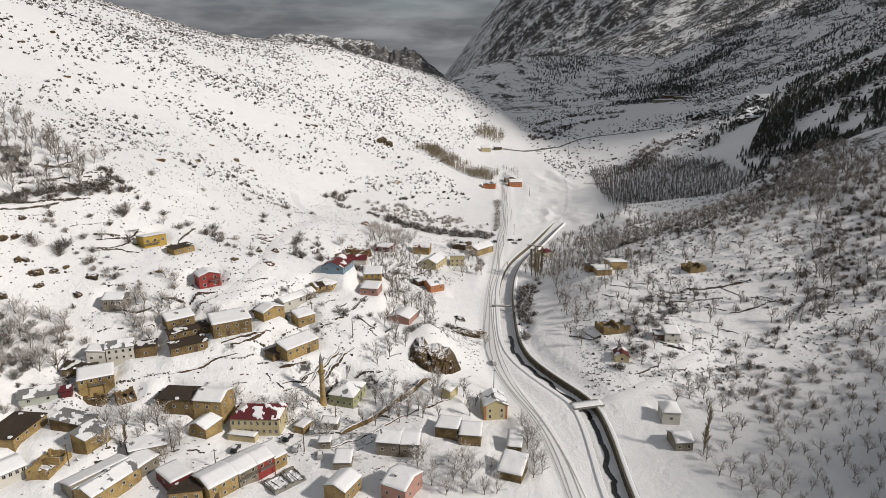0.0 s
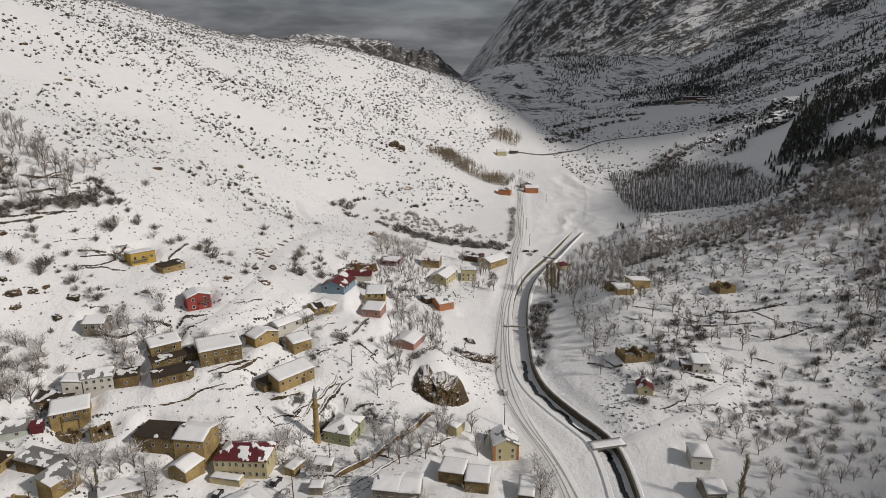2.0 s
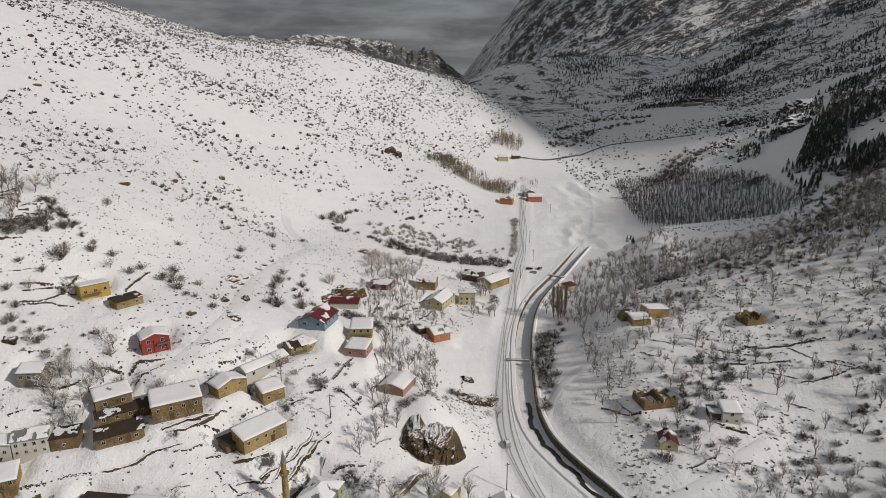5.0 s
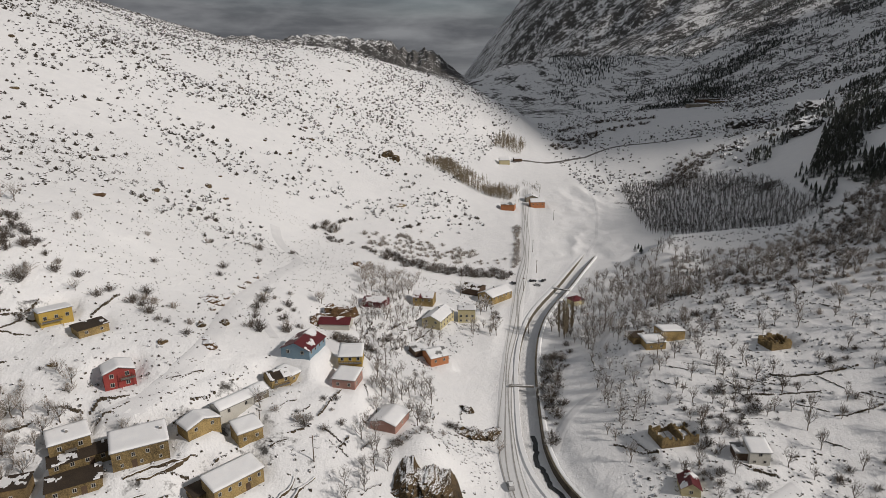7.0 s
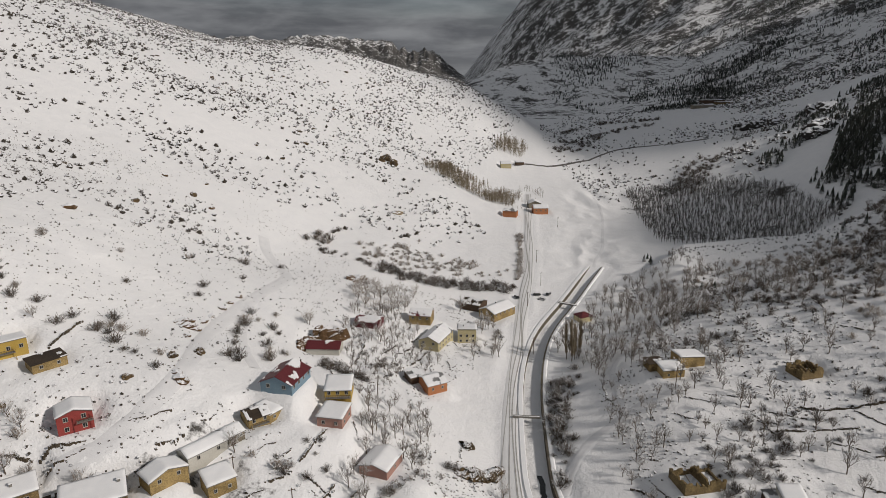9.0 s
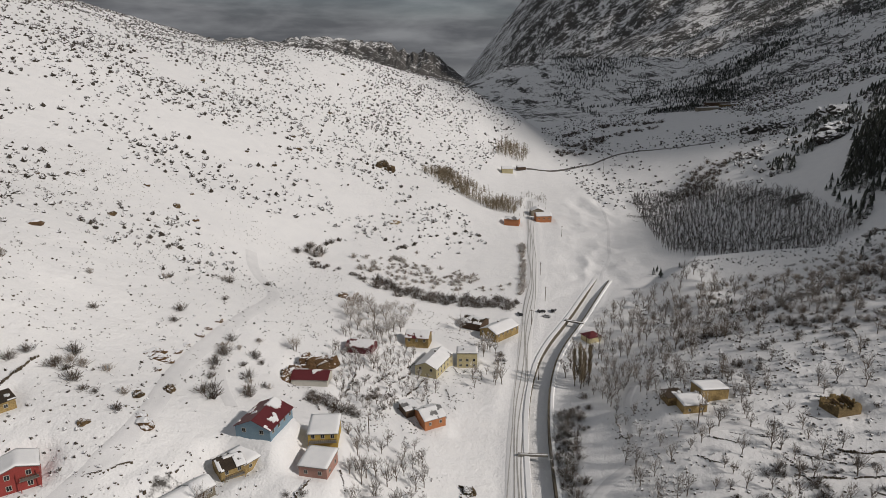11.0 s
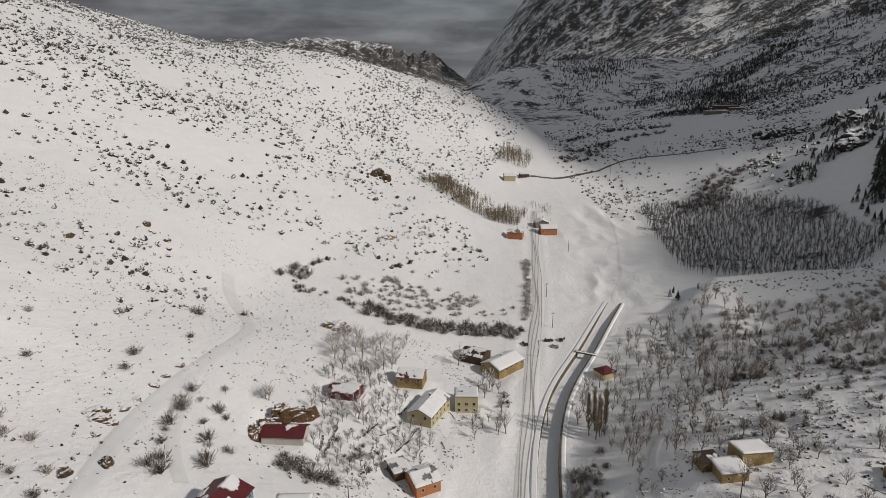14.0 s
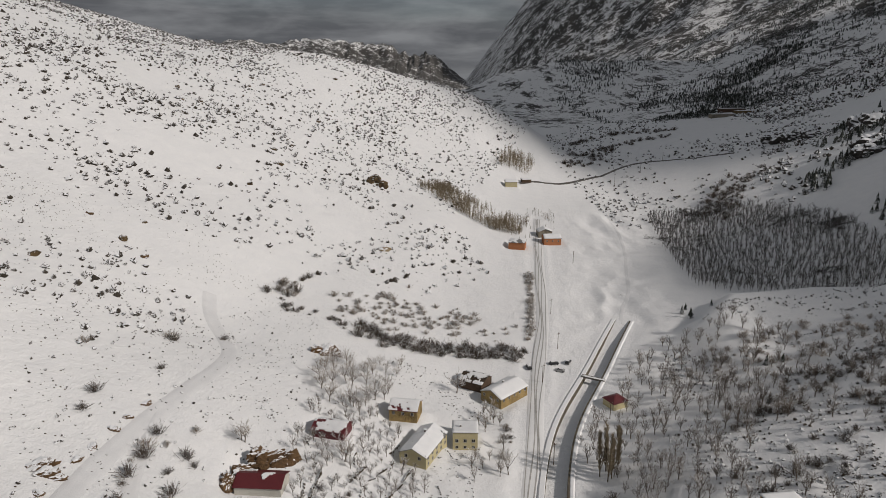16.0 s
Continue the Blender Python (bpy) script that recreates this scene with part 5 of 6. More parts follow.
def joined_trees(name, label, places, rnd):
    """Woods too thick to count, as one mesh with two materials."""
    verts, faces, mats, k = [], [], [], 0
    hs = ground([p[0] for p in places], [p[1] for p in places])
    for (x, y, size), z in zip(places, hs):
        a = rnd.uniform(0, 6.283)
        turn = np.array([[math.cos(a), math.sin(a), 0], [-math.sin(a), math.cos(a), 0], [0, 0, rnd.uniform(0.9, 1.15)]]) * size
        for m, (v, f) in enumerate(rnd.choice(LOW)):
            verts.append(v @ turn + np.array([x, y, z]))
            faces += [tuple(i + k for i in q) for q in f]
            mats += [m] * len(f)
            k += len(v)
    me = bpy.data.meshes.new(name)
    me.from_pydata(np.vstack(verts).tolist(), [], faces)
    me.materials.append(BARK)
    me.materials.append(WOOD_TWIG)
    me.polygons.foreach_set("material_index", mats)
    return tagged(new(name, me), label, "wood", kind="stuff")


joined_trees("orchard", "rows of small bare orchard trees in snow", far_rows, rnd)
THICK = (0, 1, 2, 3, 4, 5, 9, 14, 17, 18)  # woods that nobody could count
for n, (kinds, poly, count, gap, size) in enumerate(WOODS):
    spots = scatter(poly, count, 100 + n, gap, 1.5)
    if n in THICK:
        joined_trees("wood", "bare grey wood with snow on the twigs", [(x, y, 1.25 * size * rnd.uniform(0.75, 1.25)) for x, y in spots], rnd)
        continue
    for x, y in spots:
        plant(kinds, x, y, 1.25 * size * rnd.uniform(0.75, 1.25), rnd)
for x, y in ((62, 330), (63.5, 331.5), (65.5, 333), (67, 337), (60.5, 333.5), (63, 336)):
    plant(POPLARS, x, y, rnd.uniform(0.75, 1.0), rnd)
plant(POPLARS, 87.5, 171.0, 0.95, rnd)
plant(POPLARS, -88.0, 166.0, 0.7, rnd)
for x, y, size in ((-42.8, 318, 0.75), (-15.5, 322, 1.25), (-42, 318, 0.9), (17.5, 384, 1.2), (-76, 219, 1.0), (-44, 233, 0.8), (-12, 228, 0.9), (26, 248, 0.8)):
    plant(BARE, x, y, size, rnd)

# bushes and thickets
BUSHES = [bush_mesh(91 + i, 46, 1.9 + 0.3 * i, THICKET if i % 2 else TWIG) for i in range(4)]


BUSH_DATA = [(np.array([v.co for v in me.vertices]), [tuple(p.vertices) for p in me.polygons]) for me in BUSHES]


def bush(x, y, size, rnd):
    ob = new("bush", rnd.choice(BUSHES))
    ob.matrix_basis = pose(x, y, gz(x, y) - 0.1, 0, 0, rnd.uniform(0, 360)) @ Matrix.Diagonal((size, size, size * rnd.uniform(0.7, 1.0), 1))
    return tagged(ob, "leafless thicket bush with snow caught in its stems", "bush", "bushes")


def hedge(line, count, wide, low, high, rnd, thick=False):
    """Bushes along a line: single ones, or, where they run into one another, one thicket."""
    p, spots = smooth_line(line, 1.0), []
    for _ in range(count):
        x, y = rnd.choice(p)
        x, y = x + rnd.gauss(0, wide), y + rnd.gauss(0, wide)
        if clear(x, y, 0.5):
            spots.append((x, y, rnd.uniform(low, high)))
    if not thick:
        for x, y, size in spots:
            bush(x, y, size, rnd)
        return
    s = Shape()
    for (x, y, size), z in zip(spots, ground([q[0] for q in spots], [q[1] for q in spots])):
        v, f = rnd.choice(BUSH_DATA)
        a = rnd.uniform(0, 6.283)
        turn = np.array([[math.cos(a), math.sin(a), 0], [-math.sin(a), math.cos(a), 0], [0, 0, rnd.uniform(0.7, 1.0)]]) * size
        s.add((v @ turn + np.array([x, y, z - 0.1])).tolist(), f)
    ob = new("thicket", s.mesh("thicket", THICKET if rnd.random() < 0.7 else TWIG))
    tagged(ob, "dense leafless thicket with snow in its stems", "thicket", kind="stuff")


hedge([(-28, 417), (-2, 416), (24, 418), (46, 421)], 130, 2.8, 0.6, 2.1, rnd, True)
hedge([(-34, 440), (0, 448), (34, 448)], 170, 9.0, 0.5, 1.4, rnd, True)
hedge([(-60, 428), (-50, 424), (-30, 420)], 24, 2.0, 0.6, 1.2, rnd, True)
hedge([(-62, 432), (-60, 445), (-57, 456)], 14, 3.0, 1.0, 2.0, rnd)
hedge([(53, 436), (58, 470), (65, 530)], 120, 1.0, 0.8, 1.4, rnd, True)
hedge([(46, 260), (48, 285), (52, 305), (60, 318)], 46, 2.4, 0.7, 1.5, rnd, True)
hedge([(-57, 275), (-62, 298), (-60, 312)], 8, 2.0, 0.8, 1.4, rnd)
hedge([(-46, 284), (-52, 318), (-47, 281)], 6, 2.0, 0.9, 1.5, rnd)
hedge([(-138, 196), (-128, 204), (-118, 200)], 22, 3.0, 0.8, 1.6, rnd)
hedge([(-150, 250), (-128, 232), (-112, 226)], 22, 2.0, 0.6, 1.2, rnd)
hedge([(-128, 214), (-112, 222), (-98, 232)], 16, 4.0, 0.5, 1.1, rnd)
hedge([(-22, 290), (-16, 300), (-8, 310)], 24, 4.0, 0.5, 1.1, rnd)
hedge([(110, 348), (140, 362), (170, 372), (205, 372)], 110, 6.0, 0.8, 1.7, rnd, True)
hedge([(95, 305), (130, 318), (165, 320), (200, 330)], 60, 6.0, 0.6, 1.4, rnd, True)
hedge([(100, 210), (130, 225), (160, 235)], 36, 8.0, 0.6, 1.4, rnd, True)
hedge([(112, 250), (140, 262), (170, 270)], 30, 10.0, 0.5, 1.2, rnd, True)
for line, count, wide in (([(120, 395), (150, 405), (190, 400), (235, 372)], 150, 9.0), ([(135, 330), (170, 340), (215, 350)], 130, 10.0), ([(150, 240), (185, 262), (210, 290)], 80, 10.0),
                          ([(75, 225), (92, 240), (110, 262)], 60, 7.0), ([(160, 300), (200, 315), (240, 345)], 120, 12.0), ([(225, 400), (250, 425), (262, 450)], 90, 9.0), ([(105, 200), (150, 206), (190, 222)], 70, 7.0),
                          ([(205, 330), (230, 360), (255, 400)], 170, 11.0), ([(180, 240), (205, 280), (235, 320)], 130, 11.0), ([(195, 365), (215, 385), (240, 390)], 90, 7.0)):
    hedge(line, count, wide, 0.6, 1.5, rnd, True)
hedge([(-152, 184), (-134, 196), (-120, 188)], 80, 4.5, 0.6, 1.5, rnd, True)
hedge([(-150, 170), (-136, 178), (-124, 172)], 40, 4.0, 0.6, 1.3, rnd, True)
for line, count, wide in (([(225, 640), (245, 690), (280, 720)], 120, 11.0), ([(170, 955), (240, 985), (310, 1000)], 60, 4.0), ([(190, 1040), (260, 1050), (330, 1040)], 60, 5.0), ([(150, 880), (190, 930), (215, 965)], 40, 6.0)):
    hedge(line, count, wide, 0.9, 2.4, rnd, True)
for x, y, size in ((-90, 266, 1.5), (-86, 262, 1.6), (-79, 258.5, 1.0), (-71, 253.5, 1.0), (-79.5, 309.5, 1.3), (-79, 364, 1.5), (-82, 366, 1.3), (-68, 380, 1.4), (-54, 315.5, 1.2), (-54, 297, 1.2),
                   (-47, 279, 1.5), (-55.5, 275.5, 1.8), (-54, 270.5, 1.9), (-57, 272, 1.4), (-61.5, 303, 1.9), (-60.5, 300, 1.4), (-60.5, 292, 1.5), (-123.5, 259, 1.8), (-125.5, 260, 1.6), (-117, 267, 1.4), (-91, 270, 1.7),
                   (-93, 268, 1.4), (-47.5, 282, 1.5), (-93, 226, 1.2), (-33, 230.5, 1.6), (-31, 229, 1.4), (-100, 300, 1.2), (-110, 318, 1.3), (-73, 340, 1.1), (-95, 340, 1.2)):
    bush(x, y, size, rnd)
hedge([(-31, 293), (-24, 290), (-19, 288.5)], 34, 1.6, 0.8, 1.5, rnd, True)
hedge([(44.5, 252), (47, 272), (50, 296), (55, 312)], 60, 1.8, 0.8, 1.7, rnd, True)
hedge([(-3, 226), (2, 246), (14, 258)], 16, 3.0, 0.7, 1.3, rnd)
hedge([(30, 338), (33, 352), (36, 362)], 10, 1.0, 0.6, 1.2, rnd)
hedge([(-40, 236), (-30, 226), (-22, 240)], 10, 3.0, 0.6, 1.1, rnd)

# the terraced gardens high on the left
hedge([(-164, 248), (-159, 253), (-148, 260), (-139, 268), (-134, 274)], 110, 1.4, 0.6, 1.5, rnd, True)
hedge([(-163, 261), (-170, 270), (-178, 279)], 50, 2.6, 0.6, 1.4, rnd, True)
hedge([(-142, 284), (-136, 280), (-131, 276), (-124, 273)], 30, 1.6, 0.6, 1.3, rnd, True)
for x, y, size in ((-128, 303, 1.7), (-124, 263, 1.9), (-134, 253, 1.3), (-126, 252, 1.2), (-118, 271, 1.3), (-111, 269, 1.2), (-138, 264, 1.2), (-132, 268, 1.2), (-147, 234, 1.8), (-145, 233, 1.5),
                   (-137, 234, 1.9), (-136, 236, 1.6), (-136, 232, 1.4), (-125, 232, 1.5), (-126, 231, 1.3), (-132, 242, 1.5), (-92, 274, 1.8), (-88, 270, 1.7), (-93, 266, 1.3), (-82, 271, 1.3),
                   (-81, 318, 1.4), (-73, 261, 1.0), (-117, 247, 1.3), (-118, 251, 1.1), (-103, 264, 1.5), (-101, 268, 1.3), (-82, 259, 1.1), (-126, 237, 1.3), (-129, 272, 1.3), (-123, 261, 1.5)):
    bush(x, y, size, rnd)
for x, y, size in ((-147, 289, 1.1), (-147, 298, 0.9), (-93, 228, 0.9), (-165, 293, 0.8), (-170, 272, 0.9), (-167, 262, 1.0), (-168, 258, 1.1), (-160, 265, 0.8), (-126, 244, 0.7), (-149, 277, 0.7), (-109, 263, 0.7), (-97, 230, 0.8), (-105, 222, 0.8)):
    plant(BARE, x, y, size, rnd)


# ---- what nobody could count: scrub, woods, conifers ----
def rows_of(name, label, category, mat, makers):
    s = Shape()
    for m in makers:
        m(s)
    ob = new(name, s.mesh(name, mat))
    return tagged(ob, label, category, kind="stuff")


def tuft(x, y, z, r, rnd):
    def make(s):
        a0 = rnd.uniform(0, 6.283)
        ring = [(x + r * rnd.uniform(0.55, 1.2) * math.cos(a0 + 1.257 * i), y + r * rnd.uniform(0.55, 1.2) * math.sin(a0 + 1.257 * i), z + r * rnd.uniform(0.0, 0.6)) for i in range(5)]
        s.add([(x, y, z - 0.5 * r)] + ring + [(x + rnd.uniform(-0.4, 0.4) * r, y + rnd.uniform(-0.4, 0.4) * r, z + r * rnd.uniform(0.8, 1.35))],
              [(0, 1 + (i + 1) % 5, 1 + i) for i in range(5)] + [(1 + i, 1 + (i + 1) % 5, 6) for i in range(5)])
        for _ in range(3):
            a, k = rnd.uniform(0, 6.283), r * rnd.uniform(0.6, 1.15)
            q = (x + k * math.cos(a), y + k * math.sin(a), z + r * rnd.uniform(0.2, 1.3))
            w = 0.28 * r
            s.add([(x - w * math.sin(a), y + w * math.cos(a), z), (x + w * math.sin(a), y - w * math.cos(a), z), q, (x, y, z + 0.6 * r)], [(0, 1, 2), (0, 2, 3), (1, 3, 2)])
    return make


def many(poly, count, seed, lumps=0.6, size=60.0):
    """Many places inside a polygon, thick and thin by turns, with their heights."""
    g = np.random.default_rng(seed)
    p = np.array(poly, float)
    n = count * 12
    x, y = g.uniform(p[:, 0].min(), p[:, 0].max(), n), g.uniform(p[:, 1].min(), p[:, 1].max(), n)
    ok = np.zeros(n, bool)
    for (x0, y0), (x1, y1) in zip(poly, poly[1:] + poly[:1]):
        if y0 != y1:
            ok ^= ((y0 > y) != (y1 > y)) & (x < (x1 - x0) * (y - y0) / (y1 - y0) + x0)
    ok &= relief(x, y, size, seed, 4, 0.6) > g.uniform(-0.6, 0.6, n) * (1 - lumps) + 0.1 * lumps
    x, y = x[ok][:count], y[ok][:count]
    return list(zip(x, y, ground(x, y)))


HILL = [(-700, 240), (-230, 200), (-150, 262), (-90, 330), (-70, 460), (0, 470), (40, 520), (20, 620), (60, 780), (120, 980), (60, 1130), (-300, 1150), (-700, 900)]
rows_of("hillside_scrub", "low dark thorn scrub dotted over the snowy hillside", "scrub", SCRUB,
        [tuft(x, y, z, rnd.choice((0.25, 0.35, 0.5, 0.65, 0.85, 1.0, 1.4)) * rnd.uniform(0.8, 1.2) * (1.0 + (y > 400) * 0.3), rnd) for x, y, z in many(HILL, 27000, 3, 0.3, 55) if x < -150 or y > 330 + 0.5 * max(0.0, -x - 80) or rnd.random() < 0.22])
rows_of("slope_scrub", "scattered scrub and stones near the village", "scrub", SCRUB,
        [tuft(x, y, z, rnd.uniform(0.2, 0.65), rnd) for x, y, z in many([(-150, 150), (-60, 150), (-20, 200), (-10, 300), (-60, 420), (-160, 300)], 750, 4, 0.4, 30) if clear(x, y, 0.5)])
rows_of("knoll_scrub", "brown scrub and stones poking through snow on the knoll", "scrub", SCRUB,
        [tuft(x, y, z, rnd.uniform(0.2, 0.75), rnd) for x, y, z in many([(62, 205), (175, 205), (280, 330), (260, 430), (150, 455), (110, 420), (66, 320)], 3000, 6, 0.8, 34) if clear(x, y, 0.5)])
rows_of("meadow_scrub", "thin scrub on the snowy upper meadow", "scrub", SCRUB,
        [tuft(x, y, z, rnd.uniform(0.7, 2.0), rnd) for x, y, z in many([(150, 640), (250, 660), (420, 800), (520, 1150), (160, 1150), (140, 900)], 1500, 7, 0.6, 90)])


def stick(x, y, z, h, rnd, twigs=15):
    def make(s):
        s.tube((x, y, z - 0.3), (x + rnd.uniform(-0.2, 0.2), y + rnd.uniform(-0.2, 0.2), z + h), 0.10, 0.04, 3)
        for _ in range(twigs):
            t, a = rnd.uniform(0.12, 0.95), rnd.uniform(0, 6.283)
            k = h * rnd.uniform(0.1, 0.26) * (1.15 - t * 0.6)
            s.tube((x, y, z + h * t), (x + k * 0.9 * math.cos(a), y + k * 0.9 * math.sin(a), z + h * t + k * 0.65), 0.075, 0.035, 3)
    return make


def fan(x, y, z, h, rnd, twigs=20):
    """A bare plantation tree: a thin stem and a crown of upswept branches."""
    def make(s):
        s.tube((x, y, z - 0.3), (x, y, z + 0.7 * h), 0.12, 0.05, 3)
        for _ in range(twigs):
            t, a, k = rnd.uniform(0.18, 0.7), rnd.uniform(0, 6.283), h * rnd.uniform(0.2, 0.42)
            s.tube((x, y, z + h * t), (x + k * 0.5 * math.cos(a), y + k * 0.5 * math.sin(a), z + h * t + k * rnd.uniform(0.5, 0.95)), 0.08, 0.03, 3)
    return make


GROVE = [(184, 690), (160, 560), (156, 500), (186, 476), (222, 462), (262, 480), (262, 560), (236, 660)]
places = []
for i in range(58):
    for j in range(60):
        x, y = 150 + 2.9 * i + rnd.uniform(-1.2, 1.2) + 0.5 * j, 455 + 3.9 * j + rnd.uniform(-1.4, 1.4)
        if inside(GROVE, x, y) and rnd.random() < 0.93:
            places.append((x, y))
hts = ground([p[0] for p in places], [p[1] for p in places])
rows_of("grove", "dense grove of bare grey plantation trees in rows", "grove", GROVE_WOOD, [fan(x, y, z, rnd.uniform(5.0, 8.5) * (1.0 + 0.25 * (x > 225)), rnd) for (x, y), z in zip(places, hts)])
rows_of("copse", "belt of slim bare trees along the foot of the hill", "copse", POPLAR_TWIG,
        [stick(x, y, z, rnd.uniform(4.5, 8.0), rnd) for x, y, z in many([(-8, 668), (14, 690), (52, 660), (78, 640), (66, 606), (44, 612), (8, 650)], 1000, 8, 0.1, 30)])
rows_of("gorge_trees", "tall bare poplars at the mouth of the gorge", "copse", POPLAR_TWIG,
        [stick(x, y, z, rnd.uniform(7, 13), rnd, 22) for x, y, z in many([(64, 812), (100, 808), (112, 848), (84, 862)], 190, 9, 0.0, 30)])
rows_of("valley_thicket", "grey thickets along the houses up the valley", "scrub", TWIG,
        [stick(x, y, z, rnd.uniform(2, 5), rnd) for x, y, z in many([(66, 600), (82, 600), (100, 640), (104, 680), (84, 690)], 120, 10, 0.1, 20) if clear(x, y, 1.0)])


def conifer(x, y, z, h, rnd):
    def make(s):
        lx, ly = rnd.uniform(-0.06, 0.06) * h, rnd.uniform(-0.06, 0.06) * h
        for a, b, r in ((0.04, 0.5, 0.27), (0.26, 0.7, 0.22), (0.48, 0.88, 0.16), (0.68, 1.05, 0.09)):
            ring = [(x + h * r * rnd.uniform(0.55, 1.3) * math.cos(1.047 * i), y + h * r * rnd.uniform(0.55, 1.3) * math.sin(1.047 * i), z + h * (a + rnd.uniform(-0.06, 0.06))) for i in range(6)]
            s.add(ring + [(x + lx * b, y + ly * b, z + h * b)], [(i, (i + 1) % 6, 6) for i in range(6)] + [tuple(range(5, -1, -1))])
    return make


FOREST = [(560, 900), (900, 900), (1300, 1700), (1100, 2600), (400, 2600), (280, 1700), (330, 1250), (480, 1180), (520, 1000)]
NEAR_FOREST = [(470, 560), (415, 620), (390, 642), (362, 642), (313, 582), (286, 545), (292, 500), (285, 430), (330, 390), (440, 440)]
GLADE = [(326, 562), (362, 562), (350, 520), (322, 528)]
rows_of("conifer_forest", "dark conifers with snow between them on the mountain", "forest", NEEDLES,
        [conifer(x, y, z - 0.3, rnd.uniform(4, 8.5), rnd) for x, y, z in many(FOREST, 13000, 12, 0.45, 130)]
        + [conifer(x, y, z - 0.3, rnd.uniform(6, 12), rnd) for x, y, z in many(NEAR_FOREST, 2700, 14, 0.6, 38) if not inside(GLADE, x, y)]
        + [conifer(x, y, z - 0.3, rnd.uniform(5, 10), rnd) for x, y, z in many([(330, 1130), (422, 1115), (690, 1570), (870, 1650), (850, 1710), (630, 1640), (400, 1210)], 1500, 16, 0.4, 60)]
        + [conifer(x, y, z - 0.3, rnd.uniform(5, 9), rnd) for x, y, z in many([(262, 470), (330, 580), (380, 660), (520, 740), (500, 860), (360, 760), (280, 640)], 520, 15, 0.6, 34)])
rows_of("mountain_scrub", "dark scrub over the shaded mountainside", "scrub", SCRUB,
        [tuft(x, y, z, rnd.uniform(1.0, 3.0), rnd) for x, y, z in many([(215, 440), (300, 430), (700, 700), (900, 1500), (380, 1400), (430, 1000), (280, 700)], 6000, 13, 0.65, 70)])
rows_of("near_conifers", "young conifers with snow on their boughs", "conifer", NEEDLES,
        [conifer(x, y, gz(x, y) - 0.2, h, rnd) for x, y, h in ((135, 458, 6), (133, 464, 5), (138, 390, 4.5), (145, 391, 4), (150, 470, 4), (205, 395, 6), (212, 402, 7), (220, 398, 6), (137, 470, 4))])


# ---- tracks and lanes ----
def lane(name, points, width, label, mat, lift=0.12):
    line = smooth_line(points, 2.0)
    ob = part(name, ribbon(line, (-width / 2 - 0.9, -width / 2, -width / 6, width / 6, width / 2, width / 2 + 0.9), (-0.2, lift + 0.04, lift, lift, lift + 0.04, -0.2)), mat, None, smooth=True)
    return tagged(ob, label, "track", kind="structure")


# grey from trampling, with the shading of a sunken track coloured in
TRACK = material("trodden_shaded_snow", (0.64, 0.645, 0.66), (0.75, 0.75, 0.755), 0.75, 1.2, 0.4)
WET = material("wet_road", (0.05, 0.045, 0.04), (0.14, 0.125, 0.11), 0.6, 2.0, 0.3)
lane("track_1", [(-100, 206), (-89, 214), (-80, 221), (-72, 227), (-67, 238), (-64, 254), (-66, 268), (-68, 280), (-67.5, 296), (-65.5, 315), (-62, 336), (-60.5, 352), (-61, 366), (-67, 379), (-79, 396), (-84, 412)],
     4.4, "trodden snow track climbing the hillside", TRACK)
lane("track_2", [(-48.5, 269.0), (-54.0, 278.0), (-58.5, 288), (-62.0, 303), (-64, 318)], 2.6, "narrow trodden snow track", TRACK)
lane("track_3", [(43.2, 248.1), (47.4, 258.0), (56.7, 269.8), (68.6, 275.5), (77.6, 277.1), (86.2, 277.4), (102.1, 279.0), (117.7, 285.3)], 2.8, "snowy lane climbing from the stream", TRACK)
lane("track_4", [(67.9, 276.1), (69.6, 290.3), (71.0, 303.4), (77.5, 316.4)], 2.0, "narrow snowy lane", TRACK)
lane("track_5", [(62.8, 200.5), (78.5, 205.3), (91.8, 213.5), (106.3, 222.3)], 3.0, "snowy lane from the bridge", TRACK)
lane("track_6", [(-43.8, 176.5), (-36.7, 174.8), (-24.9, 164.0), (-22.1, 152.9)], 4.5, "trodden snow in the village square", TRACK)
lane("track_7", [(102, 463), (108.7, 484.4), (117.1, 500.4), (122.5, 525.6), (131.4, 558.6), (143.3, 613.1), (150, 680)], 1.6, "wandering snowed-up stream bed", TRACK, 0.04)
lane("road_far", [(86, 770), (104, 790), (118, 787), (136, 797), (172, 842), (215.5, 882), (245, 882), (273.8, 868.5), (321.4, 838)], 3.4, "dark wet road cleared of snow", WET, 0.3)
EARTH = material("raw_brown_earth", (0.04, 0.022, 0.010), (0.16, 0.092, 0.04), 0.95, 1.5, 0.8, cap=0.10)
lane("track_8", [(500, 1122), (470, 1062), (432, 980), (405, 910)], 7.0, "raw brown earth track down from the plateau", EARTH, 0.5)
lane("track_9", [(390, 1076), (430, 1082), (470, 1092), (520, 1096)], 6.0, "raw brown earth yard before flat buildings", EARTH, 0.5)


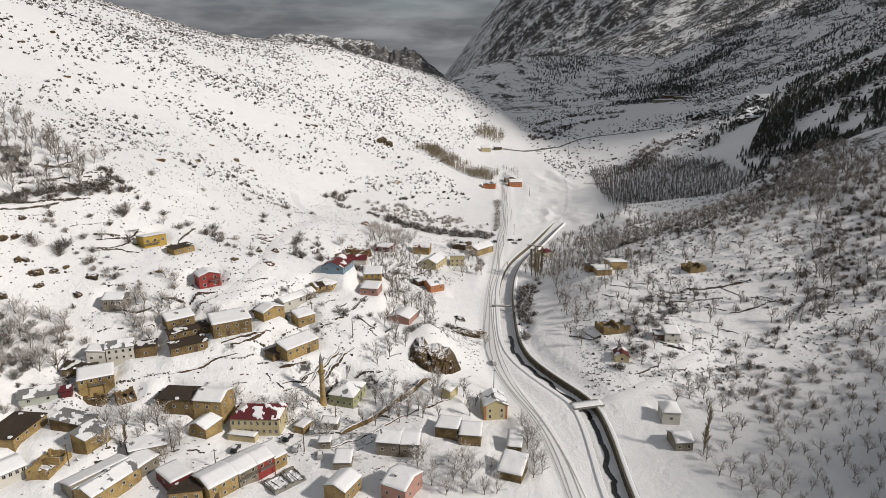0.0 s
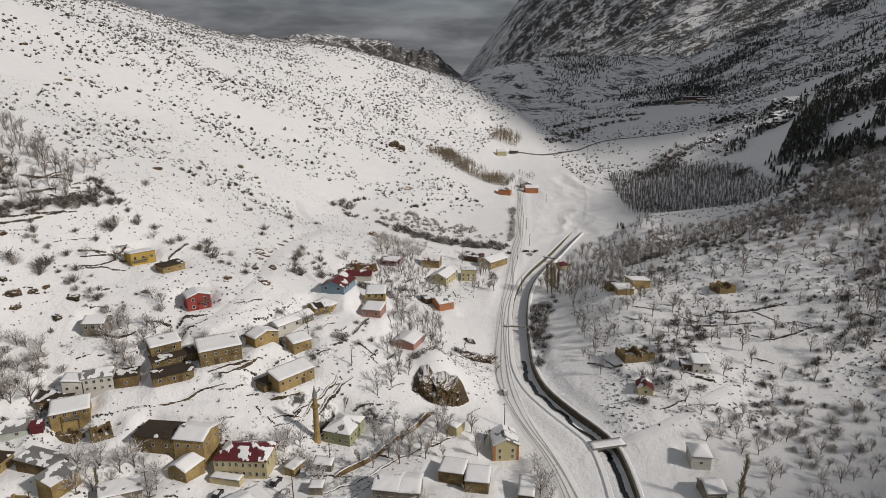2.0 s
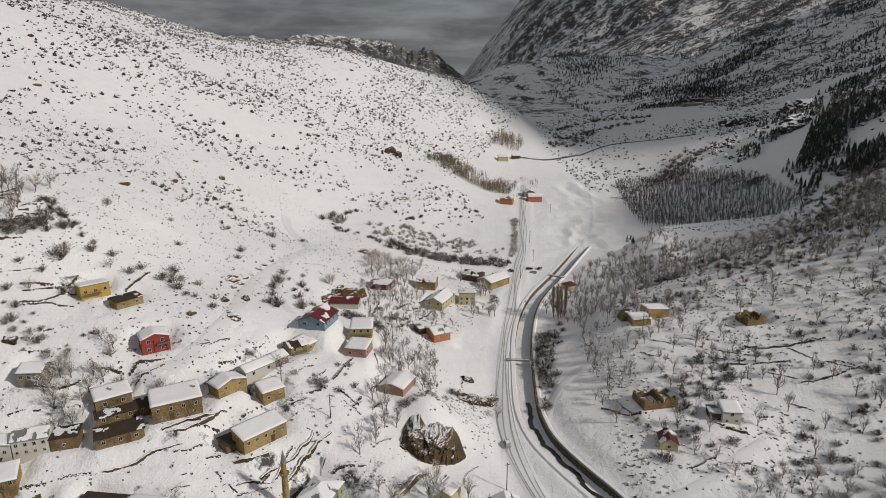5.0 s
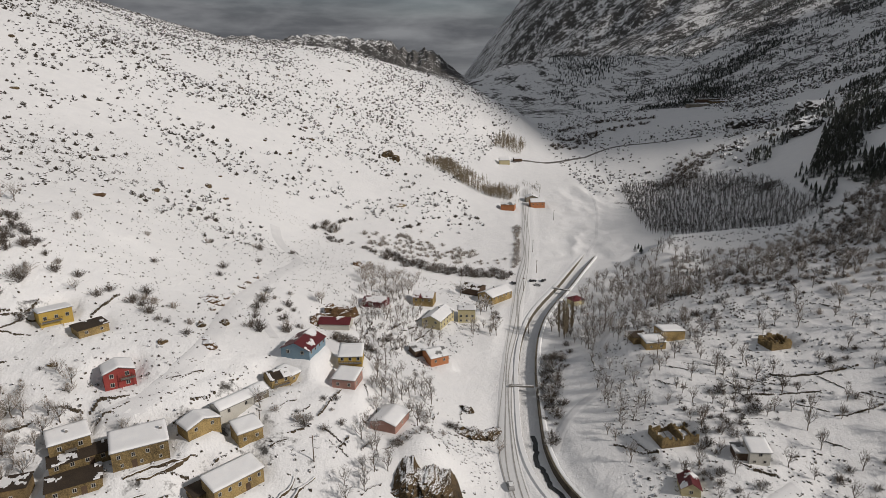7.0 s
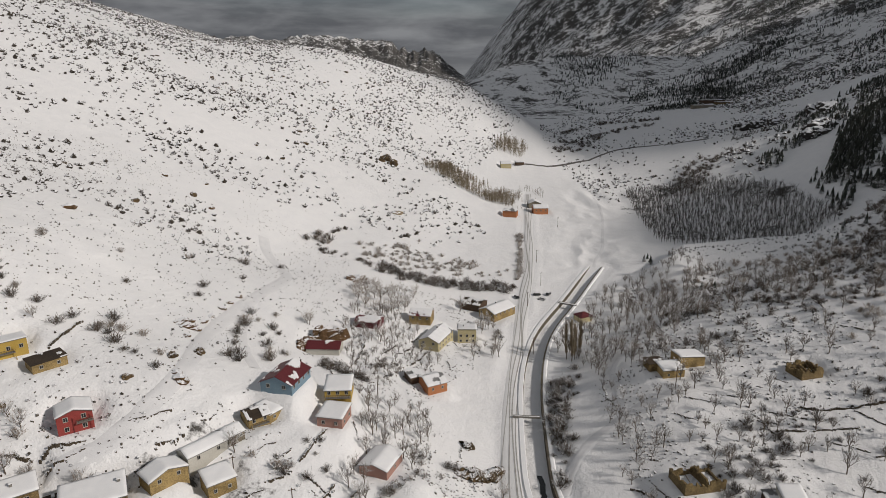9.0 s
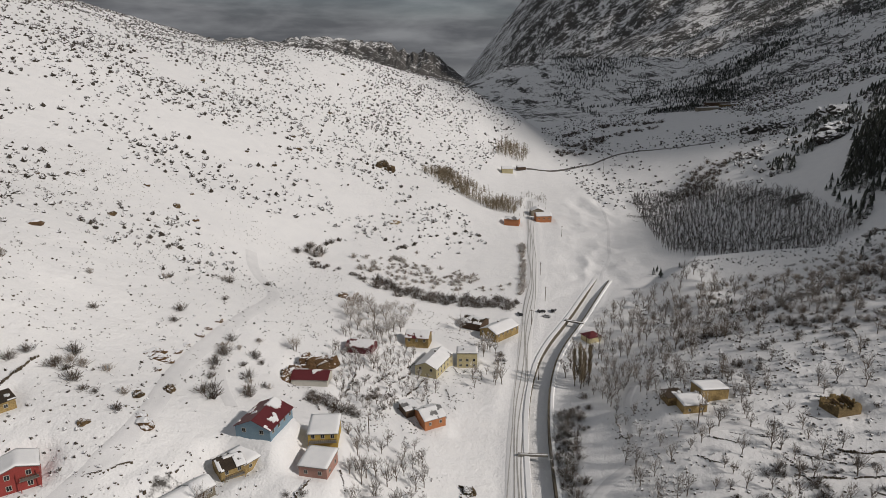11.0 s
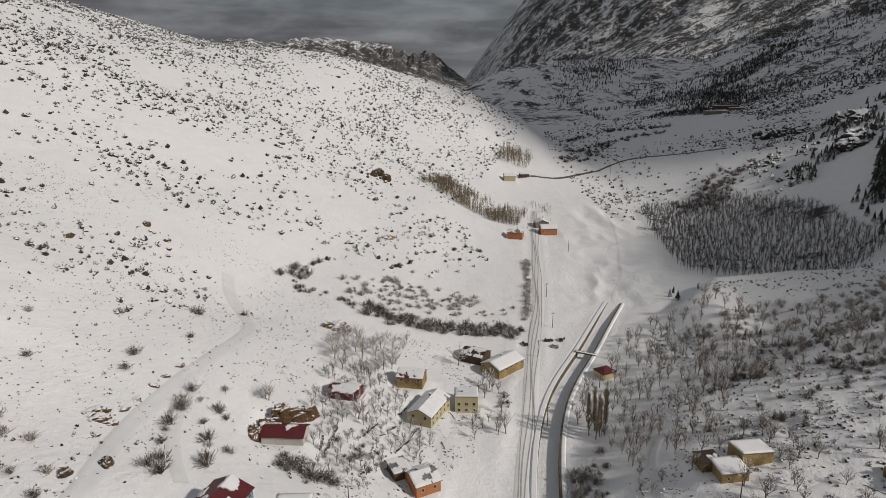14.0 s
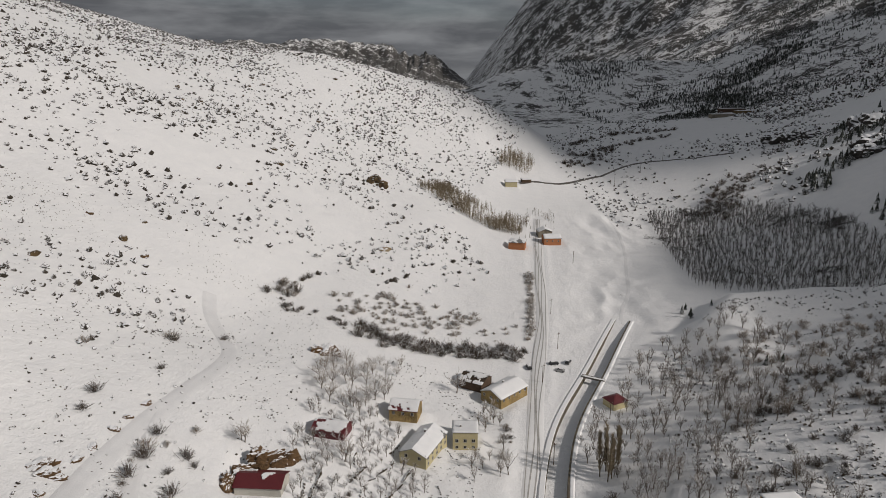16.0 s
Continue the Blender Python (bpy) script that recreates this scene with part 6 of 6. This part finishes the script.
# ---- dry stone walls ----
def stone_wall(points, height, rnd, label="rough dry-stone terrace wall with snow on top", gaps=0.05):
    """Uneven stones heaped along a line, half buried in drifts, with a snowy bank behind them."""
    line = smooth_line(points, 0.45)
    s, p = Shape(), np.array(line)
    z = ground(p[:, 0], p[:, 1])
    d = np.gradient(p, axis=0)
    d /= np.hypot(d[:, 0], d[:, 1])[:, None]
    across = np.stack([-d[:, 1], d[:, 0]], 1)
    wave, swing = rnd.uniform(0, 90), rnd.uniform(0, 90)
    for i in range(len(p) - 1):
        bury = noise.noise(Vector((i * 0.11 + wave, swing, 0)))
        if not clear(p[i, 0], p[i, 1], 0.2) or rnd.random() < gaps or bury < -0.32:
            continue
        t = height * (0.55 + 0.55 * bury) * rnd.uniform(0.7, 1.15)
        cx, cy = p[i] + across[i] * (0.5 * noise.noise(Vector((i * 0.17, swing, 5))) + rnd.gauss(0, 0.12))
        turn, wide, deep, n = math.atan2(d[i, 1], d[i, 0]), rnd.uniform(0.25, 0.5), rnd.uniform(0.18, 0.34), rnd.choice((5, 6))
        ring = []
        for j in range(n):
            a, k = 6.2832 * (j + rnd.uniform(-0.25, 0.25)) / n, rnd.uniform(0.8, 1.15)
            u, v = wide * k * math.cos(a), deep * k * math.sin(a)
            ring.append((cx + u * math.cos(turn) - v * math.sin(turn), cy + u * math.sin(turn) + v * math.cos(turn)))
        lean = rnd.uniform(0.6, 0.85)
        s.add([(u, v, z[i] - 0.6) for u, v in ring] + [(u * lean + cx * (1 - lean), v * lean + cy * (1 - lean), z[i] + t * rnd.uniform(0.8, 1.15)) for u, v in ring],
              [(j, (j + 1) % n, n + (j + 1) % n, n + j) for j in range(n)] + [tuple(range(n, 2 * n))])
    if not s.f:
        return None
    ob = new("terrace_wall", s.mesh("terrace_wall", DRY_STONE))
    return tagged(ob, label, "wall", "terrace walls")


TERRACES = [
    [(-42.5, 198.9), (-37.8, 206.1), (-35.3, 210.5)], [(-100.0, 188.4), (-90.9, 192.6), (-84.4, 194.7)],
    [(-64.2, 208.8), (-60.9, 210.0), (-56.9, 211.8)], [(-114.8, 190.2), (-106.1, 190.4)], [(-124.4, 238.2), (-117.9, 240.9), (-110.8, 241.8)],
    [(-127.3, 243.3), (-120.2, 247.0), (-113.6, 251.2)], [(-106.6, 213.7), (-101.1, 214.2), (-97.6, 217.5)], [(-90.2, 219.0), (-83.4, 221.1), (-76.1, 224.9)],
    [(119.0, 265.8), (123.5, 263.7), (128.6, 262.8), (146, 262)], [(104, 259.5), (109.8, 258.5), (119.7, 256.9), (130.9, 255.5)], [(92.5, 229.6), (97.6, 226.4), (102.9, 225.3)],
    [(80.1, 213.0), (85.9, 215.0), (91.6, 218.4)], [(104.8, 264.6), (107.2, 258.2), (108.9, 251.5)], [(132.5, 261.3), (137.7, 254.4)],
    [(129.9, 246.0), (136.6, 245.3), (150, 247)], [(61.7, 244.7), (68.0, 238.4), (72.4, 235.2)], [(-160.6, 253.0), (-152.6, 258.5), (-140.7, 266.0)],
]
HIGHER = [
    [(-160.3, 248.2), (-149.0, 255.1), (-137.0, 262.3)], [(-149.6, 266.1), (-141.8, 268.7), (-135.0, 274.1)], [(-163.9, 273.2), (-152.6, 277.8), (-146.5, 279.5)],
    [(-162.2, 244.0), (-152.7, 249.6), (-140.6, 260.6)], [(-58.7, 186.8), (-52.0, 189.2)], [(-75.0, 166.3), (-65.3, 166.4)], [(-53.9, 198.7), (-47.5, 194.9)],
    [(-27.7, 233.4), (-25.0, 240.1), (-23.0, 248.6)], [(-26.3, 229.8), (-21.4, 227.5), (-18.7, 225.7)], [(-23.5, 225.9), (-17.7, 223.0)],
    [(-16.4, 251.6), (-13.0, 243.9), (-16.3, 239.4)], [(-16.7, 223.4), (-12.4, 230.9)], [(-38.5, 221.6), (-34.7, 224.8)], [(-21.1, 223.4), (-18.3, 229.8)],
    [(-3.1, 311.4), (3.5, 330.1)], [(-33.3, 233.2), (-30.1, 236.9)], [(-20.9, 315.0), (-21.6, 307.4), (-22.7, 302.4)], [(-24.0, 308.5), (-23.9, 301.7)],
    [(-8.8, 316.2), (-3.6, 327.8)], [(-13.1, 314.1), (-9.7, 323.5)], [(36, 250), (34.5, 270), (38, 300)],
    [(-156, 259), (-148, 265), (-141, 272)], [(-163, 259), (-156, 265), (-149, 271)], [(-156, 276), (-151, 284)], [(-147, 273), (-142, 276)], [(-126, 239), (-119, 242), (-116, 251)],
    [(-159, 271), (-153, 287)], [(-129, 245), (-120, 249), (-116, 256)], [(-96, 221), (-89, 222), (-75, 228)], [(-100, 254), (-98, 268)],
]
wr = random.Random(21)
for line in TERRACES + HIGHER:
    stone_wall(line, wr.uniform(0.7, 1.25), wr)
# broken pieces of wall along the contours
for poly, count, seed, long in (([(-125, 150), (-60, 140), (-5, 150), (0, 200), (-6, 240), (-45, 252), (-120, 225)], 42, 71, 8.0), ([(60, 208), (170, 215), (215, 300), (150, 320), (66, 300)], 36, 72, 10.0),
                                ([(-175, 210), (-118, 205), (-95, 250), (-130, 300), (-185, 290)], 18, 73, 12.0), ([(-36, 285), (2, 280), (22, 325), (12, 345), (-20, 345)], 22, 74, 7.0),
                                ([(-14, 200), (18, 205), (26, 270), (4, 280), (-12, 240)], 22, 75, 6.0)):
    for x, y in scatter(poly, count, seed, 3.0, 1.0):
        sx, sy = gz(x + 2, y) - gz(x - 2, y), gz(x, y + 2) - gz(x, y - 2)
        slope = math.hypot(sx, sy) or 1.0
        dx, dy, half = -sy / slope, sx / slope, wr.uniform(0.3, 0.6) * long
        stone_wall([(x - dx * half, y - dy * half), (x + wr.uniform(-0.8, 0.8), y + wr.uniform(-0.8, 0.8)), (x + dx * half, y + dy * half)], wr.uniform(0.3, 0.75), wr, gaps=0.3)


def masonry_wall(points, height, wide, mat, rnd, label, cap=0.14, rough=0.25):
    """One solid wall along a line, its crest uneven, with snow lying on it."""
    p = np.array(smooth_line(points, 0.55))
    z = ground(p[:, 0], p[:, 1])
    d = np.gradient(p, axis=0)
    d /= np.hypot(d[:, 0], d[:, 1])[:, None]
    side = np.stack([-d[:, 1], d[:, 0]], 1)
    body, snow, seed = Shape(), Shape(), rnd.uniform(0, 99)
    for i in range(len(p)):
        ends = min(1.0, 0.2 + i * 0.15, 0.2 + (len(p) - 1 - i) * 0.15)
        t = height * ends * (1 + rough * (noise.noise(Vector((i * 0.16, seed, 0))) + 0.7 * noise.noise(Vector((i * 0.55, seed, 3))))) + rnd.uniform(-0.05, 0.05)
        q = p[i] + side[i] * (rough * 0.9 * noise.noise(Vector((i * 0.14, seed, 4))) + rnd.gauss(0, 0.09 * rough))
        for o, h in ((-wide * 0.6, z[i] - 0.8), (-wide * 0.45, z[i] + t), (wide * 0.45, z[i] + t), (wide * 0.6, z[i] - 0.8)):
            body.v.append((*(q + side[i] * o), h))
        for o, h in ((-wide * 0.5, 0.01), (-wide * 0.3, cap), (wide * 0.3, cap * rnd.uniform(0.7, 1.2)), (wide * 0.5, 0.01)):
            snow.v.append((*(q + side[i] * o), z[i] + t + h))
    for s in (body, snow):
        s.f = [(4 * i + j, 4 * i + j + 1, 4 * i + j + 5, 4 * i + j + 4) for i in range(len(p) - 1) for j in range(3)] + [(3, 2, 1, 0), tuple(range(4 * len(p) - 4, 4 * len(p)))]
    w = thing("terrace_wall", pose(0, 0, 0), label, "wall", "terrace walls")
    part("wall", body, mat, w)
    part("snow_cap", snow, ROOF_SNOW, w, "snow on the crest", smooth=True)
    return w


BANK = material("bank_earth", (0.018, 0.013, 0.008), (0.13, 0.092, 0.048), 0.95, 0.9, 0.9, low=0.34, high=0.66, cap=0.3)
masonry_wall([(-27, 179), (-20, 184), (-12, 193), (-6, 198), (-1, 205), (2, 210)], 1.7, 0.6, MUD, wr, "tall ochre retaining wall below the orchard")
for line, height in (([(-17, 180), (-10, 187), (-2, 191), (4, 195), (9, 201)], 0.9), ([(-30, 172), (-22, 176), (-17, 180)], 0.7), ([(-40, 200), (-37, 205), (-33, 211), (-31, 215)], 1.0), ([(-36, 201), (-33, 207), (-29, 213), (-26, 216)], 1.1),
                     ([(-34, 197), (-31, 203), (-27, 209)], 1.1), ([(-51, 202), (-46, 202), (-42, 206)], 0.8), ([(-48, 197), (-44, 199), (-40, 200)], 0.7), ([(-68, 207), (-63, 209), (-58, 214)], 0.8),
                     ([(-85, 194), (-77, 197), (-70, 202), (-65, 205)], 1.0), ([(-71, 206.5), (-63, 211), (-56, 215)], 0.8), ([(-43, 200), (-39, 204)], 0.7)):
    masonry_wall(line, 0.45 * height, 0.6, BANK, wr, "dark earth and stone terrace bank under snow", 0.16, 1.0)


DARK_ROCK = material("dark_rock", (0.014, 0.013, 0.012), (0.07, 0.064, 0.056), 0.95, 3.0, 0.9, cap=0.30)


# ---- rocks, cliffs and rubble ----
def rock(name, x, y, z, sx, sy, sz, seed, mat, label, turn=0.0, fine=3):
    bm = bmesh.new()
    bmesh.ops.create_icosphere(bm, subdivisions=fine, radius=1.0)
    off = Vector((seed * 7.7, seed * 3.1, seed * 5.3))
    for v in bm.verts:
        n = noise.fractal(v.co * 1.3 + off, 0.9, 2.1, 5) + 0.5 * abs(noise.noise(v.co * 3.1 + off))
        v.co *= 1 + 0.42 * n
        v.co = Vector((v.co.x * sx, v.co.y * sy, v.co.z * sz))
    me = bpy.data.meshes.new(name)
    bm.to_mesh(me)
    bm.free()
    me.materials.append(mat)
    ob = new(name, me)
    ob.matrix_basis = pose(x, y, z, 0, 0, turn)
    return tagged(ob, label, "rock")


TAN_ROCK = material("tan_boulder", (0.14, 0.10, 0.05), (0.30, 0.23, 0.13), 0.9, 1.0, 0.7, cap=0.2)


def cliff(foot, back, lift, seed, label, name="rock_bluff"):
    """A broken rock face over a foot line: it rises steeply, then leans back into the slope behind."""
    p = np.array(smooth_line(foot, 0.45))
    n, m = len(p), 26
    fz = ground(p[:, 0], p[:, 1]) - 1.0
    tz = ground(p[:, 0] + back[0], p[:, 1] + back[1])
    s = Shape()
    for j in range(m):
        v = j / (m - 1)
        for i in range(n):
            ends = min(1.0, i / (0.22 * n), (n - 1 - i) / (0.22 * n))
            q = Vector((p[i, 0], p[i, 1], 0)) * 0.33 + Vector((seed, 0, v * 2.6))
            jag = noise.fractal(q, 0.8, 2.2, 6) + 0.9 * abs(noise.noise(q * 2.3))
            k = v ** 2.6 * (1.0 + 0.25 * jag)
            top = tz[i] + lift * ends * (1 + 0.5 * noise.noise(q * 0.8)) * (1 - v ** 6) - 0.5 * v ** 6
            z = fz[i] + max(0.0, top - fz[i]) * (v ** 0.55) * (0.25 + 0.75 * ends) + 0.8 * jag * v
            out = -2.3 * jag * math.sin(math.pi * min(1.0, v + 0.1)) * ends
            s.v.append((p[i, 0] + back[0] * k + 0.25 * out, p[i, 1] + back[1] * k + out, z))
    s.f = [(j * n + i, j * n + i + 1, (j + 1) * n + i + 1, (j + 1) * n + i) for j in range(m - 1) for i in range(n - 1)]
    ob = new(name, s.mesh(name, CLIFF))
    return tagged(ob, label, "rock")


cliff([(-7, 217), (-2, 215), (4, 214), (10, 216), (15, 220)], (-0.5, 11), 2.6, 4.0, "steep brown rock bluff with snow on its ledges")
cliff([(11, 252), (18, 251), (25, 255), (30, 262)], (-3, 4), 2.6, 9.0, "dark overhanging rock beside the road with snow on top")
cliff([(14, 268), (17, 266.5), (20, 269)], (-1, 3), 2.2, 15.0, "dark rock rib breaking through the snow")
for x, y, dz, sx, sy, sz in ((-40.5, 308, 0.6, 3.6, 2.0, 3.2), (-36, 312.5, 0.8, 4.2, 1.8, 3.2), (-30.5, 314.5, 0.6, 3.8, 1.6, 2.8), (-42.5, 303, 0.4, 2.0, 2.8, 3.0)):
    rock("earth_bank", x, y, gz(x, y) + dz, sx, sy, sz, x + 90, EARTH, "raw brown earth bank cut behind a barn", 25, 4)
for x, y, r in ((-65, 269, 1.4), (-100, 232, 0.9), (-122, 226, 1.5), (-124, 218, 1.2), (-76, 247, 1.0), (-70, 262, 1.2)):
    rock("boulder", x, y, gz(x, y), r * 1.5, r, r, x + 130, CLIFF, "dark broken rock and roots in the snow", x * 9, 3)
for x, y, r in ((-77, 287, 2.0), (-75, 285.5, 1.6), (-64, 251.5, 1.8), (-65.5, 253.5, 1.2), (-71.6, 292, 0.9), (-71.4, 298, 1.0), (-70.5, 306, 1.0), (-69.8, 312, 0.9), (-68.5, 320, 1.0), (-72, 285, 1.1), (-72.5, 279, 0.9)):
    rock("boulder", x, y, gz(x, y), r * 1.7, r, r * 0.75, x + 11, EARTH, "dark eroded earth edge showing through the snow", y * 7, 3)
for x, y, r in ((-140, 222, 1.7), (-137, 218, 1.2), (-147, 225, 1.3), (-145, 226, 1.2), (-135, 225, 1.0), (-154, 243, 1.0), (-152, 234, 1.2), (-145, 210, 1.5), (-155, 231, 1.2), (-132, 228, 0.9)):
    rock("boulder", x, y, gz(x, y), r * 1.4, r, r * 0.9, x + 31, CLIFF, "dark broken rock and roots in the snow", x * 9, 3)
for x, y, r in ((-36, 389.5, 2.0), (-32.5, 391.5, 2.6), (-29, 390, 1.7), (-33, 388, 1.5)):
    rock("boulder", x, y, gz(x, y) + 0.4, r * 1.4, r, r * 1.1, x + 130, EARTH, "dark clump of earth and roots in the snow", x * 9, 3)
for x, y, r in ((372, 832, 12), (386, 815, 9), (392, 742, 13), (402, 760, 10), (366, 850, 8), (330, 640, 8), (345, 655, 10)):
    rock("crag", x, y, gz(x, y), r * 1.3, r, r * 0.9, x + 7, DARK_ROCK, "dark crag jutting from the mountainside", x, 4)
rock("boulder", -22, 520, gz(-22, 520) + 0.3, 3.4, 2.4, 1.9, 3, TAN_ROCK, "tan boulder alone on the snowy slope", 20, 3)
for x, y, r in ((-38, 640, 3.6), (-33, 632, 3.0), (-42, 634, 2.4)):
    rock("crag", x, y, gz(x, y) + 0.5, r * 1.3, r, r * 1.3, x + 7, CLIFF, "dark crag jutting from the hillside", 0, 3)
rr = random.Random(33)
for x, y, z in many([(-220, 330), (-120, 330), (-80, 480), (-60, 900), (-300, 900), (-330, 420)], 46, 41, 0.0):
    r = rr.uniform(0.8, 2.0)
    rock("boulder", x, y, z, r * 1.6, r, r * 0.8, x, CLIFF if rr.random() < 0.8 else EARTH, "dark rock breaking through the snow", rr.uniform(0, 180), 2)


def stone(x, y, z, r, rnd):
    def make(s):
        a = rnd.uniform(0, 6.28)
        ring = [(x + r * rnd.uniform(0.6, 1.3) * math.cos(a + 1.257 * i), y + r * rnd.uniform(0.6, 1.3) * math.sin(a + 1.257 * i)) for i in range(5)]
        s.add([(u, v, z - 0.3) for u, v in ring] + [(u * 0.7 + x * 0.3, v * 0.7 + y * 0.3, z + r * rnd.uniform(0.3, 0.9)) for u, v in ring],
              [(i, (i + 1) % 5, 5 + (i + 1) % 5, 5 + i) for i in range(5)] + [(5, 6, 7, 8, 9)])
    return make


for nm, poly, count, seed, low, high in (
        ("village_rubble", [(-125, 140), (-60, 135), (-5, 150), (0, 200), (-6, 240), (-45, 250), (-120, 225)], 1500, 51, 0.12, 0.42),
        ("bluff_rubble", [(-12, 200), (16, 205), (30, 250), (22, 275), (2, 270), (-10, 230)], 420, 52, 0.12, 0.5),
        ("knoll_rubble", [(60, 206), (170, 215), (200, 290), (120, 320), (64, 300)], 1700, 53, 0.15, 0.55),
        ("hamlet_rubble", [(-45, 290), (0, 280), (24, 330), (30, 400), (-6, 400), (-40, 350)], 700, 54, 0.12, 0.45),
        ("hill_stones", [(-230, 230), (-70, 230), (-40, 330), (-40, 420), (-120, 470), (-260, 420)], 3200, 56, 0.12, 0.34),
        ("upper_rubble", [(-150, 200), (-70, 215), (-60, 300), (-110, 330), (-170, 270)], 420, 55, 0.12, 0.5)):
    rows_of(nm, "dark stones and rubble poking through the snow", "stones", DRY_STONE,
            [stone(x, y, z, rr.uniform(low, high), rr) for x, y, z in many(poly, count, seed, 0.55, 22) if clear(x, y, 0.3)])


# ---- poles and cars ----
def pole(x, y, h=7.5):
    p = thing("utility_pole", pose(x, y, gz(x, y), 0, 0, 20), "weathered timber utility pole with a crossarm", "pole", "utility poles")
    part("post", Shape().tube((0, 0, -0.5), (0, 0, h), 0.16, 0.11, 7), TIMBER, p)
    part("crossarm", Shape().box(-0.8, 0.8, -0.06, 0.06, h - 0.6, h - 0.48), TIMBER, p)
    for a in (-0.7, 0.7):
        part("insulator", Shape().tube((a, 0, h - 0.48), (a, 0, h - 0.3), 0.05, 0.04, 6), FRAME, p)


for x, y, h in ((25.5, 209.4, 9), (-36.9, 170.0, 8), (-26.6, 219.6, 8), (-12.5, 279.9, 7), (-75.3, 167.0, 8), (-28.9, 183.4, 8), (-42.7, 227.7, 7), (84.9, 278.4, 8), (187.7, 806.0, 13),
                (224.2, 841.3, 10), (258.5, 874.8, 10), (67.5, 468.4, 8), (72.8, 369.4, 7), (52.5, 396.9, 8), (64.3, 429.3, 8), (48.2, 344.1, 8), (96.0, 554.8, 8), (-60.5, 160.5, 8), (-99, 156, 7)):
    pole(x, y, h)


def car(x, y, turn, paint, label):
    c = thing("car", pose(x, y, gz(x, y) + 0.12, 0, 0, turn), label, "car", "parked cars")
    prof = [(-2.1, 0.35), (-2.1, 0.85), (-1.75, 0.95), (-1.35, 1.42), (0.35, 1.45), (0.95, 0.98), (1.95, 0.82), (2.1, 0.6), (2.1, 0.35)]
    s, n = Shape(), len(prof)
    s.v = [(a, (-0.82 if b < 1.1 else -0.66), b) for a, b in prof] + [(a, (0.82 if b < 1.1 else 0.66), b) for a, b in prof]
    s.f = [(i, (i + 1) % n, n + (i + 1) % n, n + i) for i in range(n)] + [tuple(range(n - 1, -1, -1)), tuple(range(n, 2 * n))]
    part("body", s, paint, c)
    part("window", Shape().add([(0.42, -0.6, 1.4), (0.42, 0.6, 1.4), (0.94, 0.72, 1.02), (0.94, -0.72, 1.02)], [(0, 1, 2, 3)]), GLASS, c, "dark windscreen", at=pose(0.03, 0, 0.02))
    for sd in (-1, 1):
        part("window", Shape().box(-1.2, 0.4, sd * 0.77 - 0.02, sd * 0.77 + 0.02, 1.0, 1.34), GLASS, c, "dark side windows")
    part("roof_snow", Shape().box(-1.3, 0.3, -0.62, 0.62, 1.45, 1.6), ROOF_SNOW, c, "snow on the roof")
    for a in (-1.35, 1.3):
        for b in (-0.8, 0.8):
            part("wheel", Shape().tube((a, b - 0.1, 0.32), (a, b + 0.1, 0.32), 0.33, 0.33, 12), TYRE, c)


for x, y, turn, dark, label in ((-39.5, 170.9, 80, False, "silver car with snow on its roof in the square"), (-31.9, 168.0, 100, False, "pale hatchback standing in the square"),
                              (-42.6, 174.3, 70, True, "dark car beside the school"), (-36.2, 180.0, 95, False, "white van by the garage"),
                              (-44.4, 168.6, 85, True, "dark car parked below the school"), (-57, 168.3, 80, True, "dark car parked before the school wall"),
                              (59.9, 413.5, 10, True, "dark car parked by the channel"), (61.5, 408.0, 165, False, "white car parked by the channel"),
                              (66.5, 415.8, 60, True, "dark car nosing into a snow bank"), (48.6, 409.6, 100, True, "dark car beside the farmhouse"),
                              (28.0, 232.0, 95, False, "grey car driving down the snowy road"), (-72.0, 221.4, 60, True, "dark car above the red house")):
    car(x, y, turn, CAR_DARK if dark else CAR_GREY, label)
